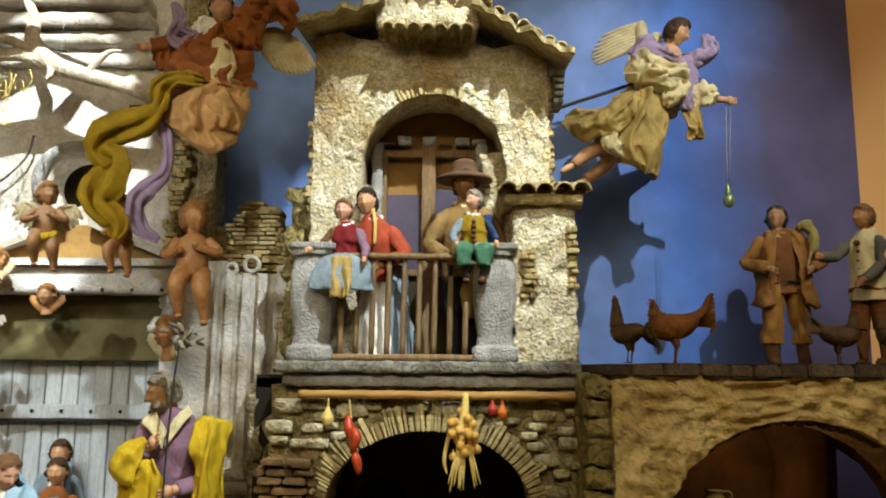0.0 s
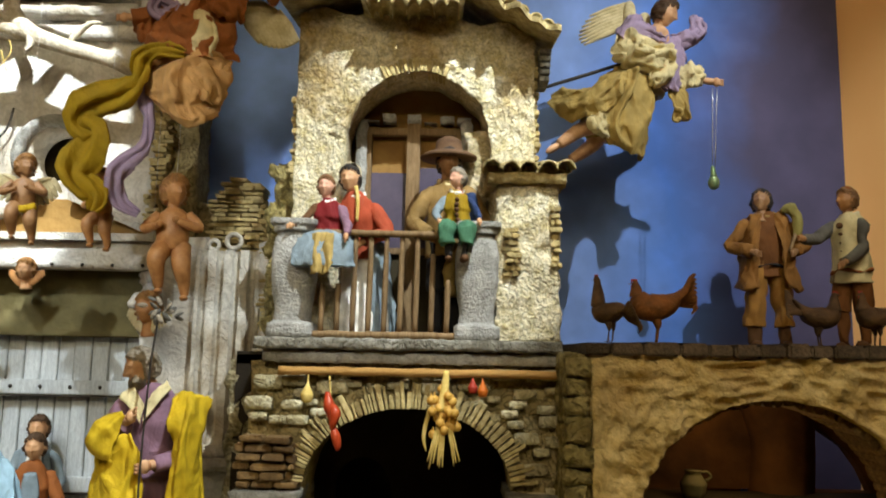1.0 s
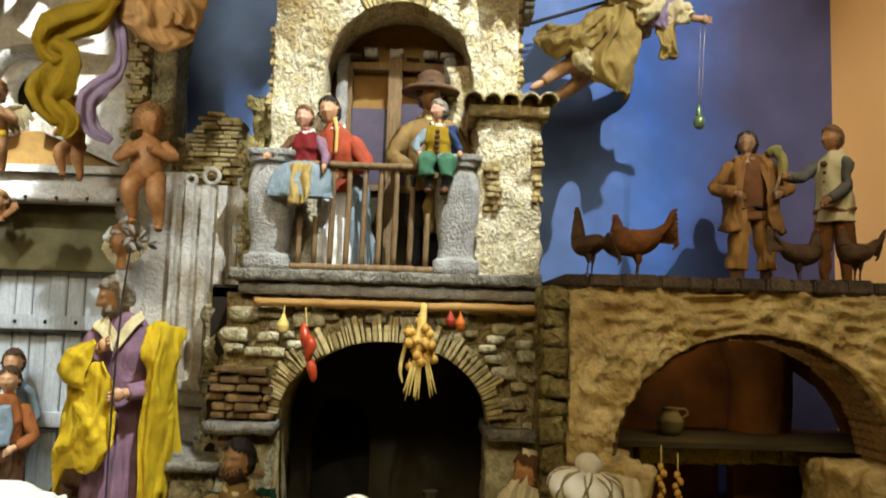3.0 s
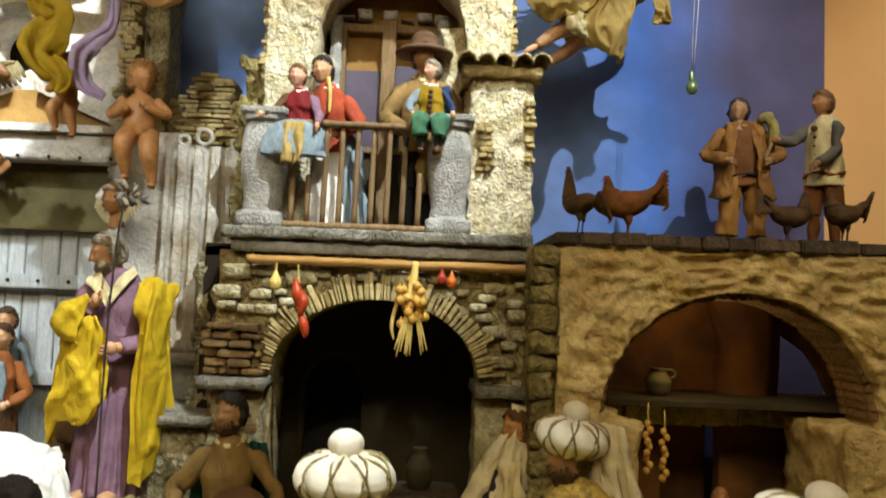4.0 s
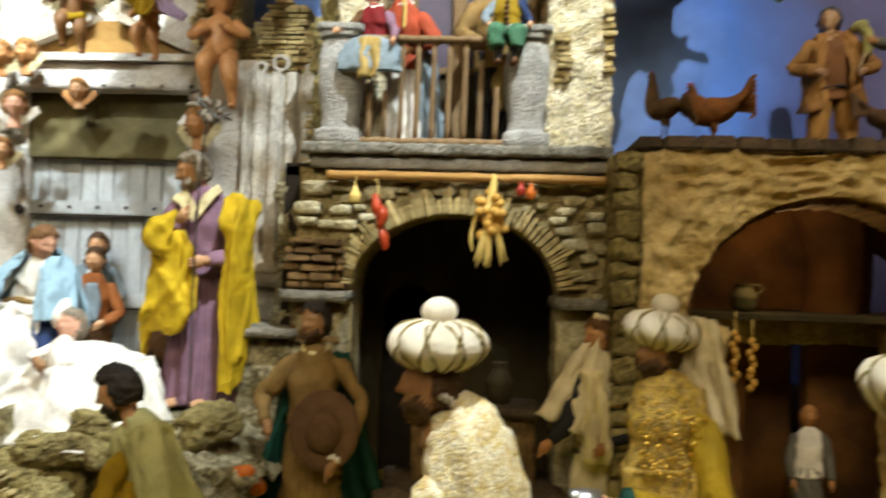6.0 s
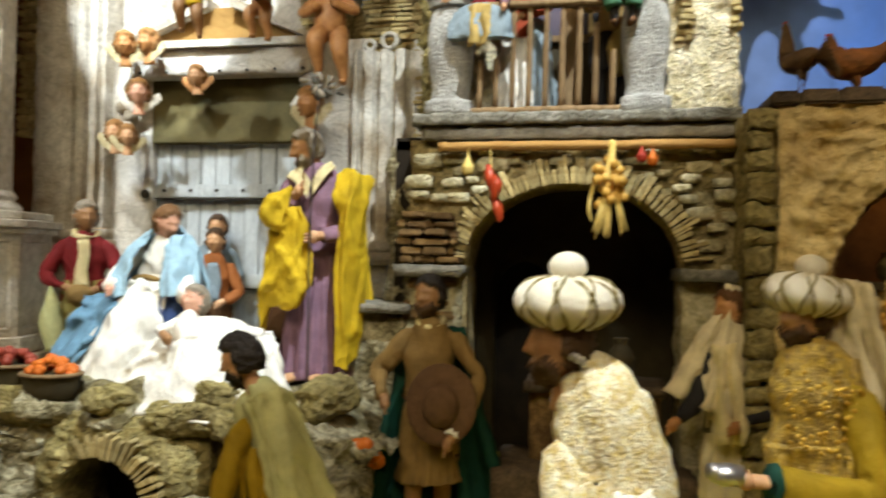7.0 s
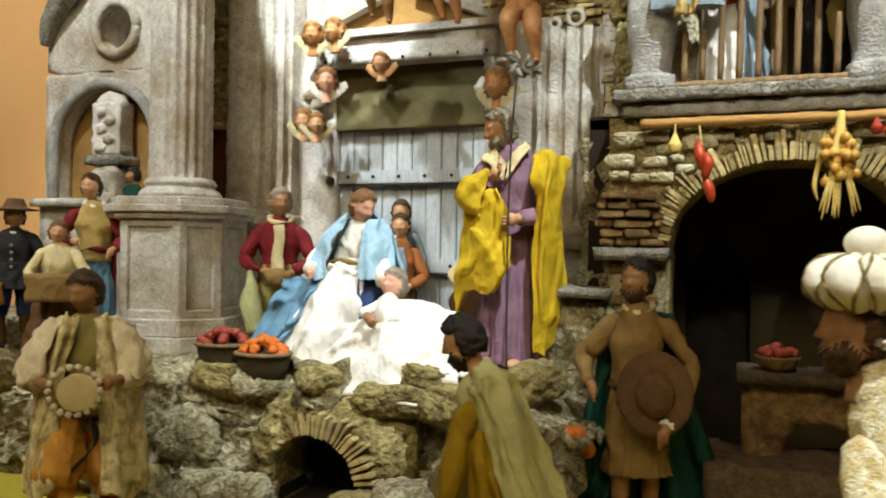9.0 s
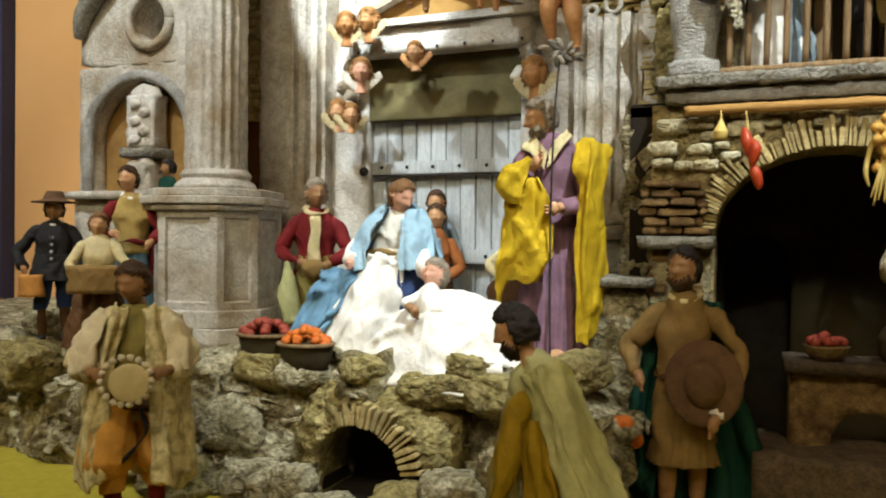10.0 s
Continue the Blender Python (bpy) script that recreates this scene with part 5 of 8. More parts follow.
# ---- figurines: each one plain painted statuette ----
HARD = ("skin", "dkskin", "pinkskin", "terracotta", "hair", "greyhair", "blackhair", "auburn", "goldhair", "silver", "gold", "wood", "iron", "feather", "straw", "comb", "braid", "felthat", "drum", "drumskin", "turban")


def crease(q):
    """Cloth folds: narrow ridges with wide hollows between, about -0.5 to 1."""
    w = noise.noise_vector(q * 0.6) * 0.5
    r = max(0.0, 1 - 3.2 * abs(noise.noise(q + w)))
    return r ** 1.6 - 0.2 + 0.3 * noise.noise(q * 0.7)


class Fig:
    def __init__(self, x, y, z, h=0.36, yaw=0.0, lean=(0, 0)):
        self.bm, self.keys = bmesh.new(), []
        self.base, self.h, self.yaw, self.lean = V((x, y, z)), h, yaw, lean

    def m(self, key):
        if key not in self.keys:
            self.keys.append(key)
        return self.keys.index(key)

    def tube(self, pts, radii, key, **kw):
        tube(self.bm, pts, radii, self.m(key), **kw)

    def ell(self, c, r, key, **kw):
        ell(self.bm, c, r, self.m(key), **kw)

    def sheet(self, fn, key, nu=20, nv=14, thick=0.012):
        sheet(self.bm, fn, nu, nv, self.m(key), thick)

    def head(self, c, skin="skin", hair="hair", turn=0, tilt=0, nod=0, beard=None, s=1.0, hairy=1.0):
        c = V(c)
        s *= 0.91
        R = rot(nod, tilt, turn)
        at = lambda x, y, z: c + R @ (V((x, y, z)) * s)
        self.tube([at(0, 0.024, -0.125), at(0, 0.016, -0.08), at(0, 0.010, -0.04)], [0.040 * s, 0.028 * s, 0.029 * s], skin, seg=14)
        ret = bmesh.ops.create_uvsphere(self.bm, u_segments=48, v_segments=36, radius=1)
        ms, mh, mb = self.m(skin), self.m(hair) if hair else 0, self.m(beard) if beard else 0
        bump = lambda d, ax, az, sx, sz: math.exp(-(((math.atan2(d.x, -d.y) - ax) / sx) ** 2) - ((d.z - az) / sz) ** 2)
        kinds = {}
        for v in ret["verts"]:
            d = v.co.normalized()
            k = 1 - 0.24 * max(0.0, -d.z) ** 1.4 - 0.05 * max(0.0, d.z) ** 2
            p = V((d.x * 0.049 * k, d.y * (0.062 if d.y > 0 else 0.056) * (1 - 0.06 * max(0.0, -d.z)), d.z * 0.072 + 0.003))
            r = 0.017 * bump(d, 0, -0.16, 0.13, 0.11) + 0.010 * bump(d, 0, 0.04, 0.09, 0.20) + 0.007 * bump(d, 0, -0.80, 0.40, 0.13) + 0.003 * bump(d, 0, 0.30, 0.9, 0.10)
            r += 0.003 * (bump(d, 0.62, -0.16, 0.25, 0.18) + bump(d, -0.62, -0.16, 0.25, 0.18)) + 0.005 * bump(d, 0, -0.46, 0.26, 0.07) + 0.004 * bump(d, 0, -0.62, 0.22, 0.05)
            r -= 0.0065 * (bump(d, 0.40, 0.10, 0.20, 0.10) + bump(d, -0.40, 0.10, 0.20, 0.10)) + 0.005 * bump(d, 0, -0.535, 0.30, 0.035)
            r += 0.003 * (bump(d, 0.40, 0.09, 0.11, 0.055) + bump(d, -0.40, 0.09, 0.11, 0.055)) + 0.008 * (bump(d, 1.55, 0.0, 0.14, 0.16) + bump(d, -1.55, 0.0, 0.14, 0.16))
            p += d * r
            front = -d.y
            wob = 0.09 * noise.noise(d * 6 + c * 11)
            mask = hair and (d.z > 0.58 + 0.14 * front - 0.24 * abs(d.x) + wob or (front < 0.02 + wob and d.z > -0.60 + wob))
            bear = beard and front > 0.05 and d.z < -0.56 + 0.25 * min(1, abs(d.x) * 1.4) and abs(d.x) < 0.85
            if mask:
                p += d * (0.009 * hairy + 0.010 * (1 - 2 * abs(noise.noise(d * 6 + c * 20))) * hairy + 0.005 * noise.noise(d * 17))
            elif bear:
                p += (d + V((0, -0.3, -0.5))) * (0.012 + 0.006 * noise.noise(d * 8 + c * 9))
            kinds[v] = 2 if mask else 3 if bear else 1
            v.co = c + R @ (p * s)
        for fc in {f for v in ret["verts"] for f in v.link_faces}:
            q = [kinds[v] for v in fc.verts]
            fc.material_index = mh if q.count(2) * 2 >= len(q) else mb if q.count(3) * 2 >= len(q) else ms

    def arm(self, sh, el, ha, sleeve, skin="skin", r=(0.043, 0.037, 0.028), long=0.86, cuff=None):
        sh, el, ha = V((sh[0] * 0.84, sh[1], sh[2] - 0.012)), V((el[0] * 0.92, el[1], el[2])), V(ha)
        wr = el.lerp(ha, long)
        r = tuple(q * (0.80 if q > 0.045 else 0.92) for q in r)
        self.tube([V((sh.x * 0.6, sh.y, sh.z + 0.004)), sh.lerp(el, 0.12), sh.lerp(el, 0.6), el, wr], [r[0] * 0.55, r[0], r[0] * 0.92, r[1], r[2]], sleeve, seg=14, n=14, fold=0.06, nf=3)
        if cuff:
            self.tube([wr, el.lerp(ha, long + 0.08)], [r[2] * 1.12, r[2] * 1.12], cuff, seg=12)
        self.tube([wr, ha], [0.019, 0.019], skin, seg=10)
        d = (ha - el).normalized()
        self.ell(ha + d * 0.016, (0.020, 0.020, 0.026), skin, u=10, v=8)
        for k in (-1, 0, 1):
            self.tube([ha + d * 0.02 + V((0, 0, 0.010 * k)), ha + d * 0.052 + V((0, -0.004, 0.013 * k))], [0.0075, 0.006], skin, seg=6)

    def torso(self, key, hip=0.5, sh=0.80, w=0.115, c=(0, 0)):
        x, y = c
        self.tube([(0, 0, hip - 0.03), (x * 0.3, y * 0.3, hip + 0.10), (x * 0.8, y * 0.8, sh - 0.10), (x, y, sh), (x, y + 0.005, sh + 0.045)],
                  [(w * 0.92, 0.080), (w * 0.80, 0.072), (w * 0.96, 0.080), (w * 0.72, 0.058), (0.036, 0.036)], key, seg=24, n=20, fold=0.035, nf=5)

    def robe(self, key, top=0.55, r0=0.165, r1=0.10, ry=0.8, fold=0.10, nf=7, ph=0.0, c0=(0, 0), c1=(0, 0), z0=0.0, seg=64):
        self.tube([(c0[0], c0[1], z0), (c0[0] * 0.8 + c1[0] * 0.2, c0[1] * 0.8 + c1[1] * 0.2, z0 + (top - z0) * 0.3), (c0[0] * 0.4 + c1[0] * 0.6, c0[1] * 0.4 + c1[1] * 0.6, z0 + (top - z0) * 0.7), (c1[0], c1[1], top)],
                  [(r0, r0 * ry), (r0 * 0.9, r0 * 0.9 * ry), (r1 * 1.12, r1 * ry), (r1, r1 * ry * 0.9)], key, seg=seg, n=36, fold=[fold, fold * 0.9, fold * 0.6, fold * 0.25], nf=nf, ph=ph)

    def legs(self, key, shoe="brown", gap=0.055, top=0.52, knee=0.27, calf=None, step=0.03):
        for q in (-1, 1):
            self.tube([(q * gap * 0.8, 0, top), (q * gap, -0.01 + step * q, knee + 0.04), (q * gap, -0.01 + step * q, knee - 0.02)], [0.062, 0.054, 0.048], key, seg=16, n=12, fold=0.07, nf=4, ph=q)
            self.tube([(q * gap, -0.01 + step * q, knee), (q * gap, 0.004 + step * q, 0.14), (q * gap, step * q, 0.03)], [0.036, 0.035, 0.024], calf or key, seg=12, n=8)
            self.ell((q * gap, -0.025 + step * q, 0.018), (0.026, 0.055, 0.020), shoe, u=12, v=8)

    def belt(self, z, w, key, d=0.084, r=0.012):
        pts = [(w * math.cos(a), d * math.sin(a), z + 0.01 * math.sin(3 * a)) for a in [2 * math.pi * i / 16 for i in range(17)]]
        self.tube(pts, [r, r], key, seg=8, n=40)

    def collar(self, z, key, c=(0, 0), w=0.05):
        pts = [(c[0] + w * math.cos(a), c[1] + w * 0.9 * math.sin(a), z - 0.03 * max(0, -math.sin(a))) for a in [2 * math.pi * i / 16 for i in range(17)]]
        self.tube(pts, [(0.016, 0.012), (0.016, 0.012)], key, seg=8, n=40)

    def buttons(self, z0, z1, n, key="gold", y=-0.09):
        for k in range(n):
            self.ell((0.0, y, z0 + (z1 - z0) * k / max(1, n - 1)), 0.009, key, u=8, v=6)

    def done(self, name, label, category="figurine", group="", wrinkle=0.05):
        self.bm.normal_update()
        soft = [k not in HARD for k in self.keys]
        for v in self.bm.verts:
            if v.link_faces and soft[v.link_faces[0].material_index]:
                p = v.co + V((self.base.x * 7, self.base.y * 3, 0))
                w = crease(V((p.x * 7 + p.z * 2.2, p.y * 7, p.z * 3.6))) * 0.34 + crease(V((p.x * 15 - p.z * 5, p.y * 15, p.z * 8))) * 0.16
                v.co += v.normal * (w * wrinkle)
        bmesh.ops.transform(self.bm, matrix=Matrix.Diagonal((self.h, self.h, self.h, 1)), verts=self.bm.verts)
        ob = fin(self.bm, name, [M[k] for k in self.keys])
        ob.matrix_world = Matrix.Translation(self.base) @ Matrix.Rotation(radians(self.yaw), 4, "Z") @ rot(self.lean[0], self.lean[1], 0).to_4x4()
        return tagged(ob, label, category, group)


def fold_sheet(a, b, c, d, amp, nf, ph=0.0, sag=0.0):
    """A hanging cloth between corners a-b (top) and c-d (bottom) with vertical folds."""
    a, b, c, d = V(a), V(b), V(c), V(d)

    def fn(u, v):
        p = a.lerp(b, u).lerp(c.lerp(d, u), v)
        wv = nf * math.pi * u * 0.5 + ph + 0.5 * v + 0.4 * math.sin(5 * v + ph)
        w = amp * (0.4 + 0.6 * v) * (-1.2 + 3.2 * abs(math.cos(wv)) + 0.5 * math.sin(2.3 * nf * math.pi * u + ph * 2 + 2 * v))
        p = p + V((0.25 * amp * math.sin(7 * v + 3 * u + ph), 0, 0))
        return p + V((0, w - sag * math.sin(math.pi * v), 0))
    return fn


def drape(F, rows, key, nu=30, nv=30, amp=0.014, fu=3.0, fv=1.2, seed=0.0, thick=0.008, k=1.05, fine=0.35, deep=1.9):
    """A cloth through a few rows of points from top to bottom, with sharp folds that run down it."""
    across = [spline(r, nu) for r in rows]
    cols = [spline([across[k][i] for k in range(len(rows))], nv) for i in range(nu + 1)]

    def fn(u, v):
        p = cols[int(round(u * nu))][int(round(v * nv))]
        w = crease(V((u * fu * k + 0.5 * v, v * fv * 1.2, seed))) + fine * crease(V((u * fu * 2 * k - v, v * fv * 2.4, seed + 7)))
        edge = noise.noise_vector(V((u * 5, v * 5, seed))) * amp
        return p + V((0.4 * w * amp + edge.x, -deep * w * amp, edge.z))
    F.sheet(fn, key, nu, nv, thick)


def soft_drape(F, rows, key, nu=30, nv=30, amp=0.014, fu=3.0, fv=1.2, seed=0.0):
    """Heavier cloth: few broad folds."""
    drape(F, rows, key, nu, nv, amp, fu, fv, seed, 0.008, 0.8, 0.2, 1.5)


def ribbon(F, pts, widths, turns, key, n=60, amp=0.02, nf=3):
    """A flat scarf along pts; turns: how far it is turned round its line, in degrees."""
    path = spline(pts, n)

    def fn(u, v):
        i = min(n, int(round(v * n)))
        p, d = path[i], path[min(i + 1, n)] - path[max(i - 1, 0)]
        a, b = frame_at(d, V((0, 1, 0)))
        th = radians(lerpn(turns, v))
        w = lerpn(widths, v)
        side = a * math.cos(th) + b * math.sin(th)
        up = b * math.cos(th) - a * math.sin(th)
        k = u - 0.5
        return p + side * (2 * w * k) + up * (amp * (1.6 * abs(math.sin(nf * math.pi * u + 3 * v)) - 0.8) + w * 0.5 * math.sin(9 * v + 1) * k)
    F.sheet(fn, key, 16, n, 0.010)


# the holy family
f = Fig(-0.402, 1.175, 1.088, 0.385)
f.robe("purple", 0.56, 0.140, 0.092, 0.85, 0.13, 9, 0.4, seg=96)
f.torso("purple", 0.52, 0.80, 0.118)
f.head((-0.045, -0.02, 0.905), "skin", "greyhair", turn=-58, nod=16, beard="greyhair", s=1.12, hairy=0.7)
soft_drape(f, [[(-0.115, -0.045, 0.79), (-0.06, -0.085, 0.76), (-0.01, -0.095, 0.70)], [(-0.07, -0.03, 0.845), (-0.04, -0.06, 0.815), (0.0, -0.085, 0.765)]], "cream", 14, 10, 0.004, 2)
soft_drape(f, [[(0.0, -0.095, 0.70), (0.045, -0.085, 0.77), (0.085, -0.05, 0.83)], [(0.0, -0.085, 0.765), (0.025, -0.06, 0.82), (0.055, -0.02, 0.86)]], "cream", 14, 10, 0.004, 2)
f.arm((-0.11, 0, 0.79), (-0.165, -0.07, 0.62), (-0.035, -0.14, 0.72), "purple", "skin", r=(0.055, 0.046, 0.034))
f.arm((0.12, 0, 0.79), (0.165, -0.05, 0.58), (0.055, -0.15, 0.555), "purple", "skin", r=(0.055, 0.046, 0.034))
# yellow cloak: a bell over one forearm, a pointed fall in front, a long fall from the other shoulder
soft_drape(f, [[(-0.085, -0.09, 0.745), (-0.06, -0.14, 0.745), (-0.045, -0.16, 0.735)], [(-0.165, -0.05, 0.715), (-0.125, -0.16, 0.70), (-0.06, -0.175, 0.665)], [(-0.195, -0.03, 0.665), (-0.165, -0.17, 0.635), (-0.075, -0.18, 0.585)], [(-0.165, -0.03, 0.60), (-0.13, -0.14, 0.585), (-0.085, -0.15, 0.56)]], "yellow", 26, 24, 0.010, 2, 0.9, 3)
soft_drape(f, [[(-0.155, -0.10, 0.60), (-0.10, -0.13, 0.62), (-0.05, -0.15, 0.66), (-0.018, -0.15, 0.67)], [(-0.160, -0.12, 0.50), (-0.11, -0.16, 0.50), (-0.03, -0.17, 0.52), (0.022, -0.155, 0.53)],
          [(-0.172, -0.13, 0.38), (-0.13, -0.16, 0.37), (-0.03, -0.195, 0.40), (0.042, -0.165, 0.44)], [(-0.180, -0.12, 0.30), (-0.12, -0.16, 0.31), (-0.03, -0.19, 0.30), (0.020, -0.165, 0.355)], [(-0.175, -0.11, 0.26), (-0.12, -0.14, 0.295), (-0.06, -0.17, 0.285), (-0.02, -0.16, 0.290)]], "yellow", 44, 40, 0.018, 2.0, 1.4, 1)
soft_drape(f, [[(-0.165, -0.06, 0.58), (-0.150, -0.12, 0.56), (-0.120, -0.13, 0.50)], [(-0.175, -0.06, 0.38), (-0.170, -0.13, 0.36), (-0.125, -0.14, 0.34)], [(-0.190, -0.06, 0.18), (-0.182, -0.11, 0.20), (-0.135, -0.12, 0.30)]], "yellow", 16, 34, 0.008, 1.4, 1.0, 5)
soft_drape(f, [[(0.105, -0.07, 0.80), (0.165, -0.05, 0.815), (0.222, 0.02, 0.78)], [(0.115, -0.13, 0.70), (0.175, -0.12, 0.72), (0.215, -0.02, 0.70)], [(0.135, -0.11, 0.62), (0.175, -0.14, 0.60), (0.200, -0.03, 0.61)], [(0.118, -0.13, 0.42), (0.170, -0.11, 0.40), (0.216, -0.02, 0.42)], [(0.122, -0.14, 0.22), (0.165, -0.10, 0.20), (0.196, -0.03, 0.23)], [(0.134, -0.13, 0.055), (0.16, -0.10, 0.05), (0.180, -0.03, 0.09)]], "yellow", 30, 60, 0.013, 1.9, 1.3, 9)
f.sheet(fold_sheet((-0.13, 0.07, 0.80), (0.17, 0.07, 0.80), (-0.14, 0.12, 0.10), (0.19, 0.12, 0.06), 0.02, 6, 0.2), "yellow", 24, 16)
f.tube([(0.045, -0.20, -0.02), (0.04, -0.195, 0.5), (0.05, -0.19, 0.9), (0.065, -0.17, 1.13)], [0.004] * 4, "iron", seg=8)
r = random.Random(31)
for k in range(16):
    a = k * 2.4
    d = r.uniform(0.02, 0.085)
    f.ell((0.075 + d * math.cos(a), -0.16 + 0.02 * math.sin(a * 1.7), 1.12 + d * 0.7 * math.sin(a)), (0.022, 0.006, 0.010), "grey" if k % 3 else "greyhair", rot=rot(r.uniform(0, 60), 40 * k, 0), u=8, v=6)
for q in (-0.06, 0.05):
    f.ell((q, -0.12, 0.012), (0.03, 0.06, 0.018), "skin")
f.done("standing_man_figurine", "bearded statuette in purple robe and yellow cloak with a staff", "statuette", wrinkle=0.022)

f = Fig(-0.66, 1.15, 1.085, 0.34)
f.robe("white", 0.44, 0.17, 0.090, 0.9, 0.10, 8, 0.2, c0=(-0.03, -0.10), c1=(0.05, 0.0))
soft_drape(f, [[(-0.04, -0.10, 0.42), (0.04, -0.13, 0.43), (0.12, -0.08, 0.40)], [(-0.10, -0.17, 0.30), (0.03, -0.24, 0.31), (0.15, -0.14, 0.28)], [(-0.18, -0.22, 0.15), (-0.02, -0.32, 0.16), (0.14, -0.20, 0.14)], [(-0.26, -0.24, 0.0), (-0.06, -0.36, -0.01), (0.12, -0.24, 0.0)]], "white", 44, 40, 0.026, 2.6, 1.2, 2)
f.torso("white", 0.38, 0.60, 0.105, (0.05, 0.0))
f.belt(0.435, 0.105, "tan", r=0.014)
f.head((0.075, -0.03, 0.690), "pinkskin", "auburn", turn=62, nod=22, s=1.14, hairy=0.8)
f.tube([(0.03, 0.045, 0.74), (0.01, 0.05, 0.67), (0.0, 0.04, 0.59)], [(0.035, 0.02), (0.04, 0.02), (0.02, 0.015)], "auburn", seg=14, n=14, fold=0.15, nf=5)
f.arm((-0.08, 0, 0.58), (-0.165, -0.07, 0.44), (-0.10, -0.19, 0.395), "white", "pinkskin", r=(0.05, 0.05, 0.042))
f.arm((0.15, 0, 0.58), (0.215, -0.07, 0.43), (0.265, -0.19, 0.355), "white", "pinkskin", r=(0.05, 0.05, 0.042))
# veil over both shoulders
soft_drape(f, [[(0.02, 0.02, 0.665), (0.05, 0.06, 0.70), (0.12, 0.03, 0.655)], [(-0.08, 0.02, 0.58), (0.05, 0.11, 0.60), (0.19, 0.03, 0.59)], [(-0.16, 0.03, 0.46), (0.05, 0.13, 0.45), (0.24, 0.04, 0.44)], [(-0.19, 0.04, 0.30), (0.05, 0.14, 0.30), (0.26, 0.05, 0.32)]], "skyblue", 34, 24, 0.012, 3, 1.2, 4)
soft_drape(f, [[(-0.02, 0.01, 0.66), (0.0, -0.05, 0.64), (0.01, -0.09, 0.60)], [(-0.13, 0.02, 0.57), (-0.09, -0.09, 0.56), (-0.02, -0.13, 0.54)], [(-0.175, 0.01, 0.46), (-0.13, -0.12, 0.45), (-0.03, -0.16, 0.45)], [(-0.17, -0.03, 0.36), (-0.11, -0.16, 0.36), (-0.03, -0.18, 0.36)]], "skyblue", 26, 28, 0.014, 2.2, 1.3, 6)
soft_drape(f, [[(0.11, -0.08, 0.61), (0.14, -0.05, 0.64), (0.17, 0.02, 0.63)], [(0.115, -0.13, 0.54), (0.17, -0.10, 0.55), (0.215, 0.0, 0.55)], [(0.12, -0.16, 0.44), (0.19, -0.15, 0.45), (0.245, -0.04, 0.43)], [(0.15, -0.18, 0.36), (0.21, -0.17, 0.36), (0.265, -0.08, 0.34)]], "skyblue", 26, 28, 0.014, 2.2, 1.3, 8)
# deep blue mantle spread on the ground
soft_drape(f, [[(-0.36, 0.02, 0.35), (-0.22, -0.02, 0.36), (-0.04, -0.12, 0.37)], [(-0.38, -0.06, 0.27), (-0.25, -0.12, 0.26), (-0.08, -0.19, 0.29)], [(-0.43, -0.10, 0.14), (-0.30, -0.19, 0.12), (-0.15, -0.25, 0.16)], [(-0.50, -0.14, 0.01), (-0.34, -0.24, 0.0), (-0.20, -0.30, 0.02)]], "blue", 40, 36, 0.030, 1.3, 2.4, 11)
f.tube([(-0.30, 0.06, 0.30), (-0.22, 0.05, 0.18), (-0.16, 0.04, 0.02)], [(0.10, 0.08), (0.14, 0.10), (0.18, 0.12)], "blue", seg=24, n=14, fold=0.06, nf=5)
soft_drape(f, [[(0.12, -0.14, 0.36), (0.17, -0.12, 0.37), (0.24, -0.06, 0.36)], [(0.13, -0.17, 0.26), (0.19, -0.17, 0.25), (0.27, -0.10, 0.25)], [(0.12, -0.20, 0.10), (0.20, -0.20, 0.08), (0.30, -0.12, 0.06)]], "navy", 20, 20, 0.014, 2.2, 1.2, 12)
f.done("kneeling_woman_figurine", "seated statuette in white dress with sky blue mantle", "statuette", wrinkle=0.02)

f = Fig(-0.535, 1.085, 1.078, 0.34)
f.tube([(0.02, 0.10, 0.0), (0.02, 0.07, 0.10), (0.02, 0.04, 0.20), (0.02, 0.03, 0.28), (0.02, 0.03, 0.305)], [(0.28, 0.24), (0.265, 0.21), (0.22, 0.17), (0.13, 0.11), (0.04, 0.04)], "white", seg=72, n=30, fold=[0.03, 0.03, 0.02, 0.01, 0.0], nf=7)
soft_drape(f, [[(-0.14, -0.02, 0.27), (0.02, -0.06, 0.31), (0.20, 0.0, 0.26)], [(-0.22, -0.12, 0.17), (0.02, -0.20, 0.20), (0.27, -0.10, 0.17)], [(-0.28, -0.19, 0.06), (0.03, -0.30, 0.06), (0.31, -0.20, 0.05)], [(-0.33, -0.22, -0.03), (0.03, -0.36, -0.05), (0.33, -0.28, -0.06)]], "white", 54, 40, 0.020, 3.2, 1.6, 1)
soft_drape(f, [[(0.12, 0.06, 0.27), (0.20, 0.08, 0.25), (0.25, 0.12, 0.22)], [(0.22, -0.02, 0.19), (0.28, 0.0, 0.16), (0.31, 0.06, 0.14)], [(0.25, -0.12, 0.02), (0.33, -0.08, 0.0), (0.37, 0.02, -0.01)]], "white", 24, 24, 0.02, 2, 1.4, 6)
f.head((-0.05, -0.02, 0.365), "pinkskin", "greyhair", turn=-20, nod=-18, s=0.95, hairy=1.3)
f.tube([(-0.05, -0.06, 0.30), (-0.03, -0.13, 0.26), (0.02, -0.17, 0.21)], [0.045, 0.055, 0.04], "white", seg=16, fold=0.08, nf=4)
f.arm((-0.09, -0.10, 0.30), (-0.13, -0.17, 0.26), (-0.06, -0.22, 0.235), "white", "dkskin", r=(0.028, 0.024, 0.020), long=0.5)
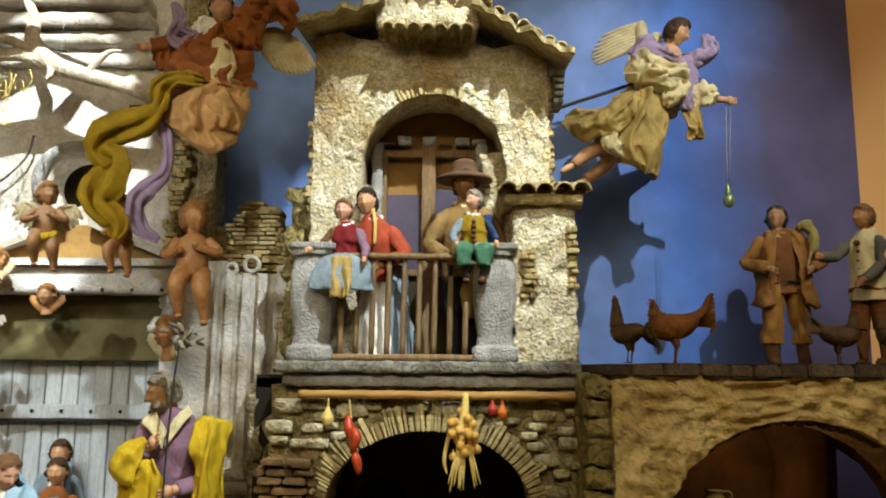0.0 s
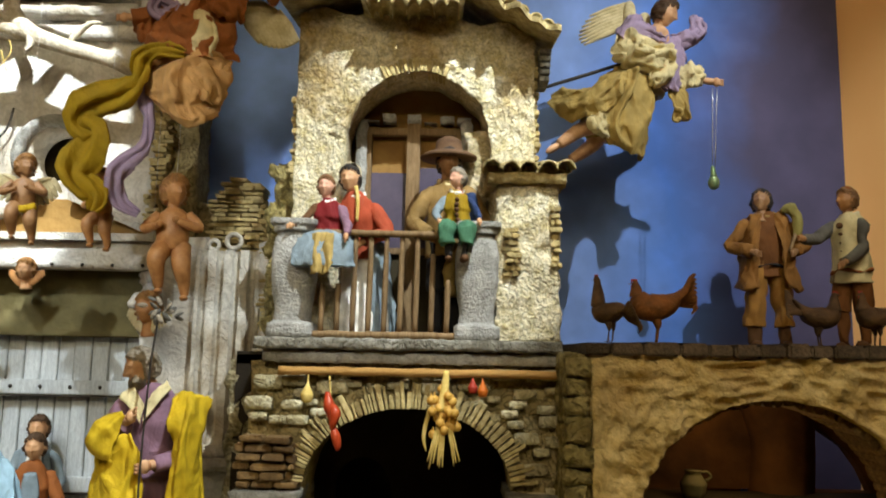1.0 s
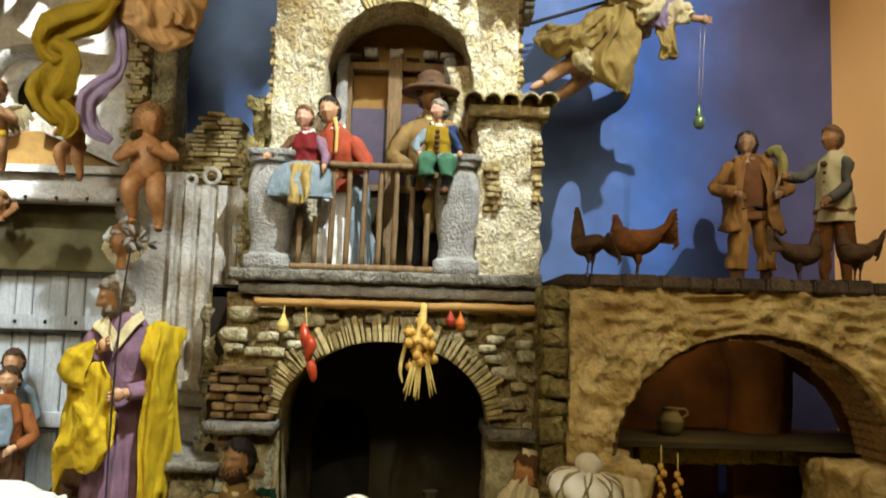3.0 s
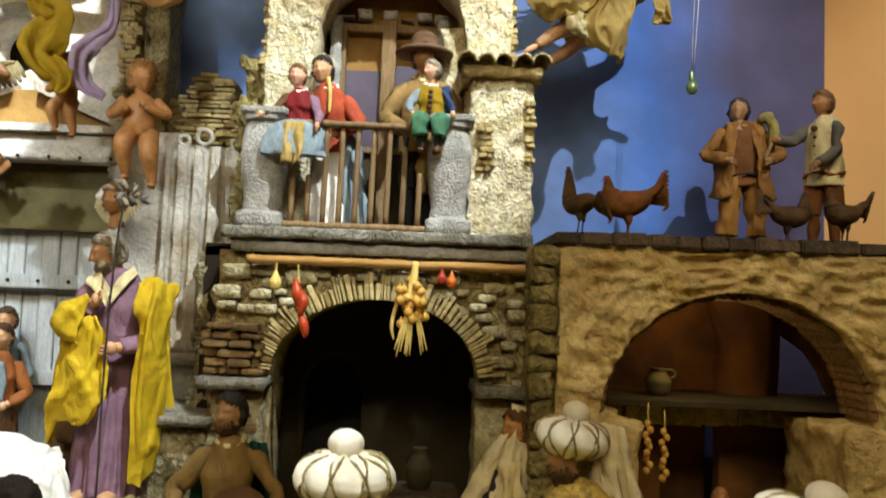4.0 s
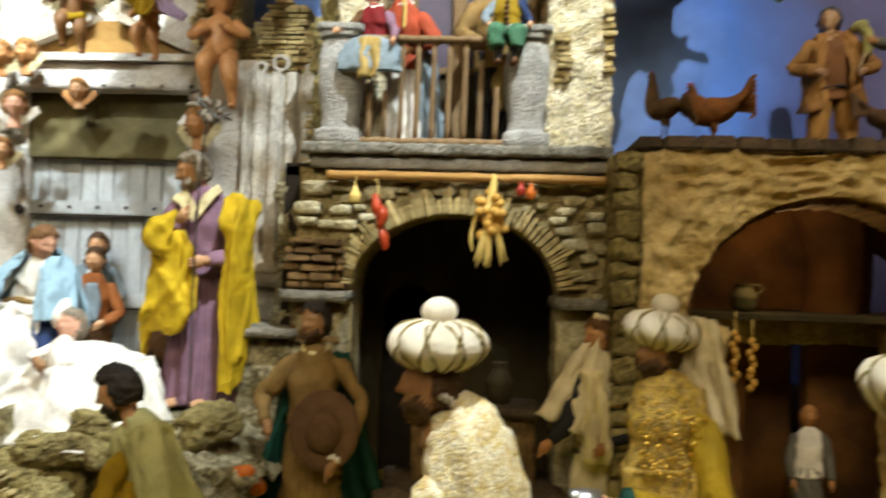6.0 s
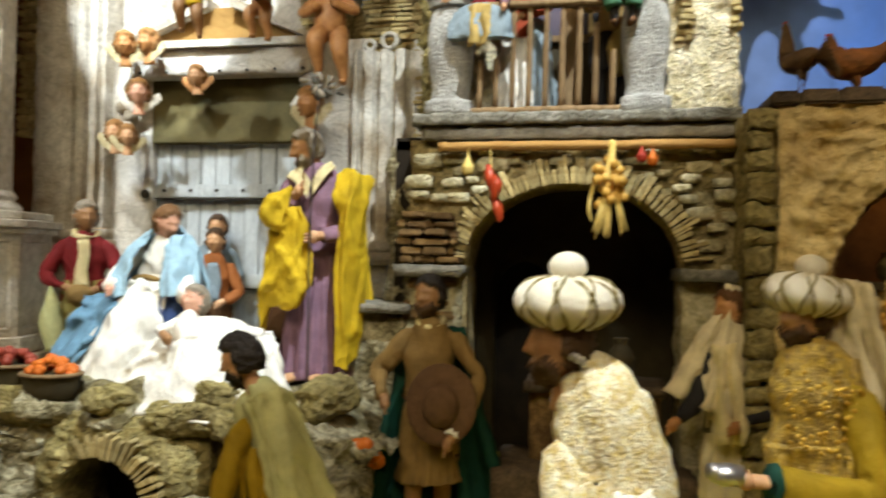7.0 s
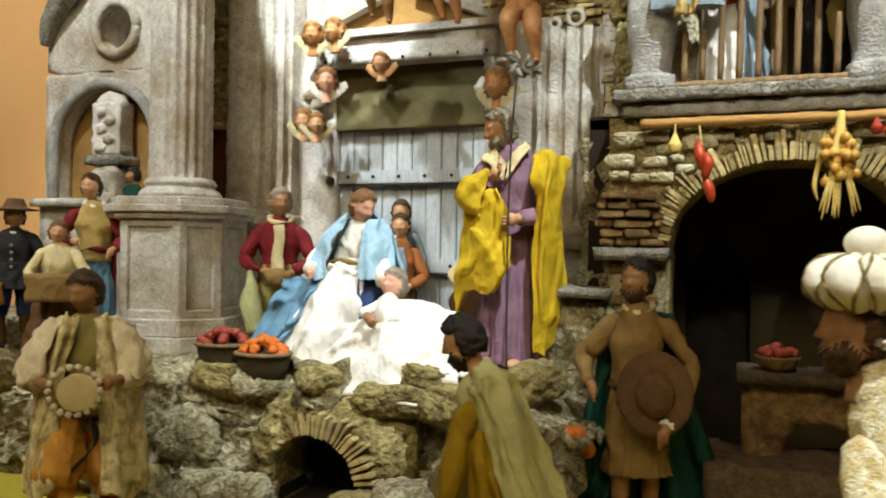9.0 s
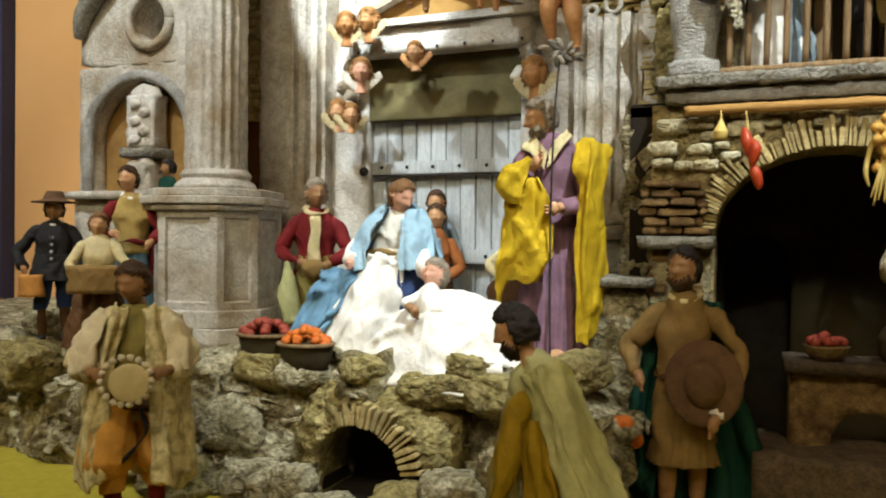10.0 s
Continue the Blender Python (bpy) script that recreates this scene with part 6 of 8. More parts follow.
f.done("infant_figurine", "small infant statuette on a heap of white cloth", "statuette", wrinkle=0.02)

# people behind them
f = Fig(-0.848, 1.24, 1.09, 0.34, 28)
f.robe("olive", 0.40, 0.12, 0.10, 0.85, 0.08, 6)
f.torso("red", 0.32, 0.60, 0.125)
f.collar(0.64, "cream", w=0.055)
f.tube([(0, -0.07, 0.60), (0, -0.085, 0.45), (0, -0.09, 0.34)], [(0.03, 0.01), (0.035, 0.012), (0.035, 0.012)], "cream", seg=12)
f.head((0, -0.01, 0.715), "dkskin", "greyhair", turn=20, s=1.12)
f.arm((-0.115, 0, 0.59), (-0.19, -0.04, 0.42), (-0.06, -0.13, 0.36), "red", "dkskin")
f.arm((0.115, 0, 0.59), (0.185, -0.05, 0.42), (0.06, -0.13, 0.35), "red", "dkskin")
f.ell((0.0, -0.16, 0.33), (0.06, 0.05, 0.055), "tan")
f.tube([(-0.14, -0.10, 0.36), (-0.13, -0.12, 0.20), (-0.11, -0.12, 0.05)], [0.02, 0.05, 0.05], "sage", seg=14, fold=0.12, nf=4)
f.done("shepherd_figurine", "dark faced statuette in deep red jacket holding a jug", "statuette")

for (x, y, zt, top, low, hr, lab, hh) in ((-0.655, 1.335, 1.318, "rust", "brown", "hair", "small statuette in rust jacket beside the door", 0.30), (-0.672, 1.375, 1.345, "ltblue", "grey", "hair", "small statuette in pale blue shirt behind others", 0.30)):
    f = Fig(x, y, 1.09, hh, 18)
    H = (zt - 1.09) / hh
    f.robe(low, H - 0.40, 0.11, 0.10, 0.85, 0.06, 6)
    f.torso(top, H - 0.46, H - 0.19, 0.115)
    f.tube([(0, -0.072, H - 0.20), (0, -0.082, H - 0.32), (0, -0.084, H - 0.42)], [(0.03, 0.01), (0.05, 0.012), (0.05, 0.012)], "ltblue" if top == "rust" else "white", seg=12)
    f.head((0, -0.01, H - 0.075), "skin", hr, turn=-8, s=1.08)
    f.arm((-0.105, 0, H - 0.20), (-0.155, -0.04, H - 0.38), (-0.05, -0.12, H - 0.42), top)
    f.arm((0.105, 0, H - 0.20), (0.155, -0.04, H - 0.38), (0.06, -0.12, H - 0.43), top)
    f.done("child_figurine", lab, "statuette")
f = Fig(-0.535, 1.33, 1.09, 0.32, 0, (0, 20))
f.robe("brown", 0.34, 0.14, 0.10, 0.85, 0.08, 6)
f.torso("cream", 0.28, 0.50, 0.12)
f.head((-0.03, -0.02, 0.60), "skin", "greyhair", turn=-40, s=1.08)
f.arm((-0.10, 0, 0.49), (-0.17, -0.07, 0.36), (-0.05, -0.15, 0.33), "cream")
f.ell((0.02, -0.13, 0.25), (0.12, 0.08, 0.10), "brown")
f.done("piper_figurine", "crouching statuette in cream shirt with a dark bag", "statuette")

# balcony
f = Fig(-0.098, 1.222, 1.487, 0.275)
f.robe("white", 0.55, 0.16, 0.10, 0.7, 0.12, 8)
f.sheet(fold_sheet((0.05, -0.08, 0.55), (0.14, 0.0, 0.55), (0.07, -0.13, 0.02), (0.20, 0.0, 0.02), 0.02, 3), "ltblue", 16, 16)
f.torso("coral", 0.50, 0.80, 0.125, (-0.05, -0.04))
f.collar(0.835, "white", (-0.05, -0.04))
f.head((-0.085, -0.06, 0.915), "skin", "blackhair", turn=-14, tilt=-8, s=1.15)
f.tube([(-0.15, -0.03, 0.95), (-0.135, -0.03, 1.0), (-0.085, -0.035, 1.02), (-0.035, -0.03, 0.99), (-0.025, -0.03, 0.93)], [(0.010, 0.026), (0.013, 0.034), (0.014, 0.036), (0.013, 0.034), (0.010, 0.026)], "gauze", seg=16, n=20)
f.tube([(-0.045, -0.10, 0.87), (-0.03, -0.115, 0.78), (-0.03, -0.125, 0.66)], [0.012, 0.011, 0.009], "straw", seg=8)
f.arm((0.06, -0.03, 0.775), (0.15, -0.08, 0.61), (0.0, -0.17, 0.53), "coral", r=(0.060, 0.054, 0.042))
f.arm((-0.17, -0.03, 0.775), (-0.22, -0.06, 0.64), (-0.24, -0.15, 0.60), "coral")
f.done("balcony_woman_figurine", "statuette of a woman in coral jacket and white skirt", "statuette", "figures on the balcony")
f = Fig(-0.150, 1.176, 1.600, 0.21)
f.tube([(0, 0.05, 0.16), (0, -0.06, 0.14), (0, -0.16, 0.02), (0, -0.17, -0.04)], [(0.20, 0.08), (0.21, 0.10), (0.22, 0.06), (0.22, 0.05)], "ltblue", seg=40, n=16, fold=[0.04, 0.06, 0.10, 0.12], nf=6)
f.sheet(fold_sheet((-0.09, -0.16, 0.20), (0.07, -0.16, 0.20), (-0.07, -0.26, -0.10), (0.06, -0.26, -0.10), 0.02, 3), "goldcloth", 16, 14)
f.torso("red", 0.20, 0.44, 0.12)
f.collar(0.48, "white")
f.belt(0.21, 0.115, "cream")
f.head((-0.02, -0.02, 0.565), "pinkskin", "auburn", turn=-10, s=1.2)
f.arm((0.11, 0, 0.43), (0.17, -0.07, 0.28), (0.16, -0.17, 0.18), "purple")
f.arm((-0.11, 0, 0.43), (-0.20, -0.05, 0.29), (-0.24, -0.12, 0.26), "brown")
f.done("balcony_child_figurine", "child statuette in red bodice and pale blue skirt", "statuette", "figures on the balcony")
f = Fig(0.036, 1.255, 1.487, 0.315)
# Legs coloured black to carry the shade behind the railing.
f.legs("black", "black")
f.torso("tan", 0.46, 0.80, 0.13)
f.collar(0.835, "cream")
f.buttons(0.58, 0.76, 5, "brown")
f.head((0.0, -0.03, 0.925), "dkskin", "blackhair", turn=16, nod=6, s=1.15)
f.tube([(0.0, 0.0, 0.955), (0.0, 0.0, 0.965), (0.0, 0.0, 0.985), (0, 0, 1.0), (0, 0, 1.05), (0, 0, 1.075)], [(0.15, 0.14), (0.152, 0.142), (0.12, 0.11), (0.075, 0.07), (0.068, 0.062), (0.03, 0.03)], "felthat", seg=28, n=20)
f.arm((-0.115, 0, 0.79), (-0.19, -0.06, 0.60), (-0.08, -0.20, 0.51), "tan", "dkskin", r=(0.06, 0.054, 0.042))
f.arm((0.115, 0, 0.79), (0.20, -0.05, 0.61), (0.17, -0.18, 0.53), "tan", "dkskin", r=(0.06, 0.054, 0.042))
f.tube([(0.07, -0.05, 0.46), (0.02, -0.06, 0.34), (0.03, -0.05, 0.22)], [0.03, 0.045, 0.03], "goldcloth", seg=14, fold=0.1, nf=4)
f.done("balcony_man_figurine", "statuette of a man in tan jacket and brown felt hat", "statuette", "figures on the balcony")
f = Fig(0.050, 1.172, 1.640, 0.20)
for q in (-1, 1):
    f.tube([(q * 0.05, 0.02, 0.06), (q * 0.08, -0.14, 0.06), (q * 0.07, -0.17, -0.06)], [0.07, 0.075, 0.06], "green", seg=18, n=14, fold=0.06, nf=4)
    f.tube([(q * 0.06, -0.16, -0.04), (q * 0.055, -0.16, -0.15)], [0.03, 0.026], "black", seg=10)
    f.ell((q * 0.055, -0.185, -0.17), (0.03, 0.05, 0.024), "brown")
f.torso("mustard", 0.10, 0.34, 0.12)
f.collar(0.385, "white")
f.buttons(0.14, 0.30, 5, "brown", -0.088)
f.arm((-0.11, 0.01, 0.33), (-0.17, -0.04, 0.20), (-0.13, -0.12, 0.12), "ltblue")
f.arm((0.11, 0.01, 0.33), (0.18, -0.03, 0.20), (0.17, -0.12, 0.13), "navy")
f.tube([(0.10, 0.05, 0.37), (0.12, 0.05, 0.22), (0.12, 0.05, 0.08)], [(0.05, 0.04), (0.06, 0.05), (0.05, 0.04)], "navy", seg=16)
f.head((0.0, -0.02, 0.47), "pinkskin", "greyhair", turn=-50, s=1.2)
f.done("balcony_boy_figurine", "boy statuette in yellow vest, blue jacket and green breeches", "statuette", "figures on the balcony")

# on the golden wall
f = Fig(0.630, 1.42, 1.487, 0.30, -10)
for q in (-1, 1):
    f.tube([(q * 0.055, 0, 0.52), (q * 0.078, -0.012 + 0.02 * q, 0.36), (q * 0.088, -0.012 + 0.02 * q, 0.22), (q * 0.092, -0.01 + 0.02 * q, 0.135)],
           [(0.070, 0.070), (0.066, 0.068), (0.058, 0.060), (0.060, 0.060)], "amber", seg=26, n=24, fold=[0.04, 0.07, 0.10, 0.07], nf=6, ph=q)
    f.tube([(q * 0.092, -0.01 + 0.02 * q, 0.16), (q * 0.092, -0.006 + 0.02 * q, 0.09), (q * 0.092, -0.008 + 0.02 * q, 0.03)], [0.042, 0.038, 0.032], "brown", seg=16, n=10)
    f.ell((q * 0.094, -0.045 + 0.02 * q, 0.020), (0.032, 0.068, 0.022), "brown", u=16, v=10)
f.torso("umber", 0.46, 0.80, 0.125)
f.belt(0.50, 0.118, "black")
f.collar(0.835, "tan")
f.head((-0.025, -0.015, 0.905), "dkskin", "blackhair", turn=-24, nod=-20, s=1.14)
for q in (-1, 1):
    soft_drape(f, [[(q * 0.035, -0.05, 0.83), (q * 0.08, -0.055, 0.83), (q * 0.13, 0.02, 0.79)], [(q * 0.062, -0.10, 0.66), (q * 0.11, -0.09, 0.66), (q * 0.145, 0.03, 0.66)],
                   [(q * 0.07, -0.115, 0.50), (q * 0.125, -0.09, 0.49), (q * 0.16, 0.03, 0.50)], [(q * 0.085 + 0.01, -0.13, 0.37), (q * 0.15, -0.10, 0.35), (q * 0.185, 0.03, 0.38)]], "bronze", 22, 30, 0.012, 2.0, 1.3, 5 + q)
    f.arm((q * 0.13, 0, 0.79), (q * 0.235, -0.03, 0.63), (q * 0.115 + 0.01, -0.15, 0.575), "bronze", "dkskin", r=(0.056, 0.050, 0.042))
f.tube([(0.08, -0.075, 0.84), (0.13, -0.085, 0.855), (0.165, -0.07, 0.79), (0.155, -0.08, 0.68)], [0.026, 0.042, 0.040, 0.022], "olive", seg=18, n=20, fold=0.08, nf=4)
f.tube([(0.155, -0.08, 0.70), (0.10, -0.15, 0.585)], [0.012, 0.009], "wood", seg=8)
f.done("musician_figurine", "brown coated statuette with amber breeches and a small bagpipe", "statuette")
f = Fig(0.676, 1.21, 1.487, 0.255, -62)
f.legs("umber", "brown", gap=0.045, knee=0.24, calf="umber", step=0.04)
f.torso("cream", 0.44, 0.80, 0.112)
f.tube([(0, 0.0, 0.40), (0, 0, 0.48), (0, -0.002, 0.60), (0, 0, 0.74), (0, 0.004, 0.815)], [(0.118, 0.100), (0.112, 0.094), (0.104, 0.086), (0.112, 0.090), (0.060, 0.052)], "cream", seg=36, n=24, fold=[0.09, 0.06, 0.03, 0.02, 0.02], nf=7)
f.belt(0.47, 0.116, "rust", d=0.098, r=0.010)
f.buttons(0.54, 0.75, 5, "brown", -0.096)
f.collar(0.835, "gauze")
f.head((0.0, -0.02, 0.915), "terracotta", "auburn", turn=-14, nod=-6, s=1.12)
f.tube([(0.0, 0.006, 0.965), (0.0, 0.006, 0.985), (0.0, 0.012, 1.005)], [(0.052, 0.060), (0.046, 0.052), (0.016, 0.018)], "rust", seg=22, n=12)
f.arm((-0.11, -0.02, 0.78), (-0.11, -0.20, 0.665), (-0.06, -0.37, 0.655), "grey", "terracotta", r=(0.050, 0.042, 0.034))
f.arm((0.11, -0.01, 0.78), (0.13, -0.06, 0.60), (0.10, -0.22, 0.50), "grey", "dkskin", r=(0.050, 0.044, 0.034))
f.done("boy_figurine", "boy statuette in cream waistcoat with grey sleeves and outstretched arm", "statuette")


def fowl(x, y, z, s, yaw, m, label, up=1.0, tail=1.0, fat=1.0):
    """A hen facing -x: full breast and belly, upright neck, a fan of tail feathers (tail: how steeply it rises)."""
    F = Fig(x, y, z, s, yaw)
    g = fat
    F.tube([(0.42, 0, 0.52 + 0.24 * tail), (0.32, 0, 0.53 + 0.13 * tail), (0.18, 0, 0.545), (0.0, 0, 0.49), (-0.14, 0, 0.51), (-0.225, 0, 0.62), (-0.245, 0, 0.78 * up), (-0.25, 0, 0.90 * up), (-0.265, 0, 0.97 * up), (-0.285, 0, 0.995 * up)],
           [(0.03, 0.015), (0.090, 0.055), (0.155 * g, 0.13 * g), (0.20 * g, 0.165 * g), (0.19 * g, 0.165 * g), (0.145, 0.13), (0.095, 0.085), (0.066, 0.06), (0.056, 0.05), (0.03, 0.03)], m, seg=26, n=46, hint=V((0, 0, 1)))
    for k in range(9):
        w = 0.011 * (k - 4)
        h = 0.62 + 0.26 * tail - 0.028 * k
        F.tube([(0.20, w, 0.56), (0.36, w * 1.8, 0.50 + 0.17 * tail - 0.016 * k), (0.47 + 0.010 * k, w * 2.6, h - 0.02 * k), (0.545 - 0.002 * (k - 3) ** 2, w * 2.8, h + 0.03 * tail - 0.035 * k)], [(0.05, 0.02), (0.054, 0.022), (0.036, 0.016), (0.010, 0.005)], m, seg=8, n=14, hint=V((0, 1, 0)))
    for q in (-1, 1):
        for k in range(3):
            F.ell((0.02 + 0.06 * k, (0.142 - 0.012 * k) * q * g, 0.53 - 0.03 * k), (0.16 - 0.02 * k, 0.030, 0.085 - 0.016 * k), m, rot=rot(0, -14 - 6 * k, 0))
        F.tube([(0.0, 0.06 * q, 0.42), (0.03, 0.06 * q, 0.27), (0.03, 0.06 * q, 0.19)], [0.090, 0.045, 0.017], m, seg=12)
        F.tube([(0.03, 0.06 * q, 0.22), (0.005, 0.06 * q, 0.01)], [0.015, 0.014], m, seg=8)
        for dd in (-0.07, 0.0, 0.06):
            F.tube([(0.0, 0.06 * q, 0.012), (-0.08, 0.06 * q + dd * 0.6, 0.007)], [0.011, 0.006], m, seg=6)
    F.tube([(-0.300, 0, 0.975 * up), (-0.365, 0, 0.945 * up)], [0.018, 0.003], m, seg=6)
    for k in range(4):
        F.ell((-0.305 + 0.022 * k, 0, 1.015 * up + 0.006 * math.sin(k)), (0.012, 0.007, 0.022), "comb", u=8, v=6)
    F.ell((-0.305, 0, 0.915 * up), (0.014, 0.010, 0.03), "comb", u=8, v=6)
    return F.done("fowl_figurine", label, "bird figurine", "poultry on the wall", 0.022)


fowl(0.266, 1.085, 1.487, 0.082, -48, "darkpoultry", "dark brown hen figurine standing upright on the wall", 1.14, 0.1, 1.1)
fowl(0.352, 1.165, 1.487, 0.112, -8, "poultry", "rust brown hen figurine with a long raised tail", 0.84, 1.05, 1.15)
fowl(0.588, 1.14, 1.487, 0.086, 172, "darkpoultry", "dark hen figurine facing the boy", 0.92, 1.2, 1.15)
fowl(0.640, 1.085, 1.487, 0.082, 12, "darkpoultry", "dark hen figurine beside the boy's feet", 0.92, 1.0, 1.15)


def turban(F, c, s, tiltx=0, tilty=0, ribs="braid"):
    """A broad padded white turban, bound with crossing cords, and a small ribbed ball on top; s: half its width."""
    R, c = rot(tiltx, tilty, 0), V(c)
    at = lambda x, y, z: c + R @ (V((x, y, z)) * s)
    white = F.m("turban")

    def skin_at(a, dz, out=0.0, lob=None):
        rr = (1 - min(1.0, abs(dz)) ** 2.6) ** (1 / 2.6)
        lobe = abs(math.cos(4.5 * a + 0.9 * dz)) ** 0.55 if lob is None else lob
        k = (0.86 + 0.15 * lobe + out) * rr * (1 - 0.30 * max(0.0, -dz) ** 1.5)
        return at(k * math.cos(a), k * math.sin(a), dz * (0.54 if dz > 0 else 0.52) * (0.80 + 0.22 * lobe + out))
    ret = bmesh.ops.create_uvsphere(F.bm, u_segments=90, v_segments=40, radius=1)
    for v in ret["verts"]:
        d = v.co.normalized()
        v.co = skin_at(math.atan2(d.y, d.x), d.z, 0.02 * noise.noise(d * 9))
    for f in {f for v in ret["verts"] for f in v.link_faces}:
        f.material_index = white
    for k in range(9):
        for q in (-1, 1):
            pts = []
            for i in range(13):
                t = i / 12
                a = (2 * math.pi * k + math.pi) / 9 + q * (t - 0.4) * 0.44
                pts.append(skin_at(a, math.sin(1.25 - 2.2 * t), 0.015))
            F.tube(pts, [0.030 * s, 0.030 * s], ribs, seg=6, n=30, fold=0.35, nf=2, twist=20)
    ret = bmesh.ops.create_uvsphere(F.bm, u_segments=40, v_segments=20, radius=1)
    for v in ret["verts"]:
        d = v.co.normalized()
        k = 1 - 0.10 * (1 - abs(math.sin(7 * math.atan2(d.y, d.x)))) ** 2
        v.co = at(0.36 * k * d.x, 0.36 * k * d.y, 0.70 + 0.29 * d.z)
    for f in {f for v in ret["verts"] for f in v.link_faces}:
        f.material_index = white


# the kings
f = Fig(0.005, 0.635, 0.90, 0.36)
f.robe("brocade", 0.62, 0.17, 0.105, 0.9, 0.06, 8, c0=(0.14, 0.0), c1=(0.055, 0.0))
f.tube([(0.09, 0, 0.52), (0.075, 0, 0.64), (0.05, 0, 0.73), (0.015, 0, 0.785), (-0.01, 0, 0.81)], [(0.12, 0.09), (0.118, 0.095), (0.105, 0.09), (0.075, 0.06), (0.036, 0.036)], "brocade", seg=32, n=20, fold=0.04, nf=6)
f.sheet(fold_sheet((0.08, -0.12, 0.58), (0.17, -0.04, 0.58), (0.12, -0.17, 0.02), (0.33, -0.06, 0.02), 0.015, 6), "white", 26, 20)
f.sheet(fold_sheet((-0.02, -0.10, 0.60), (0.06, -0.12, 0.60), (-0.02, -0.17, 0.02), (0.10, -0.17, 0.02), 0.015, 4), "brocade", 22, 18)
f.head((-0.040, 0.0, 0.855), "dkskin", "hair", turn=-72, s=1.12, beard="hair")
for k in range(3):
    f.ell((-0.012 + 0.012 * k, -0.055, 0.842 - 0.006 * k), (0.008, 0.007, 0.011), "silver", u=8, v=6)
turban(f, (-0.022, 0.0, 0.940), 0.112)
f.arm((-0.03, -0.04, 0.66), (-0.03, -0.12, 0.46), (-0.15, -0.17, 0.44), "brocade", "skin")
f.done("king_figurine", "turbaned statuette in white and gold brocade robe", "statuette", "the kings")
f = Fig(0.225, 0.85, 0.90, 0.355)
f.robe("oldgold", 0.58, 0.20, 0.13, 0.9, 0.08, 9, c0=(0.06, 0.02))
f.torso("oldgold", 0.52, 0.80, 0.135)
f.sheet(fold_sheet((0.03, -0.07, 0.80), (0.14, 0.0, 0.80), (0.10, -0.17, 0.04), (0.30, -0.02, 0.04), 0.016, 6), "oldgold", 26, 18)
r = random.Random(9)
for k in range(70):
    u, v = r.random(), r.random()
    f.ell((-0.09 + 0.20 * u, -0.088 - 0.03 * math.sin(math.pi * u), 0.78 - 0.20 * v - 0.05 * u), (0.008, 0.006, 0.007), "gold", u=6, v=4)
f.head((-0.03, 0, 0.905), "dkskin", "hair", turn=-60, s=1.14, beard="hair")
turban(f, (-0.02, 0, 0.962), 0.116, 0, 8)
f.sheet(fold_sheet((0.03, 0.03, 1.02), (0.13, -0.01, 1.0), (0.05, 0.0, 0.70), (0.20, -0.05, 0.66), 0.015, 5), "gauze", 26, 20)
f.arm((0.12, -0.06, 0.72), (0.10, -0.16, 0.48), (-0.19, -0.19, 0.50), "mustard", "skin", r=(0.065, 0.056, 0.045), long=0.78, cuff="dkgreen")
f.ell((-0.255, -0.20, 0.515), (0.045, 0.035, 0.03), "silver")
f.tube([(-0.22, -0.19, 0.51), (-0.30, -0.21, 0.525)], [0.03, 0.02], "silver", seg=12)
f.done("king_figurine", "turbaned statuette in old gold cloak holding a silver vessel", "statuette", "the kings")
f = Fig(0.365, 0.60, 0.90, 0.345)
f.robe("goldcloth", 0.58, 0.18, 0.12, 0.9, 0.08, 9)
f.torso("goldcloth", 0.52, 0.76, 0.14)
f.head((-0.03, -0.02, 0.855), "dkskin", "blackhair", turn=-30, s=1.14)
turban(f, (-0.045, -0.01, 0.915), 0.132, 0, 26)
f.done("king_figurine", "statuette with a large tilted white turban", "statuette", "the kings")

# men before the archway
f = Fig(-0.205, 1.09, 0.90, 0.345, 6)
f.legs("tan", "brown", gap=0.055, top=0.34, knee=0.22, calf="dkskin")
f.robe("tan", 0.56, 0.125, 0.092, 0.8, 0.10, 9, z0=0.20)
f.torso("tan", 0.50, 0.80, 0.108)
f.belt(0.53, 0.10, "brown")
f.collar(0.835, "cream")
f.head((-0.005, -0.01, 0.925), "dkskin", "blackhair", turn=-30, s=1.14, beard="hair")
f.arm((-0.11, 0, 0.79), (-0.215, 0.0, 0.62), (-0.16, -0.12, 0.53), "tan", "dkskin", r=(0.043, 0.040, 0.030))
f.arm((0.11, 0, 0.79), (0.215, -0.04, 0.60), (0.10, -0.20, 0.40), "tan", "dkskin", r=(0.043, 0.040, 0.030), cuff="white")
f.ell((0.065, -0.17, 0.53), (0.135, 0.02, 0.155), "felthat", rot=rot(-8, 0, 0), u=28, v=12)
f.ell((0.065, -0.195, 0.53), (0.07, 0.04, 0.08), "felthat", rot=rot(-8, 0, 0), u=20)
f.sheet(fold_sheet((-0.12, 0.08, 0.78), (0.13, 0.08, 0.80), (-0.26, 0.10, 0.02), (0.33, 0.06, 0.0), 0.02, 7), "dkgreen", 40, 24)
f.sheet(fold_sheet((-0.14, 0.05, 0.60), (-0.08, 0.08, 0.58), (-0.29, -0.06, 0.10), (-0.10, 0.0, 0.06), 0.02, 3), "dkgreen", 16, 16)
f.done("hat_holder_figurine", "statuette in tan tunic and green cloak holding a hat", "statuette")
f = Fig(-0.285, 0.83, 0.90, 0.335, 0, (0, -12))
f.robe("sage", 0.50, 0.15, 0.10, 0.9, 0.09, 8, c0=(0.08, 0.02), c1=(0.0, 0.0))
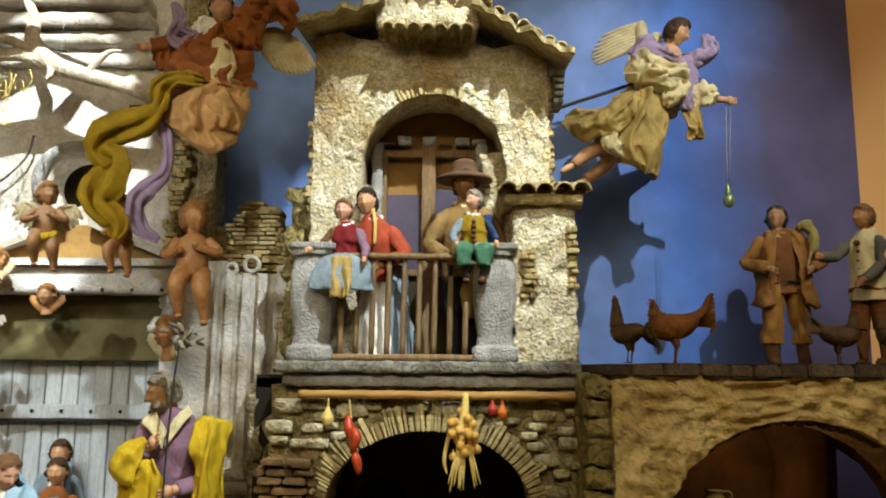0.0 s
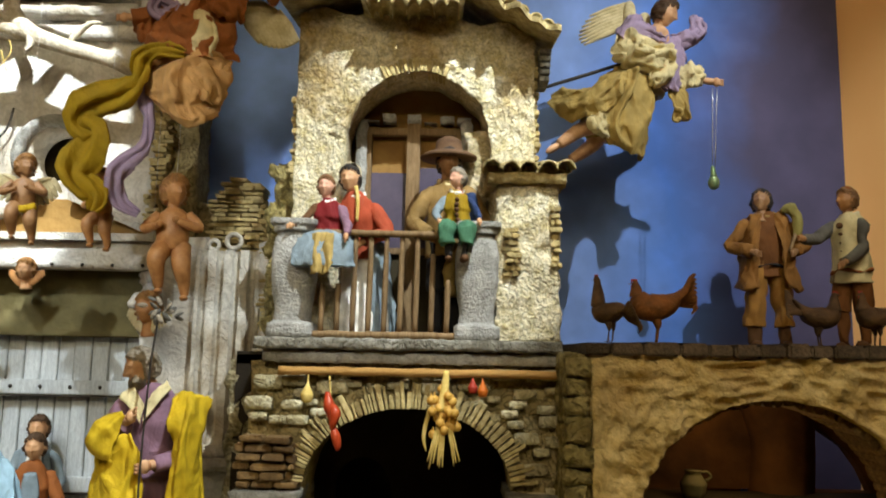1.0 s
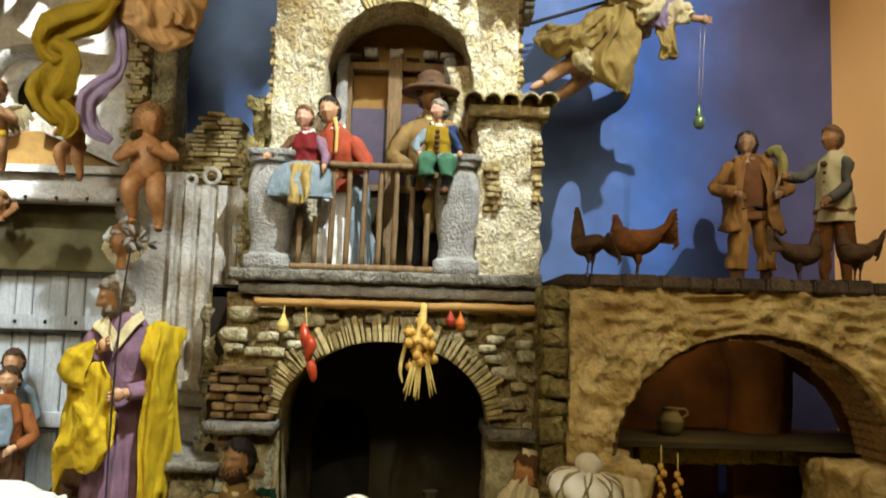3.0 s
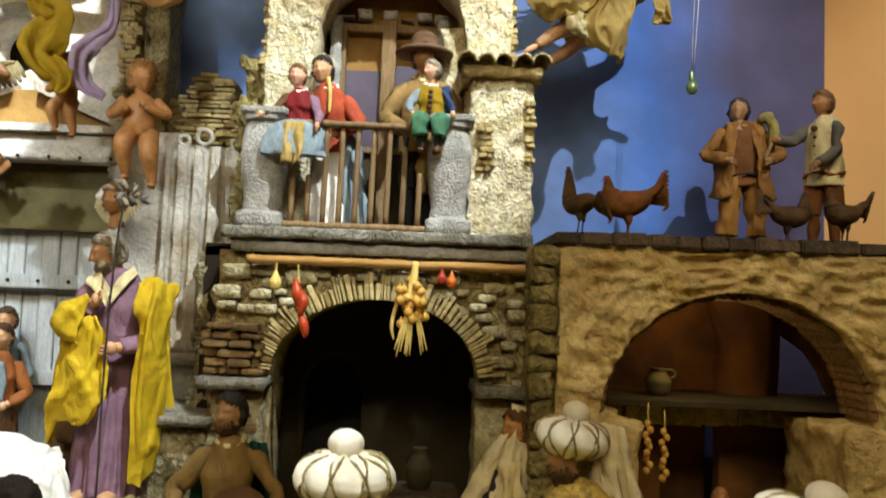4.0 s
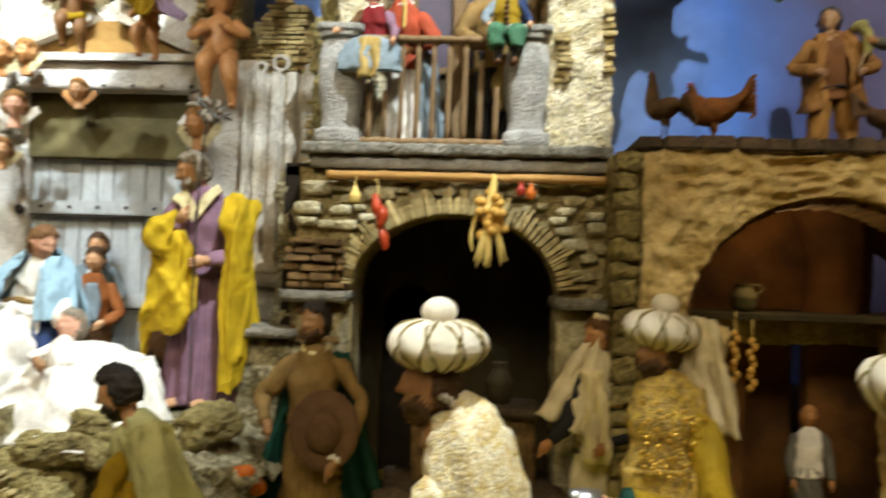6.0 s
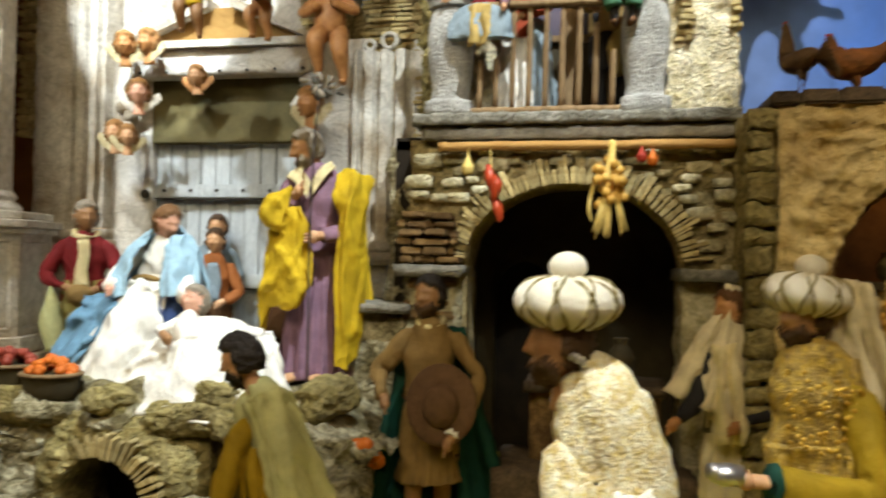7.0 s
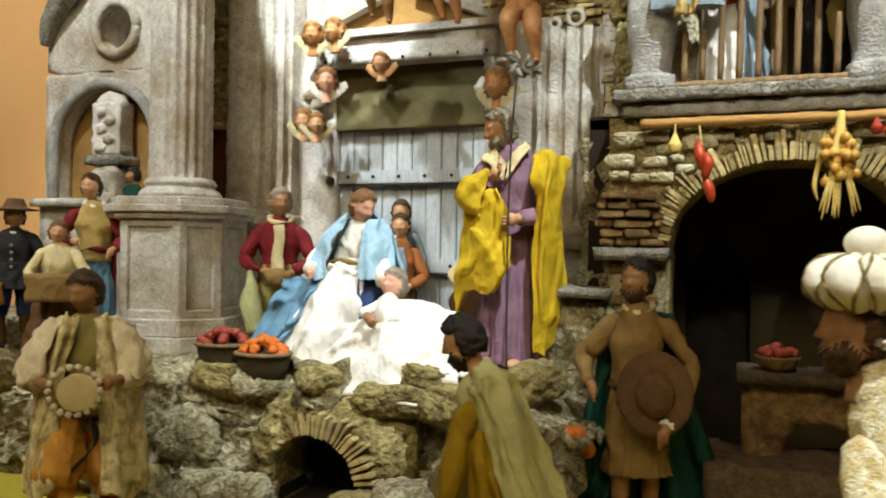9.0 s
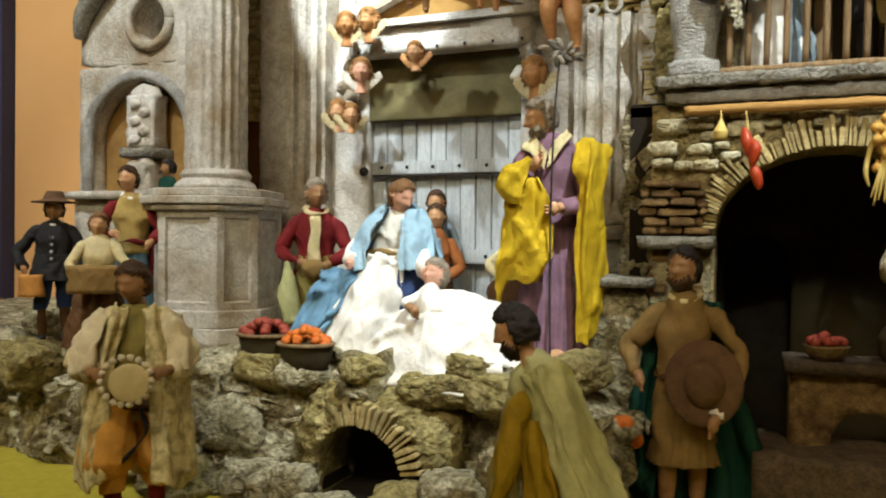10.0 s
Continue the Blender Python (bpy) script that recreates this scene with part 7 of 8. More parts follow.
f.tube([(0.0, 0, 0.42), (0.01, -0.01, 0.54), (0.0, -0.02, 0.64), (-0.01, -0.02, 0.695), (-0.02, -0.02, 0.72)], [(0.115, 0.09), (0.11, 0.085), (0.10, 0.08), (0.06, 0.055), (0.036, 0.036)], "sage", seg=28, n=18, fold=0.05, nf=6)
soft_drape(f, [[(-0.02, -0.09, 0.67), (0.04, -0.10, 0.69), (0.10, -0.02, 0.67)], [(0.02, -0.14, 0.50), (0.09, -0.15, 0.50), (0.15, -0.03, 0.50)], [(0.05, -0.18, 0.28), (0.14, -0.17, 0.27), (0.21, -0.04, 0.28)], [(0.07, -0.21, 0.02), (0.19, -0.18, 0.0), (0.30, -0.05, -0.02)]], "sage", 34, 44, 0.018, 2.2, 1.3, 3)
f.sheet(fold_sheet((-0.07, -0.09, 0.56), (0.02, -0.12, 0.52), (-0.10, -0.20, 0.06), (0.06, -0.20, 0.02), 0.014, 5), "mustard", 22, 18)
f.sheet(fold_sheet((-0.10, -0.05, 0.60), (-0.04, -0.10, 0.60), (-0.24, -0.12, 0.24), (-0.12, -0.18, 0.16), 0.014, 4), "olive", 18, 14)
f.head((-0.04, -0.03, 0.80), "skin", "blackhair", turn=-86, nod=8, s=1.14, beard="blackhair")
f.arm((-0.05, -0.08, 0.62), (-0.10, -0.18, 0.44), (-0.16, -0.21, 0.30), "mustard", "dkskin")
f.done("bowing_man_figurine", "dark haired statuette in pale green robe bowing", "statuette")
bm = bmesh.new()
for k in range(6):
    ell(bm, (-0.272 + 0.008 * (k % 3), 0.98 + 0.006 * k, 1.035 - 0.012 * (k // 2)), (0.012, 0.010, 0.011), 0)
tagged(fin(bm, "orange_heap", M["orangefruit"]), "small heap of orange fruit on the rocks", "fruit", kind="stuff")
f = Fig(0.190, 1.10, 0.90, 0.335)
f.robe("gauze", 0.56, 0.14, 0.10, 0.85, 0.09, 7)
f.torso("grey", 0.50, 0.80, 0.12)
f.head((-0.01, -0.02, 0.93), "terracotta", "brown", turn=-60, s=1.1)
f.sheet(fold_sheet((-0.03, -0.04, 1.04), (0.10, 0.0, 1.0), (-0.10, -0.15, 0.56), (0.20, -0.05, 0.50), 0.020, 5), "gauze", 30, 22)
f.sheet(fold_sheet((0.0, -0.03, 1.02), (0.05, -0.02, 1.02), (-0.26, -0.10, 0.62), (-0.06, -0.15, 0.55), 0.014, 4), "gauze", 24, 20)
f.sheet(fold_sheet((-0.08, -0.10, 0.80), (0.0, -0.12, 0.82), (-0.06, -0.16, 0.45), (0.02, -0.16, 0.45), 0.02, 3), "cream", 14, 14)
f.arm((-0.10, -0.03, 0.78), (-0.16, -0.10, 0.58), (-0.22, -0.16, 0.52), "black", "terracotta")
f.arm((0.11, 0, 0.78), (0.15, -0.08, 0.58), (0.0, -0.17, 0.52), "black", "terracotta")
f.done("veiled_figurine", "statuette with pale gauze veil at the arch pier", "statuette")
f = Fig(0.535, 1.26, 0.90, 0.205)
f.robe("grey", 0.55, 0.14, 0.10)
f.torso("white", 0.50, 0.80, 0.125)
f.head((0, -0.01, 0.92), "terracotta", "terracotta", s=1.1)
f.arm((-0.12, 0, 0.79), (-0.17, -0.04, 0.56), (-0.14, -0.10, 0.45), "grey", "terracotta")
f.arm((0.12, 0, 0.79), (0.17, -0.04, 0.56), (0.14, -0.10, 0.45), "grey", "terracotta")
f.done("innkeeper_figurine", "small statuette in white vest inside the arch", "statuette")
# the far side, by the column
f = Fig(-1.207, 1.0, 1.083, 0.235, 38)
f.legs("navy", "black", gap=0.07, knee=0.24, calf="brown")
f.torso("black", 0.44, 0.80, 0.14)
f.collar(0.835, "white")
f.belt(0.50, 0.135, "red")
f.robe("black", 0.60, 0.17, 0.12, 0.8, 0.05, 6, z0=0.42)
f.head((0, -0.01, 0.915), "dkskin", "blackhair", s=1.2)
f.tube([(0, 0, 0.965), (0, 0, 0.975), (0, 0, 0.99), (0, 0, 1.05)], [(0.15, 0.13), (0.155, 0.135), (0.08, 0.08), (0.05, 0.05)], "felthat", seg=24, n=14)
f.arm((-0.13, 0, 0.79), (-0.25, -0.02, 0.60), (-0.17, -0.12, 0.50), "black", "dkskin", r=(0.06, 0.055, 0.042))
f.arm((0.13, 0, 0.79), (0.22, -0.02, 0.60), (0.19, -0.10, 0.44), "black", "dkskin", r=(0.06, 0.055, 0.042))
f.tube([(-0.12, -0.14, 0.46), (-0.12, -0.14, 0.31)], [(0.085, 0.05), (0.09, 0.05)], "orangecloth", seg=16)
for k in range(4):
    f.ell((0.0, -0.10, 0.72 - 0.05 * k), 0.012, "silver", u=8, v=6)
f.done("hatted_man_figurine", "statuette in dark coat and hat with an orange satchel", "statuette")
f = Fig(-1.095, 0.985, 1.08, 0.215, 40)
f.robe("brown", 0.55, 0.24, 0.14, 0.8, 0.09, 7)
f.torso("cream", 0.48, 0.78, 0.13)
f.head((0, -0.01, 0.895), "skin", "auburn", tilt=8, s=1.25)
f.arm((-0.12, 0, 0.77), (-0.20, -0.06, 0.60), (-0.10, -0.17, 0.52), "cream")
f.arm((0.12, 0, 0.77), (0.21, -0.06, 0.60), (0.14, -0.17, 0.52), "cream")
f.tube([(0.0, -0.20, 0.60), (0.0, -0.21, 0.40)], [(0.20, 0.08), (0.18, 0.07)], "tan", seg=20)
f.done("seated_woman_figurine", "seated statuette in cream blouse with a tan basket", "statuette")
f = Fig(-1.142, 1.105, 1.083, 0.295, 36)
f.robe("blue", 0.58, 0.13, 0.09, 0.8, 0.09, 7)
f.torso("goldcloth", 0.52, 0.80, 0.115)
f.belt(0.55, 0.10, "maroon")
f.collar(0.835, "white")
f.head((-0.02, -0.01, 0.92), "skin", "hair", turn=-20, s=1.1)
f.arm((-0.11, 0, 0.79), (-0.20, -0.04, 0.62), (-0.08, -0.14, 0.60), "red")
f.arm((0.11, 0, 0.79), (0.19, -0.04, 0.62), (0.12, -0.13, 0.55), "red")
f.sheet(fold_sheet((0.10, 0.02, 0.74), (0.20, 0.05, 0.72), (0.11, -0.02, 0.04), (0.24, 0.05, 0.04), 0.02, 3), "maroon", 16, 16)
f.done("red_sleeved_woman_figurine", "statuette in red sleeves and blue skirt by the column", "statuette")
f = Fig(-1.145, 1.20, 1.20, 0.20)
f.robe("dkgreen", 0.6, 0.16, 0.12)
f.torso("dkgreen", 0.54, 0.80, 0.13)
f.head((0, 0, 0.92), "dkskin", "blackhair", turn=-40, s=1.1)
f.done("dark_child_figurine", "dim statuette in dark green by the niche", "statuette")
f = Fig(-0.800, 0.755, 0.90, 0.33, 36)
f.legs("saffron", "red", gap=0.07, top=0.50, knee=0.20, calf="red")
for q in (-1, 1):
    f.tube([(q * 0.055, 0, 0.50), (q * 0.072, -0.01 + 0.03 * q, 0.40), (q * 0.080, -0.015 + 0.03 * q, 0.30), (q * 0.07, -0.01 + 0.03 * q, 0.235)], [(0.062, 0.075), (0.088, 0.105), (0.096, 0.115), (0.050, 0.06)], "saffron", seg=36, n=22, fold=[0.05, 0.09, 0.14, 0.12], nf=7, ph=q)
f.tube([(0.03, -0.11, 0.48), (0.05, -0.14, 0.40), (-0.03, -0.13, 0.30)], [0.008, 0.008, 0.006], "black", seg=8, n=12)
f.torso("olive", 0.46, 0.79, 0.105)
f.belt(0.48, 0.105, "brown", r=0.02)
f.head((-0.01, -0.015, 0.905), "dkskin", "hair", turn=-28, nod=12, s=1.08)
# open coat, falling in two fronts
for q in (-1, 1):
    soft_drape(f, [[(q * 0.02, -0.06, 0.82), (q * 0.07, -0.05, 0.84), (q * 0.12, 0.02, 0.80)], [(q * 0.05, -0.11, 0.66), (q * 0.11, -0.10, 0.64), (q * 0.16, 0.02, 0.64)], [(q * 0.07, -0.13, 0.44), (q * 0.13, -0.11, 0.42), (q * 0.185, 0.02, 0.44)], [(q * 0.09, -0.14, 0.24), (q * 0.14, -0.12, 0.20), (q * 0.20, 0.02, 0.22)]], "speckled", 28, 40, 0.020, 2.0, 1.2, 3 + q)
    f.arm((q * 0.11, 0, 0.78), (q * 0.19, -0.06, 0.62), (q * 0.10, -0.19, 0.615), "gauze", "dkskin", r=(0.056, 0.052, 0.04), long=0.62)
    soft_drape(f, [[(q * 0.07, -0.03, 0.83), (q * 0.11, -0.04, 0.82), (q * 0.15, 0.0, 0.79)], [(q * 0.11, -0.10, 0.72), (q * 0.17, -0.09, 0.71), (q * 0.20, 0.0, 0.71)], [(q * 0.13, -0.13, 0.63), (q * 0.19, -0.12, 0.61), (q * 0.22, -0.02, 0.64)]], "gauze", 20, 22, 0.014, 2.0, 1.3, 6 + q)
f.sheet(fold_sheet((-0.12, 0.07, 0.80), (0.12, 0.07, 0.80), (-0.19, 0.10, 0.20), (0.19, 0.10, 0.20), 0.02, 6), "gauze", 30, 20)
f.tube([(0.0, -0.205, 0.60), (0.0, -0.25, 0.60)], [0.086, 0.088], "drum", seg=36, fold=0.02, nf=12)
f.ell((0.012, -0.252, 0.595), (0.064, 0.006, 0.064), "drumskin", u=28)
for k in range(18):
    a = 2 * math.pi * k / 18
    f.ell((0.078 * math.cos(a), -0.245, 0.60 + 0.078 * math.sin(a)), (0.012, 0.010, 0.012), "drum", u=8, v=6, bump=0.4, f=160)
f.done("tambourine_player_figurine", "statuette in cream coat and orange breeches with a tambourine", "statuette", wrinkle=0.03)

# angels and cherubs
f = Fig(-0.365, 1.17, 1.80, 0.31)
f.torso("rust", 0.36, 0.72, 0.115)
f.head((0.015, -0.04, 0.800), "skin", "blackhair", turn=24, nod=20, s=1.15)
drape(f, [[(-0.09, -0.05, 0.75), (-0.03, -0.09, 0.735), (0.02, -0.09, 0.70)], [(-0.12, -0.07, 0.69), (-0.05, -0.13, 0.67), (0.03, -0.12, 0.65)], [(-0.07, -0.10, 0.60), (-0.02, -0.14, 0.58), (0.03, -0.12, 0.57)]], "white", 24, 22, 0.012, 2.4, 1.4, 1)
# tunic in broad overlapping swathes
drape(f, [[(-0.20, -0.04, 0.66), (-0.08, -0.10, 0.62), (0.05, -0.12, 0.66), (0.15, -0.05, 0.73)], [(-0.25, -0.05, 0.56), (-0.10, -0.15, 0.55), (0.05, -0.16, 0.56), (0.20, -0.07, 0.60)], [(-0.26, -0.05, 0.45), (-0.10, -0.18, 0.44), (0.06, -0.18, 0.43), (0.21, -0.08, 0.46)], [(-0.24, -0.05, 0.38), (-0.08, -0.17, 0.36), (0.08, -0.17, 0.34), (0.22, -0.07, 0.36)]], "rust", 44, 36, 0.026, 2.2, 2.0, 3)
drape(f, [[(0.08, -0.08, 0.72), (0.17, -0.06, 0.76), (0.26, 0.0, 0.79)], [(0.06, -0.13, 0.66), (0.17, -0.14, 0.66), (0.24, -0.06, 0.66)], [(0.12, -0.14, 0.57), (0.20, -0.12, 0.55), (0.23, -0.05, 0.57)]], "rust", 28, 24, 0.020, 2.2, 1.3, 5)
# the great swathe blown out over the far shoulder
drape(f, [[(0.09, -0.02, 0.82), (0.20, -0.03, 0.88), (0.31, 0.0, 0.93), (0.38, 0.02, 0.86)], [(0.08, -0.09, 0.78), (0.19, -0.11, 0.82), (0.30, -0.08, 0.86), (0.41, -0.02, 0.79)], [(0.10, -0.09, 0.73), (0.20, -0.11, 0.75), (0.30, -0.07, 0.79), (0.40, -0.02, 0.74)], [(0.13, -0.03, 0.68), (0.21, -0.04, 0.69), (0.29, -0.01, 0.74), (0.375, 0.02, 0.70)]], "rust", 40, 28, 0.026, 2.0, 1.8, 8)
f.arm((-0.12, -0.02, 0.68), (-0.22, -0.07, 0.60), (-0.33, -0.12, 0.565), "rust", r=(0.055, 0.056, 0.045))
drape(f, [[(-0.18, -0.06, 0.64), (-0.24, -0.08, 0.66), (-0.28, -0.05, 0.62)], [(-0.20, -0.08, 0.55), (-0.26, -0.10, 0.55), (-0.31, -0.06, 0.54)], [(-0.22, -0.05, 0.47), (-0.27, -0.07, 0.46), (-0.30, -0.04, 0.48)]], "rust", 16, 18, 0.016, 2, 1.3, 9)
drape(f, [[(0.03, -0.16, 0.57), (0.06, -0.18, 0.58), (0.09, -0.16, 0.57)], [(0.02, -0.18, 0.47), (0.09, -0.21, 0.47), (0.145, -0.17, 0.46)], [(0.0, -0.17, 0.39), (0.07, -0.19, 0.385), (0.135, -0.16, 0.40)], [(0.09, -0.16, 0.37), (0.10, -0.17, 0.36), (0.112, -0.16, 0.355)]], "cream", 18, 22, 0.010, 1.6, 1.2, 10)
ribbon(f, [(-0.08, -0.10, 0.62), (-0.16, -0.12, 0.66), (-0.17, -0.12, 0.74), (-0.215, -0.10, 0.80), (-0.17, -0.12, 0.70), (-0.20, -0.12, 0.62), (-0.14, -0.12, 0.58), (-0.07, -0.13, 0.64)], [0.02, 0.03, 0.03, 0.012, 0.035, 0.03, 0.035, 0.02], [20, 50, -10, 0, 60, 20, 0, 30], "lilac", 60, 0.010, 2)
# peach skirt, flying to a ragged hem
drape(f, [[(-0.18, -0.04, 0.38), (-0.04, -0.15, 0.37), (0.09, -0.15, 0.37), (0.19, -0.04, 0.37)], [(-0.25, -0.05, 0.26), (-0.08, -0.20, 0.28), (0.07, -0.19, 0.27), (0.18, -0.05, 0.29)], [(-0.20, -0.06, 0.17), (-0.08, -0.21, 0.13), (0.04, -0.20, 0.11), (0.14, -0.05, 0.17)], [(-0.12, -0.08, 0.09), (-0.03, -0.18, 0.01), (0.07, -0.18, -0.01), (0.15, -0.06, 0.07)]], "peach", 50, 44, 0.026, 1.8, 1.7, 12)
f.tube([(0.0, 0, 0.42), (-0.03, 0.0, 0.25), (0.05, 0.0, 0.08)], [(0.13, 0.08), (0.15, 0.09), (0.06, 0.04)], "peach", seg=40, n=16, fold=[0.04, 0.09, 0.13], nf=6)
drape(f, [[(-0.04, -0.16, 0.34), (0.08, -0.17, 0.35), (0.19, -0.08, 0.33)], [(0.02, -0.20, 0.24), (0.11, -0.18, 0.24), (0.20, -0.09, 0.25)], [(0.08, -0.17, 0.13), (0.13, -0.15, 0.11), (0.16, -0.10, 0.13)]], "peach", 24, 20, 0.020, 2, 1.4, 14)
# mustard scarf swinging down, and a thin lilac one
ribbon(f, [(0.0, -0.20, 0.35), (-0.12, -0.20, 0.36), (-0.22, -0.16, 0.33), (-0.25, -0.14, 0.24), (-0.33, -0.12, 0.17), (-0.49, -0.12, 0.10), (-0.54, -0.11, 0.02), (-0.46, -0.11, -0.04), (-0.50, -0.10, -0.14), (-0.53, -0.10, -0.24), (-0.43, -0.09, -0.34), (-0.44, -0.09, -0.42)],
       [0.02, 0.04, 0.05, 0.055, 0.075, 0.085, 0.06, 0.085, 0.10, 0.08, 0.06, 0.03], [20, -35, 30, -20, 25, 65, 20, -35, -10, 40, 0, -10], "mustard", 110, 0.026, 2)
ribbon(f, [(-0.24, -0.03, 0.30), (-0.25, -0.05, 0.20), (-0.22, -0.05, 0.08), (-0.22, -0.05, -0.07), (-0.31, -0.05, -0.16), (-0.36, -0.05, -0.24), (-0.33, -0.04, -0.36), (-0.24, -0.04, -0.42)],
       [0.04, 0.03, 0.025, 0.022, 0.045, 0.055, 0.04, 0.02], [0, 50, -20, 60, 0, 50, 20, 10], "lilac", 60, 0.014, 2)


def wing(F, root, tip, drop, key, n=9, w=0.035):
    root, tip, drop = V(root), V(tip), V(drop)
    F.tube([root, root.lerp(tip, 0.5) + V((0, 0, 0.03)), tip], [0.04, 0.035, 0.02], key, seg=10, n=12)
    for k in range(n):
        u = k / (n - 1)
        p = root.lerp(tip, u)
        q = p + drop * (0.75 + 0.25 * math.sin(2.4 * u + 0.6)) + (tip - root) * 0.20 * u
        F.tube([p, p.lerp(q, 0.5) + V((0, -0.01, 0)), q], [(w * 0.9, 0.012), (w, 0.012), (w * 0.35, 0.006)], key, seg=10, n=10)


wing(f, (0.19, 0.08, 0.70), (0.36, 0.10, 0.70), (0.11, 0.02, -0.19), "feather", 10, 0.034)
f.done("angel_figurine", "hanging angel statuette in rust and peach robes with scarf", "statuette", "angels", 0.025)

f = Fig(0.395, 1.36, 1.80, 0.33)
f.torso("cream", 0.46, 0.78, 0.105, (0.05, 0))
f.head((0.115, -0.01, 0.905), "skin", "hair", turn=70, nod=22, s=1.12, hairy=1.2)
f.tube([(0.03, -0.03, 0.80), (0.06, -0.06, 0.76), (0.08, -0.06, 0.69)], [(0.05, 0.03), (0.06, 0.035), (0.04, 0.02)], "skin", seg=18)
# lilac shawl over the shoulders, its end blown forward
drape(f, [[(-0.16, 0.0, 0.80), (-0.08, -0.02, 0.885), (0.0, 0.0, 0.86)], [(-0.17, -0.08, 0.74), (-0.07, -0.11, 0.80), (0.03, -0.09, 0.76)], [(-0.10, -0.10, 0.69), (0.0, -0.13, 0.71), (0.09, -0.11, 0.70)]], "lilac", 28, 22, 0.018, 2.2, 1.5, 1)
drape(f, [[(0.10, -0.06, 0.75), (0.15, -0.04, 0.74), (0.18, -0.02, 0.71)], [(0.07, -0.12, 0.63), (0.14, -0.12, 0.61), (0.19, -0.08, 0.62)], [(0.03, -0.15, 0.49), (0.10, -0.15, 0.47), (0.16, -0.12, 0.48)], [(0.07, -0.13, 0.42), (0.11, -0.13, 0.41), (0.14, -0.12, 0.42)]], "lilac", 24, 28, 0.016, 2.2, 1.3, 2)
drape(f, [[(0.12, -0.03, 0.77), (0.20, -0.03, 0.79), (0.25, -0.02, 0.81), (0.255, -0.02, 0.895)], [(0.15, -0.07, 0.72), (0.22, -0.08, 0.745), (0.28, -0.06, 0.78), (0.29, -0.03, 0.88)], [(0.16, -0.03, 0.67), (0.24, -0.03, 0.71), (0.32, -0.02, 0.77), (0.33, -0.02, 0.83)]], "lilac", 30, 18, 0.014, 1.8, 1.6, 3)
# cream wrap thrown across the body
drape(f, [[(-0.17, -0.02, 0.78), (-0.10, -0.10, 0.76), (-0.05, -0.12, 0.72), (0.06, -0.12, 0.66)], [(-0.20, -0.05, 0.70), (-0.12, -0.16, 0.67), (-0.03, -0.19, 0.64), (0.09, -0.17, 0.62)], [(-0.19, -0.06, 0.63), (-0.12, -0.17, 0.59), (-0.02, -0.20, 0.57), (0.11, -0.18, 0.57)], [(-0.13, -0.06, 0.57), (-0.07, -0.14, 0.54), (0.02, -0.16, 0.51), (0.10, -0.15, 0.52)]], "cream", 44, 34, 0.028, 1.8, 2.2, 4)
drape(f, [[(0.02, -0.14, 0.58), (0.07, -0.16, 0.58), (0.12, -0.14, 0.59)], [(-0.02, -0.17, 0.50), (0.03, -0.19, 0.48), (0.10, -0.17, 0.50)], [(-0.03, -0.15, 0.44), (0.02, -0.17, 0.42), (0.06, -0.15, 0.44)]], "cream", 20, 18, 0.016, 2, 1.4, 5)
drape(f, [[(0.10, -0.10, 0.46), (0.14, -0.11, 0.47), (0.18, -0.10, 0.46)], [(0.10, -0.12, 0.38), (0.15, -0.13, 0.37), (0.20, -0.11, 0.36)], [(0.11, -0.11, 0.30), (0.16, -0.12, 0.29), (0.22, -0.10, 0.27)], [(0.12, -0.10, 0.24), (0.14, -0.11, 0.26), (0.17, -0.10, 0.27)]], "goldcloth", 22, 24, 0.016, 2.2, 1.5, 6)
# sleeve and hand
drape(f, [[(0.16, -0.06, 0.57), (0.21, -0.10, 0.575), (0.26, -0.09, 0.555)], [(0.15, -0.12, 0.51), (0.21, -0.16, 0.51), (0.275, -0.13, 0.515)], [(0.17, -0.12, 0.44), (0.22, -0.14, 0.43), (0.28, -0.12, 0.48)]], "cream", 24, 20, 0.018, 2, 1.4, 7)
f.arm((0.13, -0.02, 0.70), (0.20, -0.10, 0.50), (0.335, -0.12, 0.475), "cream", r=(0.05, 0.05, 0.035), long=0.6)
f.arm((-0.08, -0.02, 0.74), (-0.06, -0.12, 0.56), (0.02, -0.17, 0.53), "cream", r=(0.055, 0.05, 0.04))
# skirt: a pale lobe blown back and a golden panel below
f.tube([(0.02, 0.02, 0.56), (-0.10, 0.03, 0.42), (-0.20, 0.03, 0.30), (-0.22, 0.03, 0.18)], [(0.11, 0.08), (0.16, 0.10), (0.17, 0.10), (0.10, 0.06)], "goldcloth", seg=48, n=22, fold=[0.04, 0.08, 0.10, 0.12], nf=6)
drape(f, [[(-0.09, -0.02, 0.60), (-0.16, -0.02, 0.58), (-0.28, -0.02, 0.50), (-0.40, -0.02, 0.44), (-0.53, 0.0, 0.42)], [(-0.06, -0.12, 0.54), (-0.16, -0.13, 0.50), (-0.28, -0.14, 0.43), (-0.40, -0.13, 0.38), (-0.54, -0.05, 0.37)], [(-0.08, -0.15, 0.46), (-0.18, -0.17, 0.40), (-0.29, -0.17, 0.34), (-0.40, -0.16, 0.31), (-0.50, -0.06, 0.31)], [(-0.15, -0.12, 0.36), (-0.22, -0.14, 0.30), (-0.30, -0.15, 0.26), (-0.38, -0.13, 0.25), (-0.43, -0.06, 0.26)]], "goldcloth", 54, 34, 0.030, 2.4, 1.7, 8)
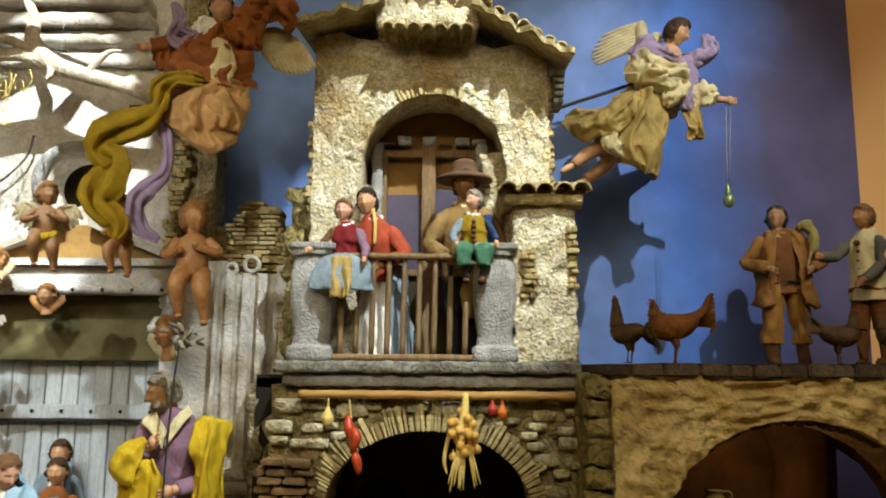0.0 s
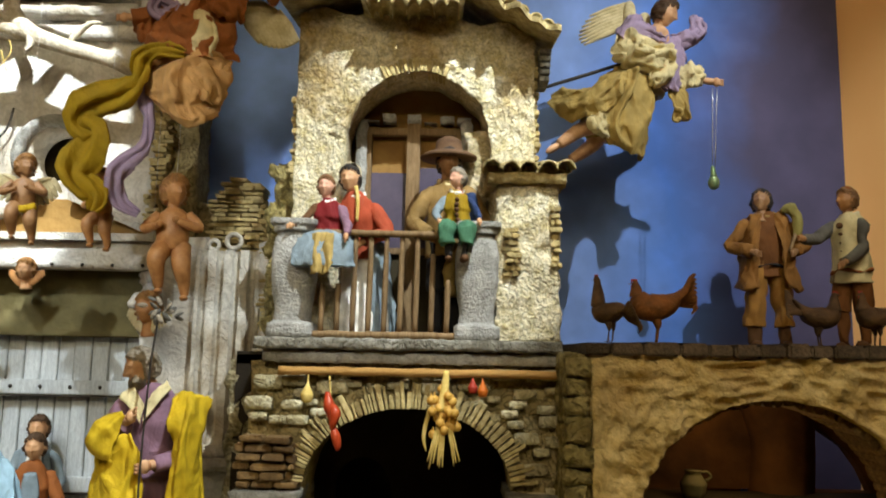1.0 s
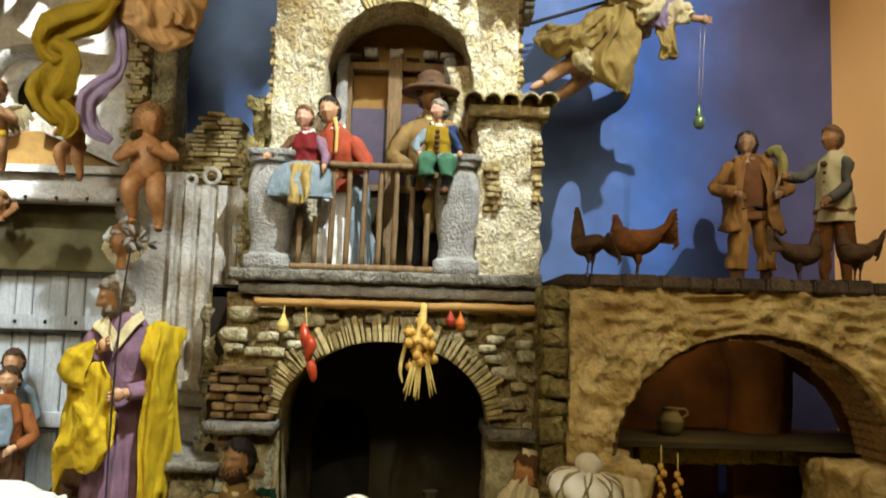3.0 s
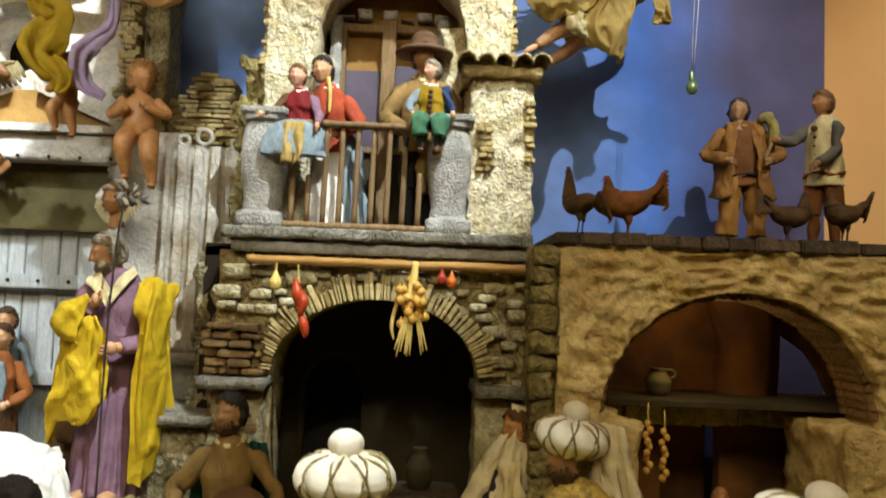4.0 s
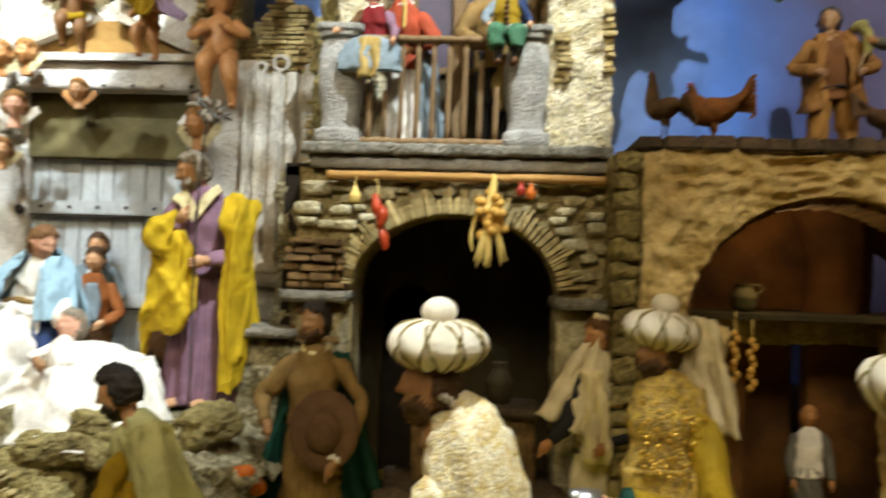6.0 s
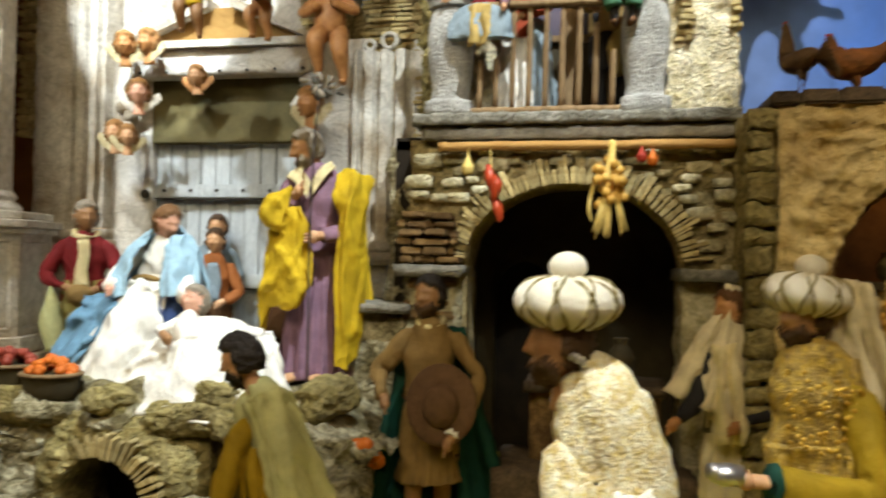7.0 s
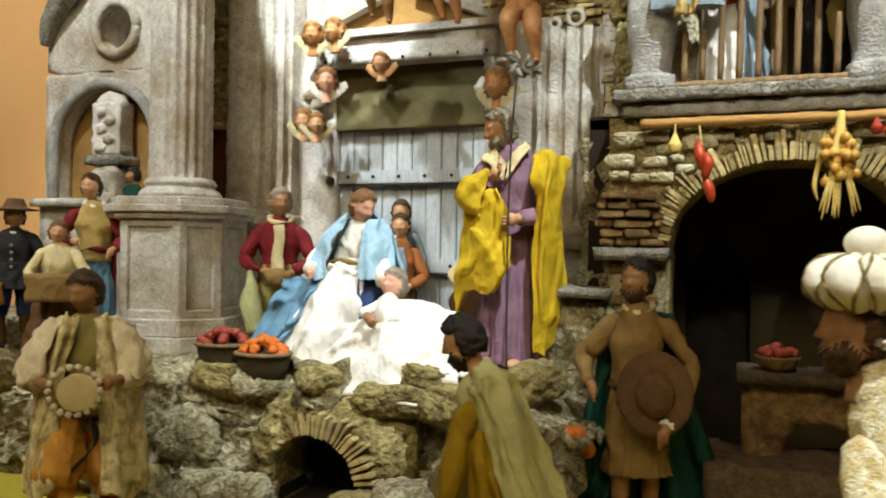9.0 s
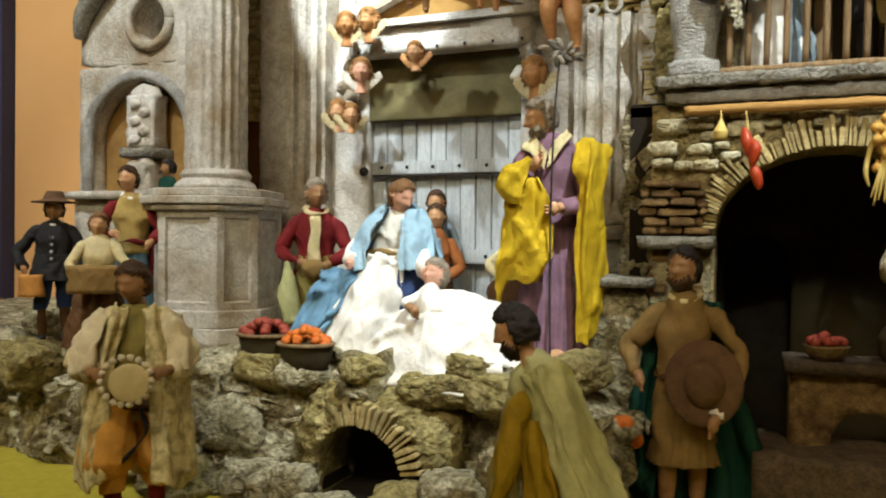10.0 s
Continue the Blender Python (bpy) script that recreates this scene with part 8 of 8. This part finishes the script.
drape(f, [[(-0.17, -0.13, 0.50), (-0.09, -0.15, 0.52), (0.01, -0.12, 0.48)], [(-0.22, -0.16, 0.36), (-0.11, -0.20, 0.37), (0.0, -0.14, 0.34)], [(-0.27, -0.15, 0.22), (-0.14, -0.20, 0.20), (-0.03, -0.14, 0.20)], [(-0.22, -0.12, 0.11), (-0.14, -0.16, 0.06), (-0.06, -0.12, 0.03)]], "goldcloth", 40, 44, 0.022, 1.8, 1.2, 9)
drape(f, [[(-0.26, -0.16, 0.27), (-0.30, -0.17, 0.28), (-0.35, -0.15, 0.26)], [(-0.25, -0.17, 0.20), (-0.30, -0.18, 0.20), (-0.35, -0.15, 0.21)], [(-0.24, -0.14, 0.14), (-0.28, -0.15, 0.15), (-0.32, -0.13, 0.18)]], "cream", 16, 14, 0.014, 2, 1.4, 10)
for (dy, x0, z0, x1, z1) in ((-0.05, -0.37, 0.215, -0.49, 0.13), (0.04, -0.30, 0.15, -0.41, 0.07)):
    f.tube([(-0.22, dy, 0.26), (x0, dy, z0), (x1, dy, z1)], [0.06, 0.042, 0.026], "skin", seg=12, n=12)
    f.ell((x1 - 0.03, dy, z1 - 0.02), (0.05, 0.022, 0.020), "skin", rot=rot(0, -32, 0))
wing(f, (-0.07, 0.06, 0.87), (-0.06, 0.10, 1.02), (-0.29, 0.02, -0.13), "feather", 8, 0.016)
wing(f, (0.02, 0.08, 0.86), (0.03, 0.12, 0.94), (-0.03, 0.02, -0.08), "feather", 4, 0.02)
f.done("angel_figurine", "hanging angel statuette in cream robe with lilac scarf", "statuette", "angels", 0.025)
censer = thing("censer", "small green metal censer on thin chains", "censer", at=(0.503, 1.32, 1.77))
for dx in (-0.004, 0.004):
    bm = bmesh.new()
    tube(bm, [(0.508 + dx, 1.322, 1.945), (0.505 + dx * 0.5, 1.33, 1.80)], [0.0008, 0.0008], 0, 6)
    shift(censer, part("chain", bm, M["silver"], censer))
bm = bmesh.new()
ell(bm, (0.504, 1.33, 1.775), (0.010, 0.010, 0.013), 0, u=14, v=12)
tube(bm, [(0.504, 1.33, 1.786), (0.503, 1.33, 1.80), (0.503, 1.33, 1.806)], [0.006, 0.004, 0.001], 0, 10)
shift(censer, part("bowl", bm, surf("green_metal", C(110, 140, 96), C(160, 176, 128), 0.3, 60, metal=0.5), censer))
bm = bmesh.new()
tube(bm, [(0.15, 1.36, 1.935), (0.37, 1.38, 2.015)], [0.0035, 0.0035], 0, 8)
tagged(fin(bm, "support_rod", M["iron"]), "thin dark rod that holds the hanging angel", "rod")


def putto(x, y, z, h, key, yaw, label, legs=True, wings=None, sash=None, hair="hair", turn=0):
    F = Fig(x, y, z, h, yaw)
    F.tube([(0, 0, 0.40), (0, -0.01, 0.52), (0, 0.0, 0.68), (0, 0.01, 0.75)], [(0.13, 0.10), (0.135, 0.115), (0.13, 0.095), (0.05, 0.05)], key, seg=20, n=16)
    F.head((0, -0.015, 0.88), key, hair, turn=turn, nod=-6, s=1.95, hairy=1.5)
    r = random.Random(int(h * 1000))
    for k in range(26):
        a, e = r.uniform(0, 6.28), r.uniform(-0.1, 1.4)
        F.ell((0.098 * math.cos(a) * math.cos(e), 0.015 + 0.10 * abs(math.sin(a)) * math.cos(e), 0.90 + 0.115 * math.sin(e)), r.uniform(0.022, 0.034), hair, u=8, v=6)
    F.tube([(-0.12, 0, 0.69), (-0.22, -0.06, 0.56), (-0.10, -0.15, 0.58)], [0.05, 0.045, 0.03], key, seg=12, n=10)
    F.tube([(0.12, 0, 0.69), (0.22, -0.06, 0.58), (0.06, -0.16, 0.62)], [0.05, 0.045, 0.03], key, seg=12, n=10)
    F.ell((-0.08, -0.16, 0.59), 0.032, key)
    F.ell((0.05, -0.17, 0.63), 0.032, key)
    if legs:
        F.tube([(-0.06, 0, 0.42), (-0.09, -0.15, 0.30), (-0.08, -0.10, 0.14), (-0.07, -0.08, 0.06)], [0.09, 0.078, 0.05, 0.032], key, seg=14, n=14)
        F.tube([(0.07, 0, 0.42), (0.10, -0.07, 0.24), (0.12, -0.03, 0.10), (0.13, -0.02, 0.0)], [0.09, 0.078, 0.05, 0.032], key, seg=14, n=14)
        F.ell((-0.07, -0.10, 0.03), (0.034, 0.06, 0.026), key)
        F.ell((0.13, -0.05, -0.02), (0.034, 0.06, 0.026), key)
    if wings:
        for q in (-1, 1):
            wing(F, (0.05 * q, 0.09, 0.66), (0.26 * q, 0.13, 0.80), (0.10 * q, 0.02, -0.24), wings, 6, 0.04)
    if sash:
        F.tube([(-0.14, -0.06, 0.40), (0.0, -0.13, 0.36), (0.14, -0.06, 0.42)], [(0.04, 0.03), (0.05, 0.03), (0.04, 0.03)], sash, seg=16, n=14, fold=0.15, nf=3)
    return F.done("cherub_figurine", label, "statuette", "cherubs", 0.03)


putto(-0.398, 1.20, 1.548, 0.185, "terracotta", 8, "plump bare cherub statuette with one knee bent", hair="goldhair", turn=38)
putto(-0.520, 1.215, 1.622, 0.125, "terracotta", -10, "small bare cherub statuette under a scarf", hair="goldhair", turn=15)
putto(-0.640, 1.20, 1.630, 0.135, "dkskin", 20, "pale cherub statuette with small wings and yellow sash", wings="feather", sash="yellow", hair="goldhair", turn=30)


for (x, y, z) in ((-0.465, 1.290, 1.545), (-0.398, 1.20, 1.70), (-0.520, 1.215, 1.72), (-0.640, 1.20, 1.74)):
    bm = bmesh.new()
    tube(bm, [(x, y, z), (x, y + 0.01, 3.0)], [0.00035, 0.00035], 0, 5)
    tagged(fin(bm, "hanging_wire", M["silver"]), "hair thin wire that holds a cherub", "wire", "wires")


def cherub_head(x, y, z, s, key, hair, turn, wingkey, label):
    F = Fig(x, y, z, s, turn)
    F.head((0, 0, 0), key, hair, s=8.2, hairy=1.3)
    r = random.Random(int(x * -1000))
    for k in range(30):
        a, e = r.uniform(0, 6.28), r.uniform(-0.2, 1.4)
        F.ell((0.40 * math.cos(a) * math.cos(e), 0.10 + 0.42 * abs(math.sin(a)) * math.cos(e), 0.10 + 0.50 * math.sin(e)), r.uniform(0.09, 0.14), hair, u=8, v=6)
    for q in (-1, 1):
        wing(F, (0.14 * q, 0.05, -0.42), (0.78 * q, 0.15, 0.06), (0.04 * q, -0.02, -0.52), wingkey, 8, 0.085)
    return F.done("cherub_bust", label, "statuette", "cherub heads", 0.02)


cherub_head(-0.832, 1.315, 1.652, 0.040, "terracotta", "goldhair", 15, "feather", "winged cherub head in brown terracotta")
cherub_head(-0.787, 1.315, 1.655, 0.040, "terracotta", "goldhair", -10, "feather", "winged cherub head in brown terracotta")
cherub_head(-0.792, 1.300, 1.560, 0.040, "pinkskin", "goldhair", 25, "white", "winged cherub head with white wings")
cherub_head(-0.845, 1.310, 1.490, 0.038, "skin", "goldhair", 10, "feather", "winged cherub head by the door jamb")
cherub_head(-0.812, 1.300, 1.482, 0.034, "skin", "goldhair", 30, "feather", "small winged cherub head by the door jamb")
cherub_head(-0.465, 1.290, 1.530, 0.046, "terracotta", "goldhair", -15, "feather", "large winged cherub head by the door")
cherub_head(-0.705, 1.345, 1.598, 0.034, "skin", "goldhair", 0, "terracotta", "winged cherub head on the frieze")

# the dead tree limb across the temple wall
limb = thing("tree_limb", "bare pale forked tree limb, unseen branches added for shadows", "branch", at=(-0.65, 1.3, 2.0))
for name, pts, rad in (("bough", [(-0.50, 1.33, 1.938), (-0.56, 1.30, 1.968), (-0.645, 1.29, 1.990), (-0.705, 1.285, 2.012), (-0.735, 1.28, 2.05), (-0.735, 1.28, 2.09), (-0.755, 1.28, 2.13)], [0.012, 0.013, 0.014, 0.017, 0.014, 0.010, 0.007]),
                       ("branch", [(-0.71, 1.285, 2.010), (-0.76, 1.275, 2.02), (-0.82, 1.27, 2.012), (-0.88, 1.27, 2.03)], [0.015, 0.011, 0.009, 0.006]),
                       ("branch", [(-0.715, 1.28, 2.02), (-0.77, 1.27, 2.045), (-0.83, 1.27, 2.05)], [0.010, 0.008, 0.005]),
                       # Next four branches lie out of view, added to shadow the temple wall.
                       ("branch", [(-0.88, 1.27, 2.03), (-0.93, 1.26, 2.05), (-0.99, 1.25, 2.03), (-1.05, 1.24, 2.08)], [0.010, 0.012, 0.010, 0.006]),
                       ("branch", [(-0.755, 1.28, 2.13), (-0.70, 1.24, 2.17), (-0.60, 1.20, 2.16), (-0.53, 1.17, 2.19)], [0.010, 0.014, 0.016, 0.012]),
                       ("branch", [(-0.755, 1.28, 2.13), (-0.82, 1.22, 2.15), (-0.90, 1.18, 2.12), (-0.98, 1.16, 2.15)], [0.010, 0.016, 0.018, 0.012]),
                       ("branch", [(-0.66, 1.22, 2.165), (-0.70, 1.18, 2.14), (-0.76, 1.15, 2.15), (-0.83, 1.13, 2.13)], [0.010, 0.016, 0.018, 0.012]),
                       ("twig", [(-0.70, 1.28, 2.01), (-0.695, 1.275, 1.985), (-0.70, 1.27, 1.972)], [0.008, 0.006, 0.003]),
                       ("twig", [(-0.64, 1.29, 1.99), (-0.60, 1.28, 2.025), (-0.575, 1.28, 2.03)], [0.007, 0.005, 0.002])):
    bm = bmesh.new()
    tube(bm, pts, rad, 0, 14, 40, 0.05, 3)
    shift(limb, part(name, bm, M["bark"], limb))
bm = bmesh.new()
r = random.Random(2)
for k in range(40):
    c = V((-0.775 + r.gauss(0, 0.018), 1.26 + r.gauss(0, 0.01), 1.935 + r.gauss(0, 0.028)))
    ell(bm, c, (0.0042, 0.0008, 0.0022), 0, rot=rot(r.uniform(0, 180), r.uniform(0, 180), r.uniform(0, 180)), u=6, v=4)
for k in range(7):
    x0 = -0.80 + 0.012 * k
    tube(bm, [(x0, 1.268, 1.99 - 0.01 * (k % 3)), (x0 + r.uniform(-0.012, 0.012), 1.262, 1.965), (x0 + r.uniform(-0.02, 0.02), 1.26, 1.93 + r.uniform(-0.012, 0.012))], [0.0011, 0.0009, 0.0006], 0, 5)
shift(limb, part("dry_leaves", bm, M["straw"], limb, "small dry yellow leaves"))
bm = bmesh.new()
tube(bm, [(-0.60, 1.39, 1.965), (-0.56, 1.385, 1.965), (-0.535, 1.385, 1.985)], [0.004, 0.004, 0.004], 0, 8)
tagged(fin(bm, "wall_hook", M["iron"]), "bent iron hook on the temple wall", "hook")

# food hung under the beam
bunch = thing("onion_bunch", "hanging bunch of golden onions with straw tails", "onions", at=(0.03, 1.10, 1.43))
r = random.Random(6)
bm = bmesh.new()
tube(bm, [(0.038, 1.112, 1.440), (0.036, 1.104, 1.41), (0.034, 1.10, 1.385)], [0.005, 0.006, 0.008], 0, 8, fold=0.2, nf=3)
shift(bunch, part("plait", bm, M["straw"], bunch))
for k in range(28):
    bm = bmesh.new()
    c = V((0.036 + r.uniform(-0.019, 0.019), 1.098 + r.gauss(0, 0.006), 1.375 + r.gauss(0, 0.013)))
    ell(bm, c, (0.0064, 0.0062, 0.0066), 0, u=12, v=10)
    tube(bm, [c + V((0, 0, 0.006)), c + V((0, 0, 0.011))], [0.002, 0.0006], 0, 6)
    shift(bunch, part("onion", bm, M["onion"], bunch))
for k in range(14):
    bm = bmesh.new()
    a = r.uniform(-0.03, 0.03)
    tube(bm, [(0.036 + a * 0.4, 1.098, 1.365), (0.036 + a * 0.7, 1.095, 1.34), (0.036 + a, 1.094, 1.312 + r.uniform(-0.006, 0.012))], [0.0022, 0.002, 0.0008], 0, 5)
    shift(bunch, part("straw_tail", bm, M["straw"], bunch))
bm = bmesh.new()
tube(bm, [(0.015, 1.10, 1.385), (0.008, 1.098, 1.35), (0.012, 1.097, 1.33)], [0.003, 0.003, 0.001], 0, 6)
shift(bunch, part("straw_tail", bm, M["straw"], bunch))
peppers = thing("pepper_string", "string of glossy red peppers under the beam", "peppers", at=(-0.12, 1.10, 1.43))
for pts, rad in (([(-0.130, 1.105, 1.408), (-0.126, 1.10, 1.39), (-0.122, 1.10, 1.375), (-0.119, 1.10, 1.366)], [0.003, 0.0085, 0.006, 0.002]), ([(-0.122, 1.10, 1.392), (-0.116, 1.094, 1.38), (-0.119, 1.094, 1.365), (-0.121, 1.096, 1.357)], [0.003, 0.008, 0.0055, 0.002]),
                 ([(-0.120, 1.10, 1.362), (-0.115, 1.098, 1.348), (-0.112, 1.098, 1.335), (-0.112, 1.098, 1.328)], [0.003, 0.0072, 0.0055, 0.002])):
    bm = bmesh.new()
    tube(bm, pts, rad, 0, 12, 14)
    shift(peppers, part("pepper", bm, M["pepperred"], peppers))
bm = bmesh.new()
tube(bm, [(-0.128, 1.108, 1.430), (-0.124, 1.103, 1.40), (-0.118, 1.10, 1.36)], [0.001, 0.001, 0.001], 0, 5)
shift(peppers, part("string", bm, M["straw"], peppers))
for (x, z, s, key, lab) in ((-0.158, 1.404, 0.0085, "straw", "pale round gourd hung under the beam"), (0.090, 1.414, 0.007, "orangefruit", "orange gourd hung under the beam"), (0.076, 1.418, 0.0065, "comb", "dark red pepper hung under the beam")):
    bm = bmesh.new()
    tube(bm, [(x, 1.103, z - s * 1.3), (x, 1.103, z - s), (x, 1.103, z), (x, 1.104, z + s), (x, 1.106, z + s * 2), (x, 1.108, 1.432)], [s * 0.3, s * 0.85, s * 1.1, s * 0.6, s * 0.15, s * 0.1], 0, 14, 24)
    tagged(fin(bm, "gourd", M[key]), lab, "gourd")

for ob in (bunch, peppers, *[o for o in scene.objects if o.name.startswith("gourd")]):
    deepen(ob, 1.035)
for ob in [o for o in scene.objects if o.name.startswith("balcony_") and o.parent is None]:
    deepen(ob, 1.022)

# baskets of fruit on the terrace edge
for (x, y, z, key, lab, sd) in ((-0.778, 0.985, 1.100, "redfruit", "dark basket heaped with red apples", 1), (-0.703, 0.975, 1.092, "orangefruit", "dark basket heaped with small oranges", 2)):
    b = thing("fruit_basket", lab, "basket", "fruit baskets", at=(x, y, z))
    bm = bmesh.new()
    tube(bm, [(x, y, z - 0.018), (x, y, z - 0.008), (x, y, z + 0.006), (x, y, z + 0.016)], [(0.030, 0.024), (0.036, 0.029), (0.039, 0.032), (0.041, 0.034)], 0, 28, 12, 0.02, 14)
    shift(b, part("basket", bm, M["dark_board"], b, "dark woven basket"))
    bm = bmesh.new()
    tube(bm, [(x + 0.040 * math.cos(a), y + 0.033 * math.sin(a), z + 0.016) for a in [2 * math.pi * i / 24 for i in range(25)]], [0.003, 0.003], 0, 8, 60, 0.2, 2)
    shift(b, part("rim", bm, M["wood"], b))
    r = random.Random(sd)
    s = 0.0078 if sd == 1 else 0.0062
    for k in range(26 if sd == 1 else 44):
        a, d = r.uniform(0, 2 * math.pi), math.sqrt(r.random())
        bm = bmesh.new()
        ell(bm, (x + 0.034 * d * math.cos(a), y + 0.028 * d * math.sin(a), z + 0.018 + 0.018 * (1 - d * d) + r.uniform(-0.004, 0.002)), (s, s, s * 0.92), 0, u=10, v=8)
        shift(b, part("fruit", bm, M[key], b))
bm = bmesh.new()
ell(bm, (-0.602, 0.965, 1.062), (0.026, 0.024, 0.022), 0, bump=0.35, f=60, u=20, v=14)
ell(bm, (-0.60, 0.962, 1.077), (0.016, 0.014, 0.010), 0, bump=0.5, f=90)
tagged(fin(bm, "mossy_stone", M["mossy"]), "round mossy stone on the terrace edge", "stone")
# strings of garlic beside the golden pier
for x, z in ((0.372, 1.225), (0.395, 1.215)):
    g = thing("garlic_string", "hanging string of small golden bulbs", "garlic", "bulb strings", at=(x, 1.10, z))
    for k in range(9):
        bm = bmesh.new()
        ell(bm, (x + 0.003 * math.sin(k * 2), 1.10 + 0.003 * math.cos(k * 3), z - 0.008 * k), (0.005, 0.005, 0.0055), 0, u=8, v=6)
        shift(g, part("bulb", bm, M["onion"], g))
    bm = bmesh.new()
    tube(bm, [(x, 1.10, z + 0.03), (x, 1.10, z - 0.07)], [0.001, 0.001], 0, 5)
    shift(g, part("string", bm, M["straw"], g))

bm = bmesh.new()
tube(bm, [(-0.86, 1.385, 1.80), (-0.82, 1.382, 1.825), (-0.785, 1.382, 1.865), (-0.776, 1.383, 1.905)], [0.0022, 0.0022, 0.0022, 0.0022], 0, 6, 24)
tagged(fin(bm, "cable", M["iron"]), "thin dark cable curved over the temple wall", "cable")
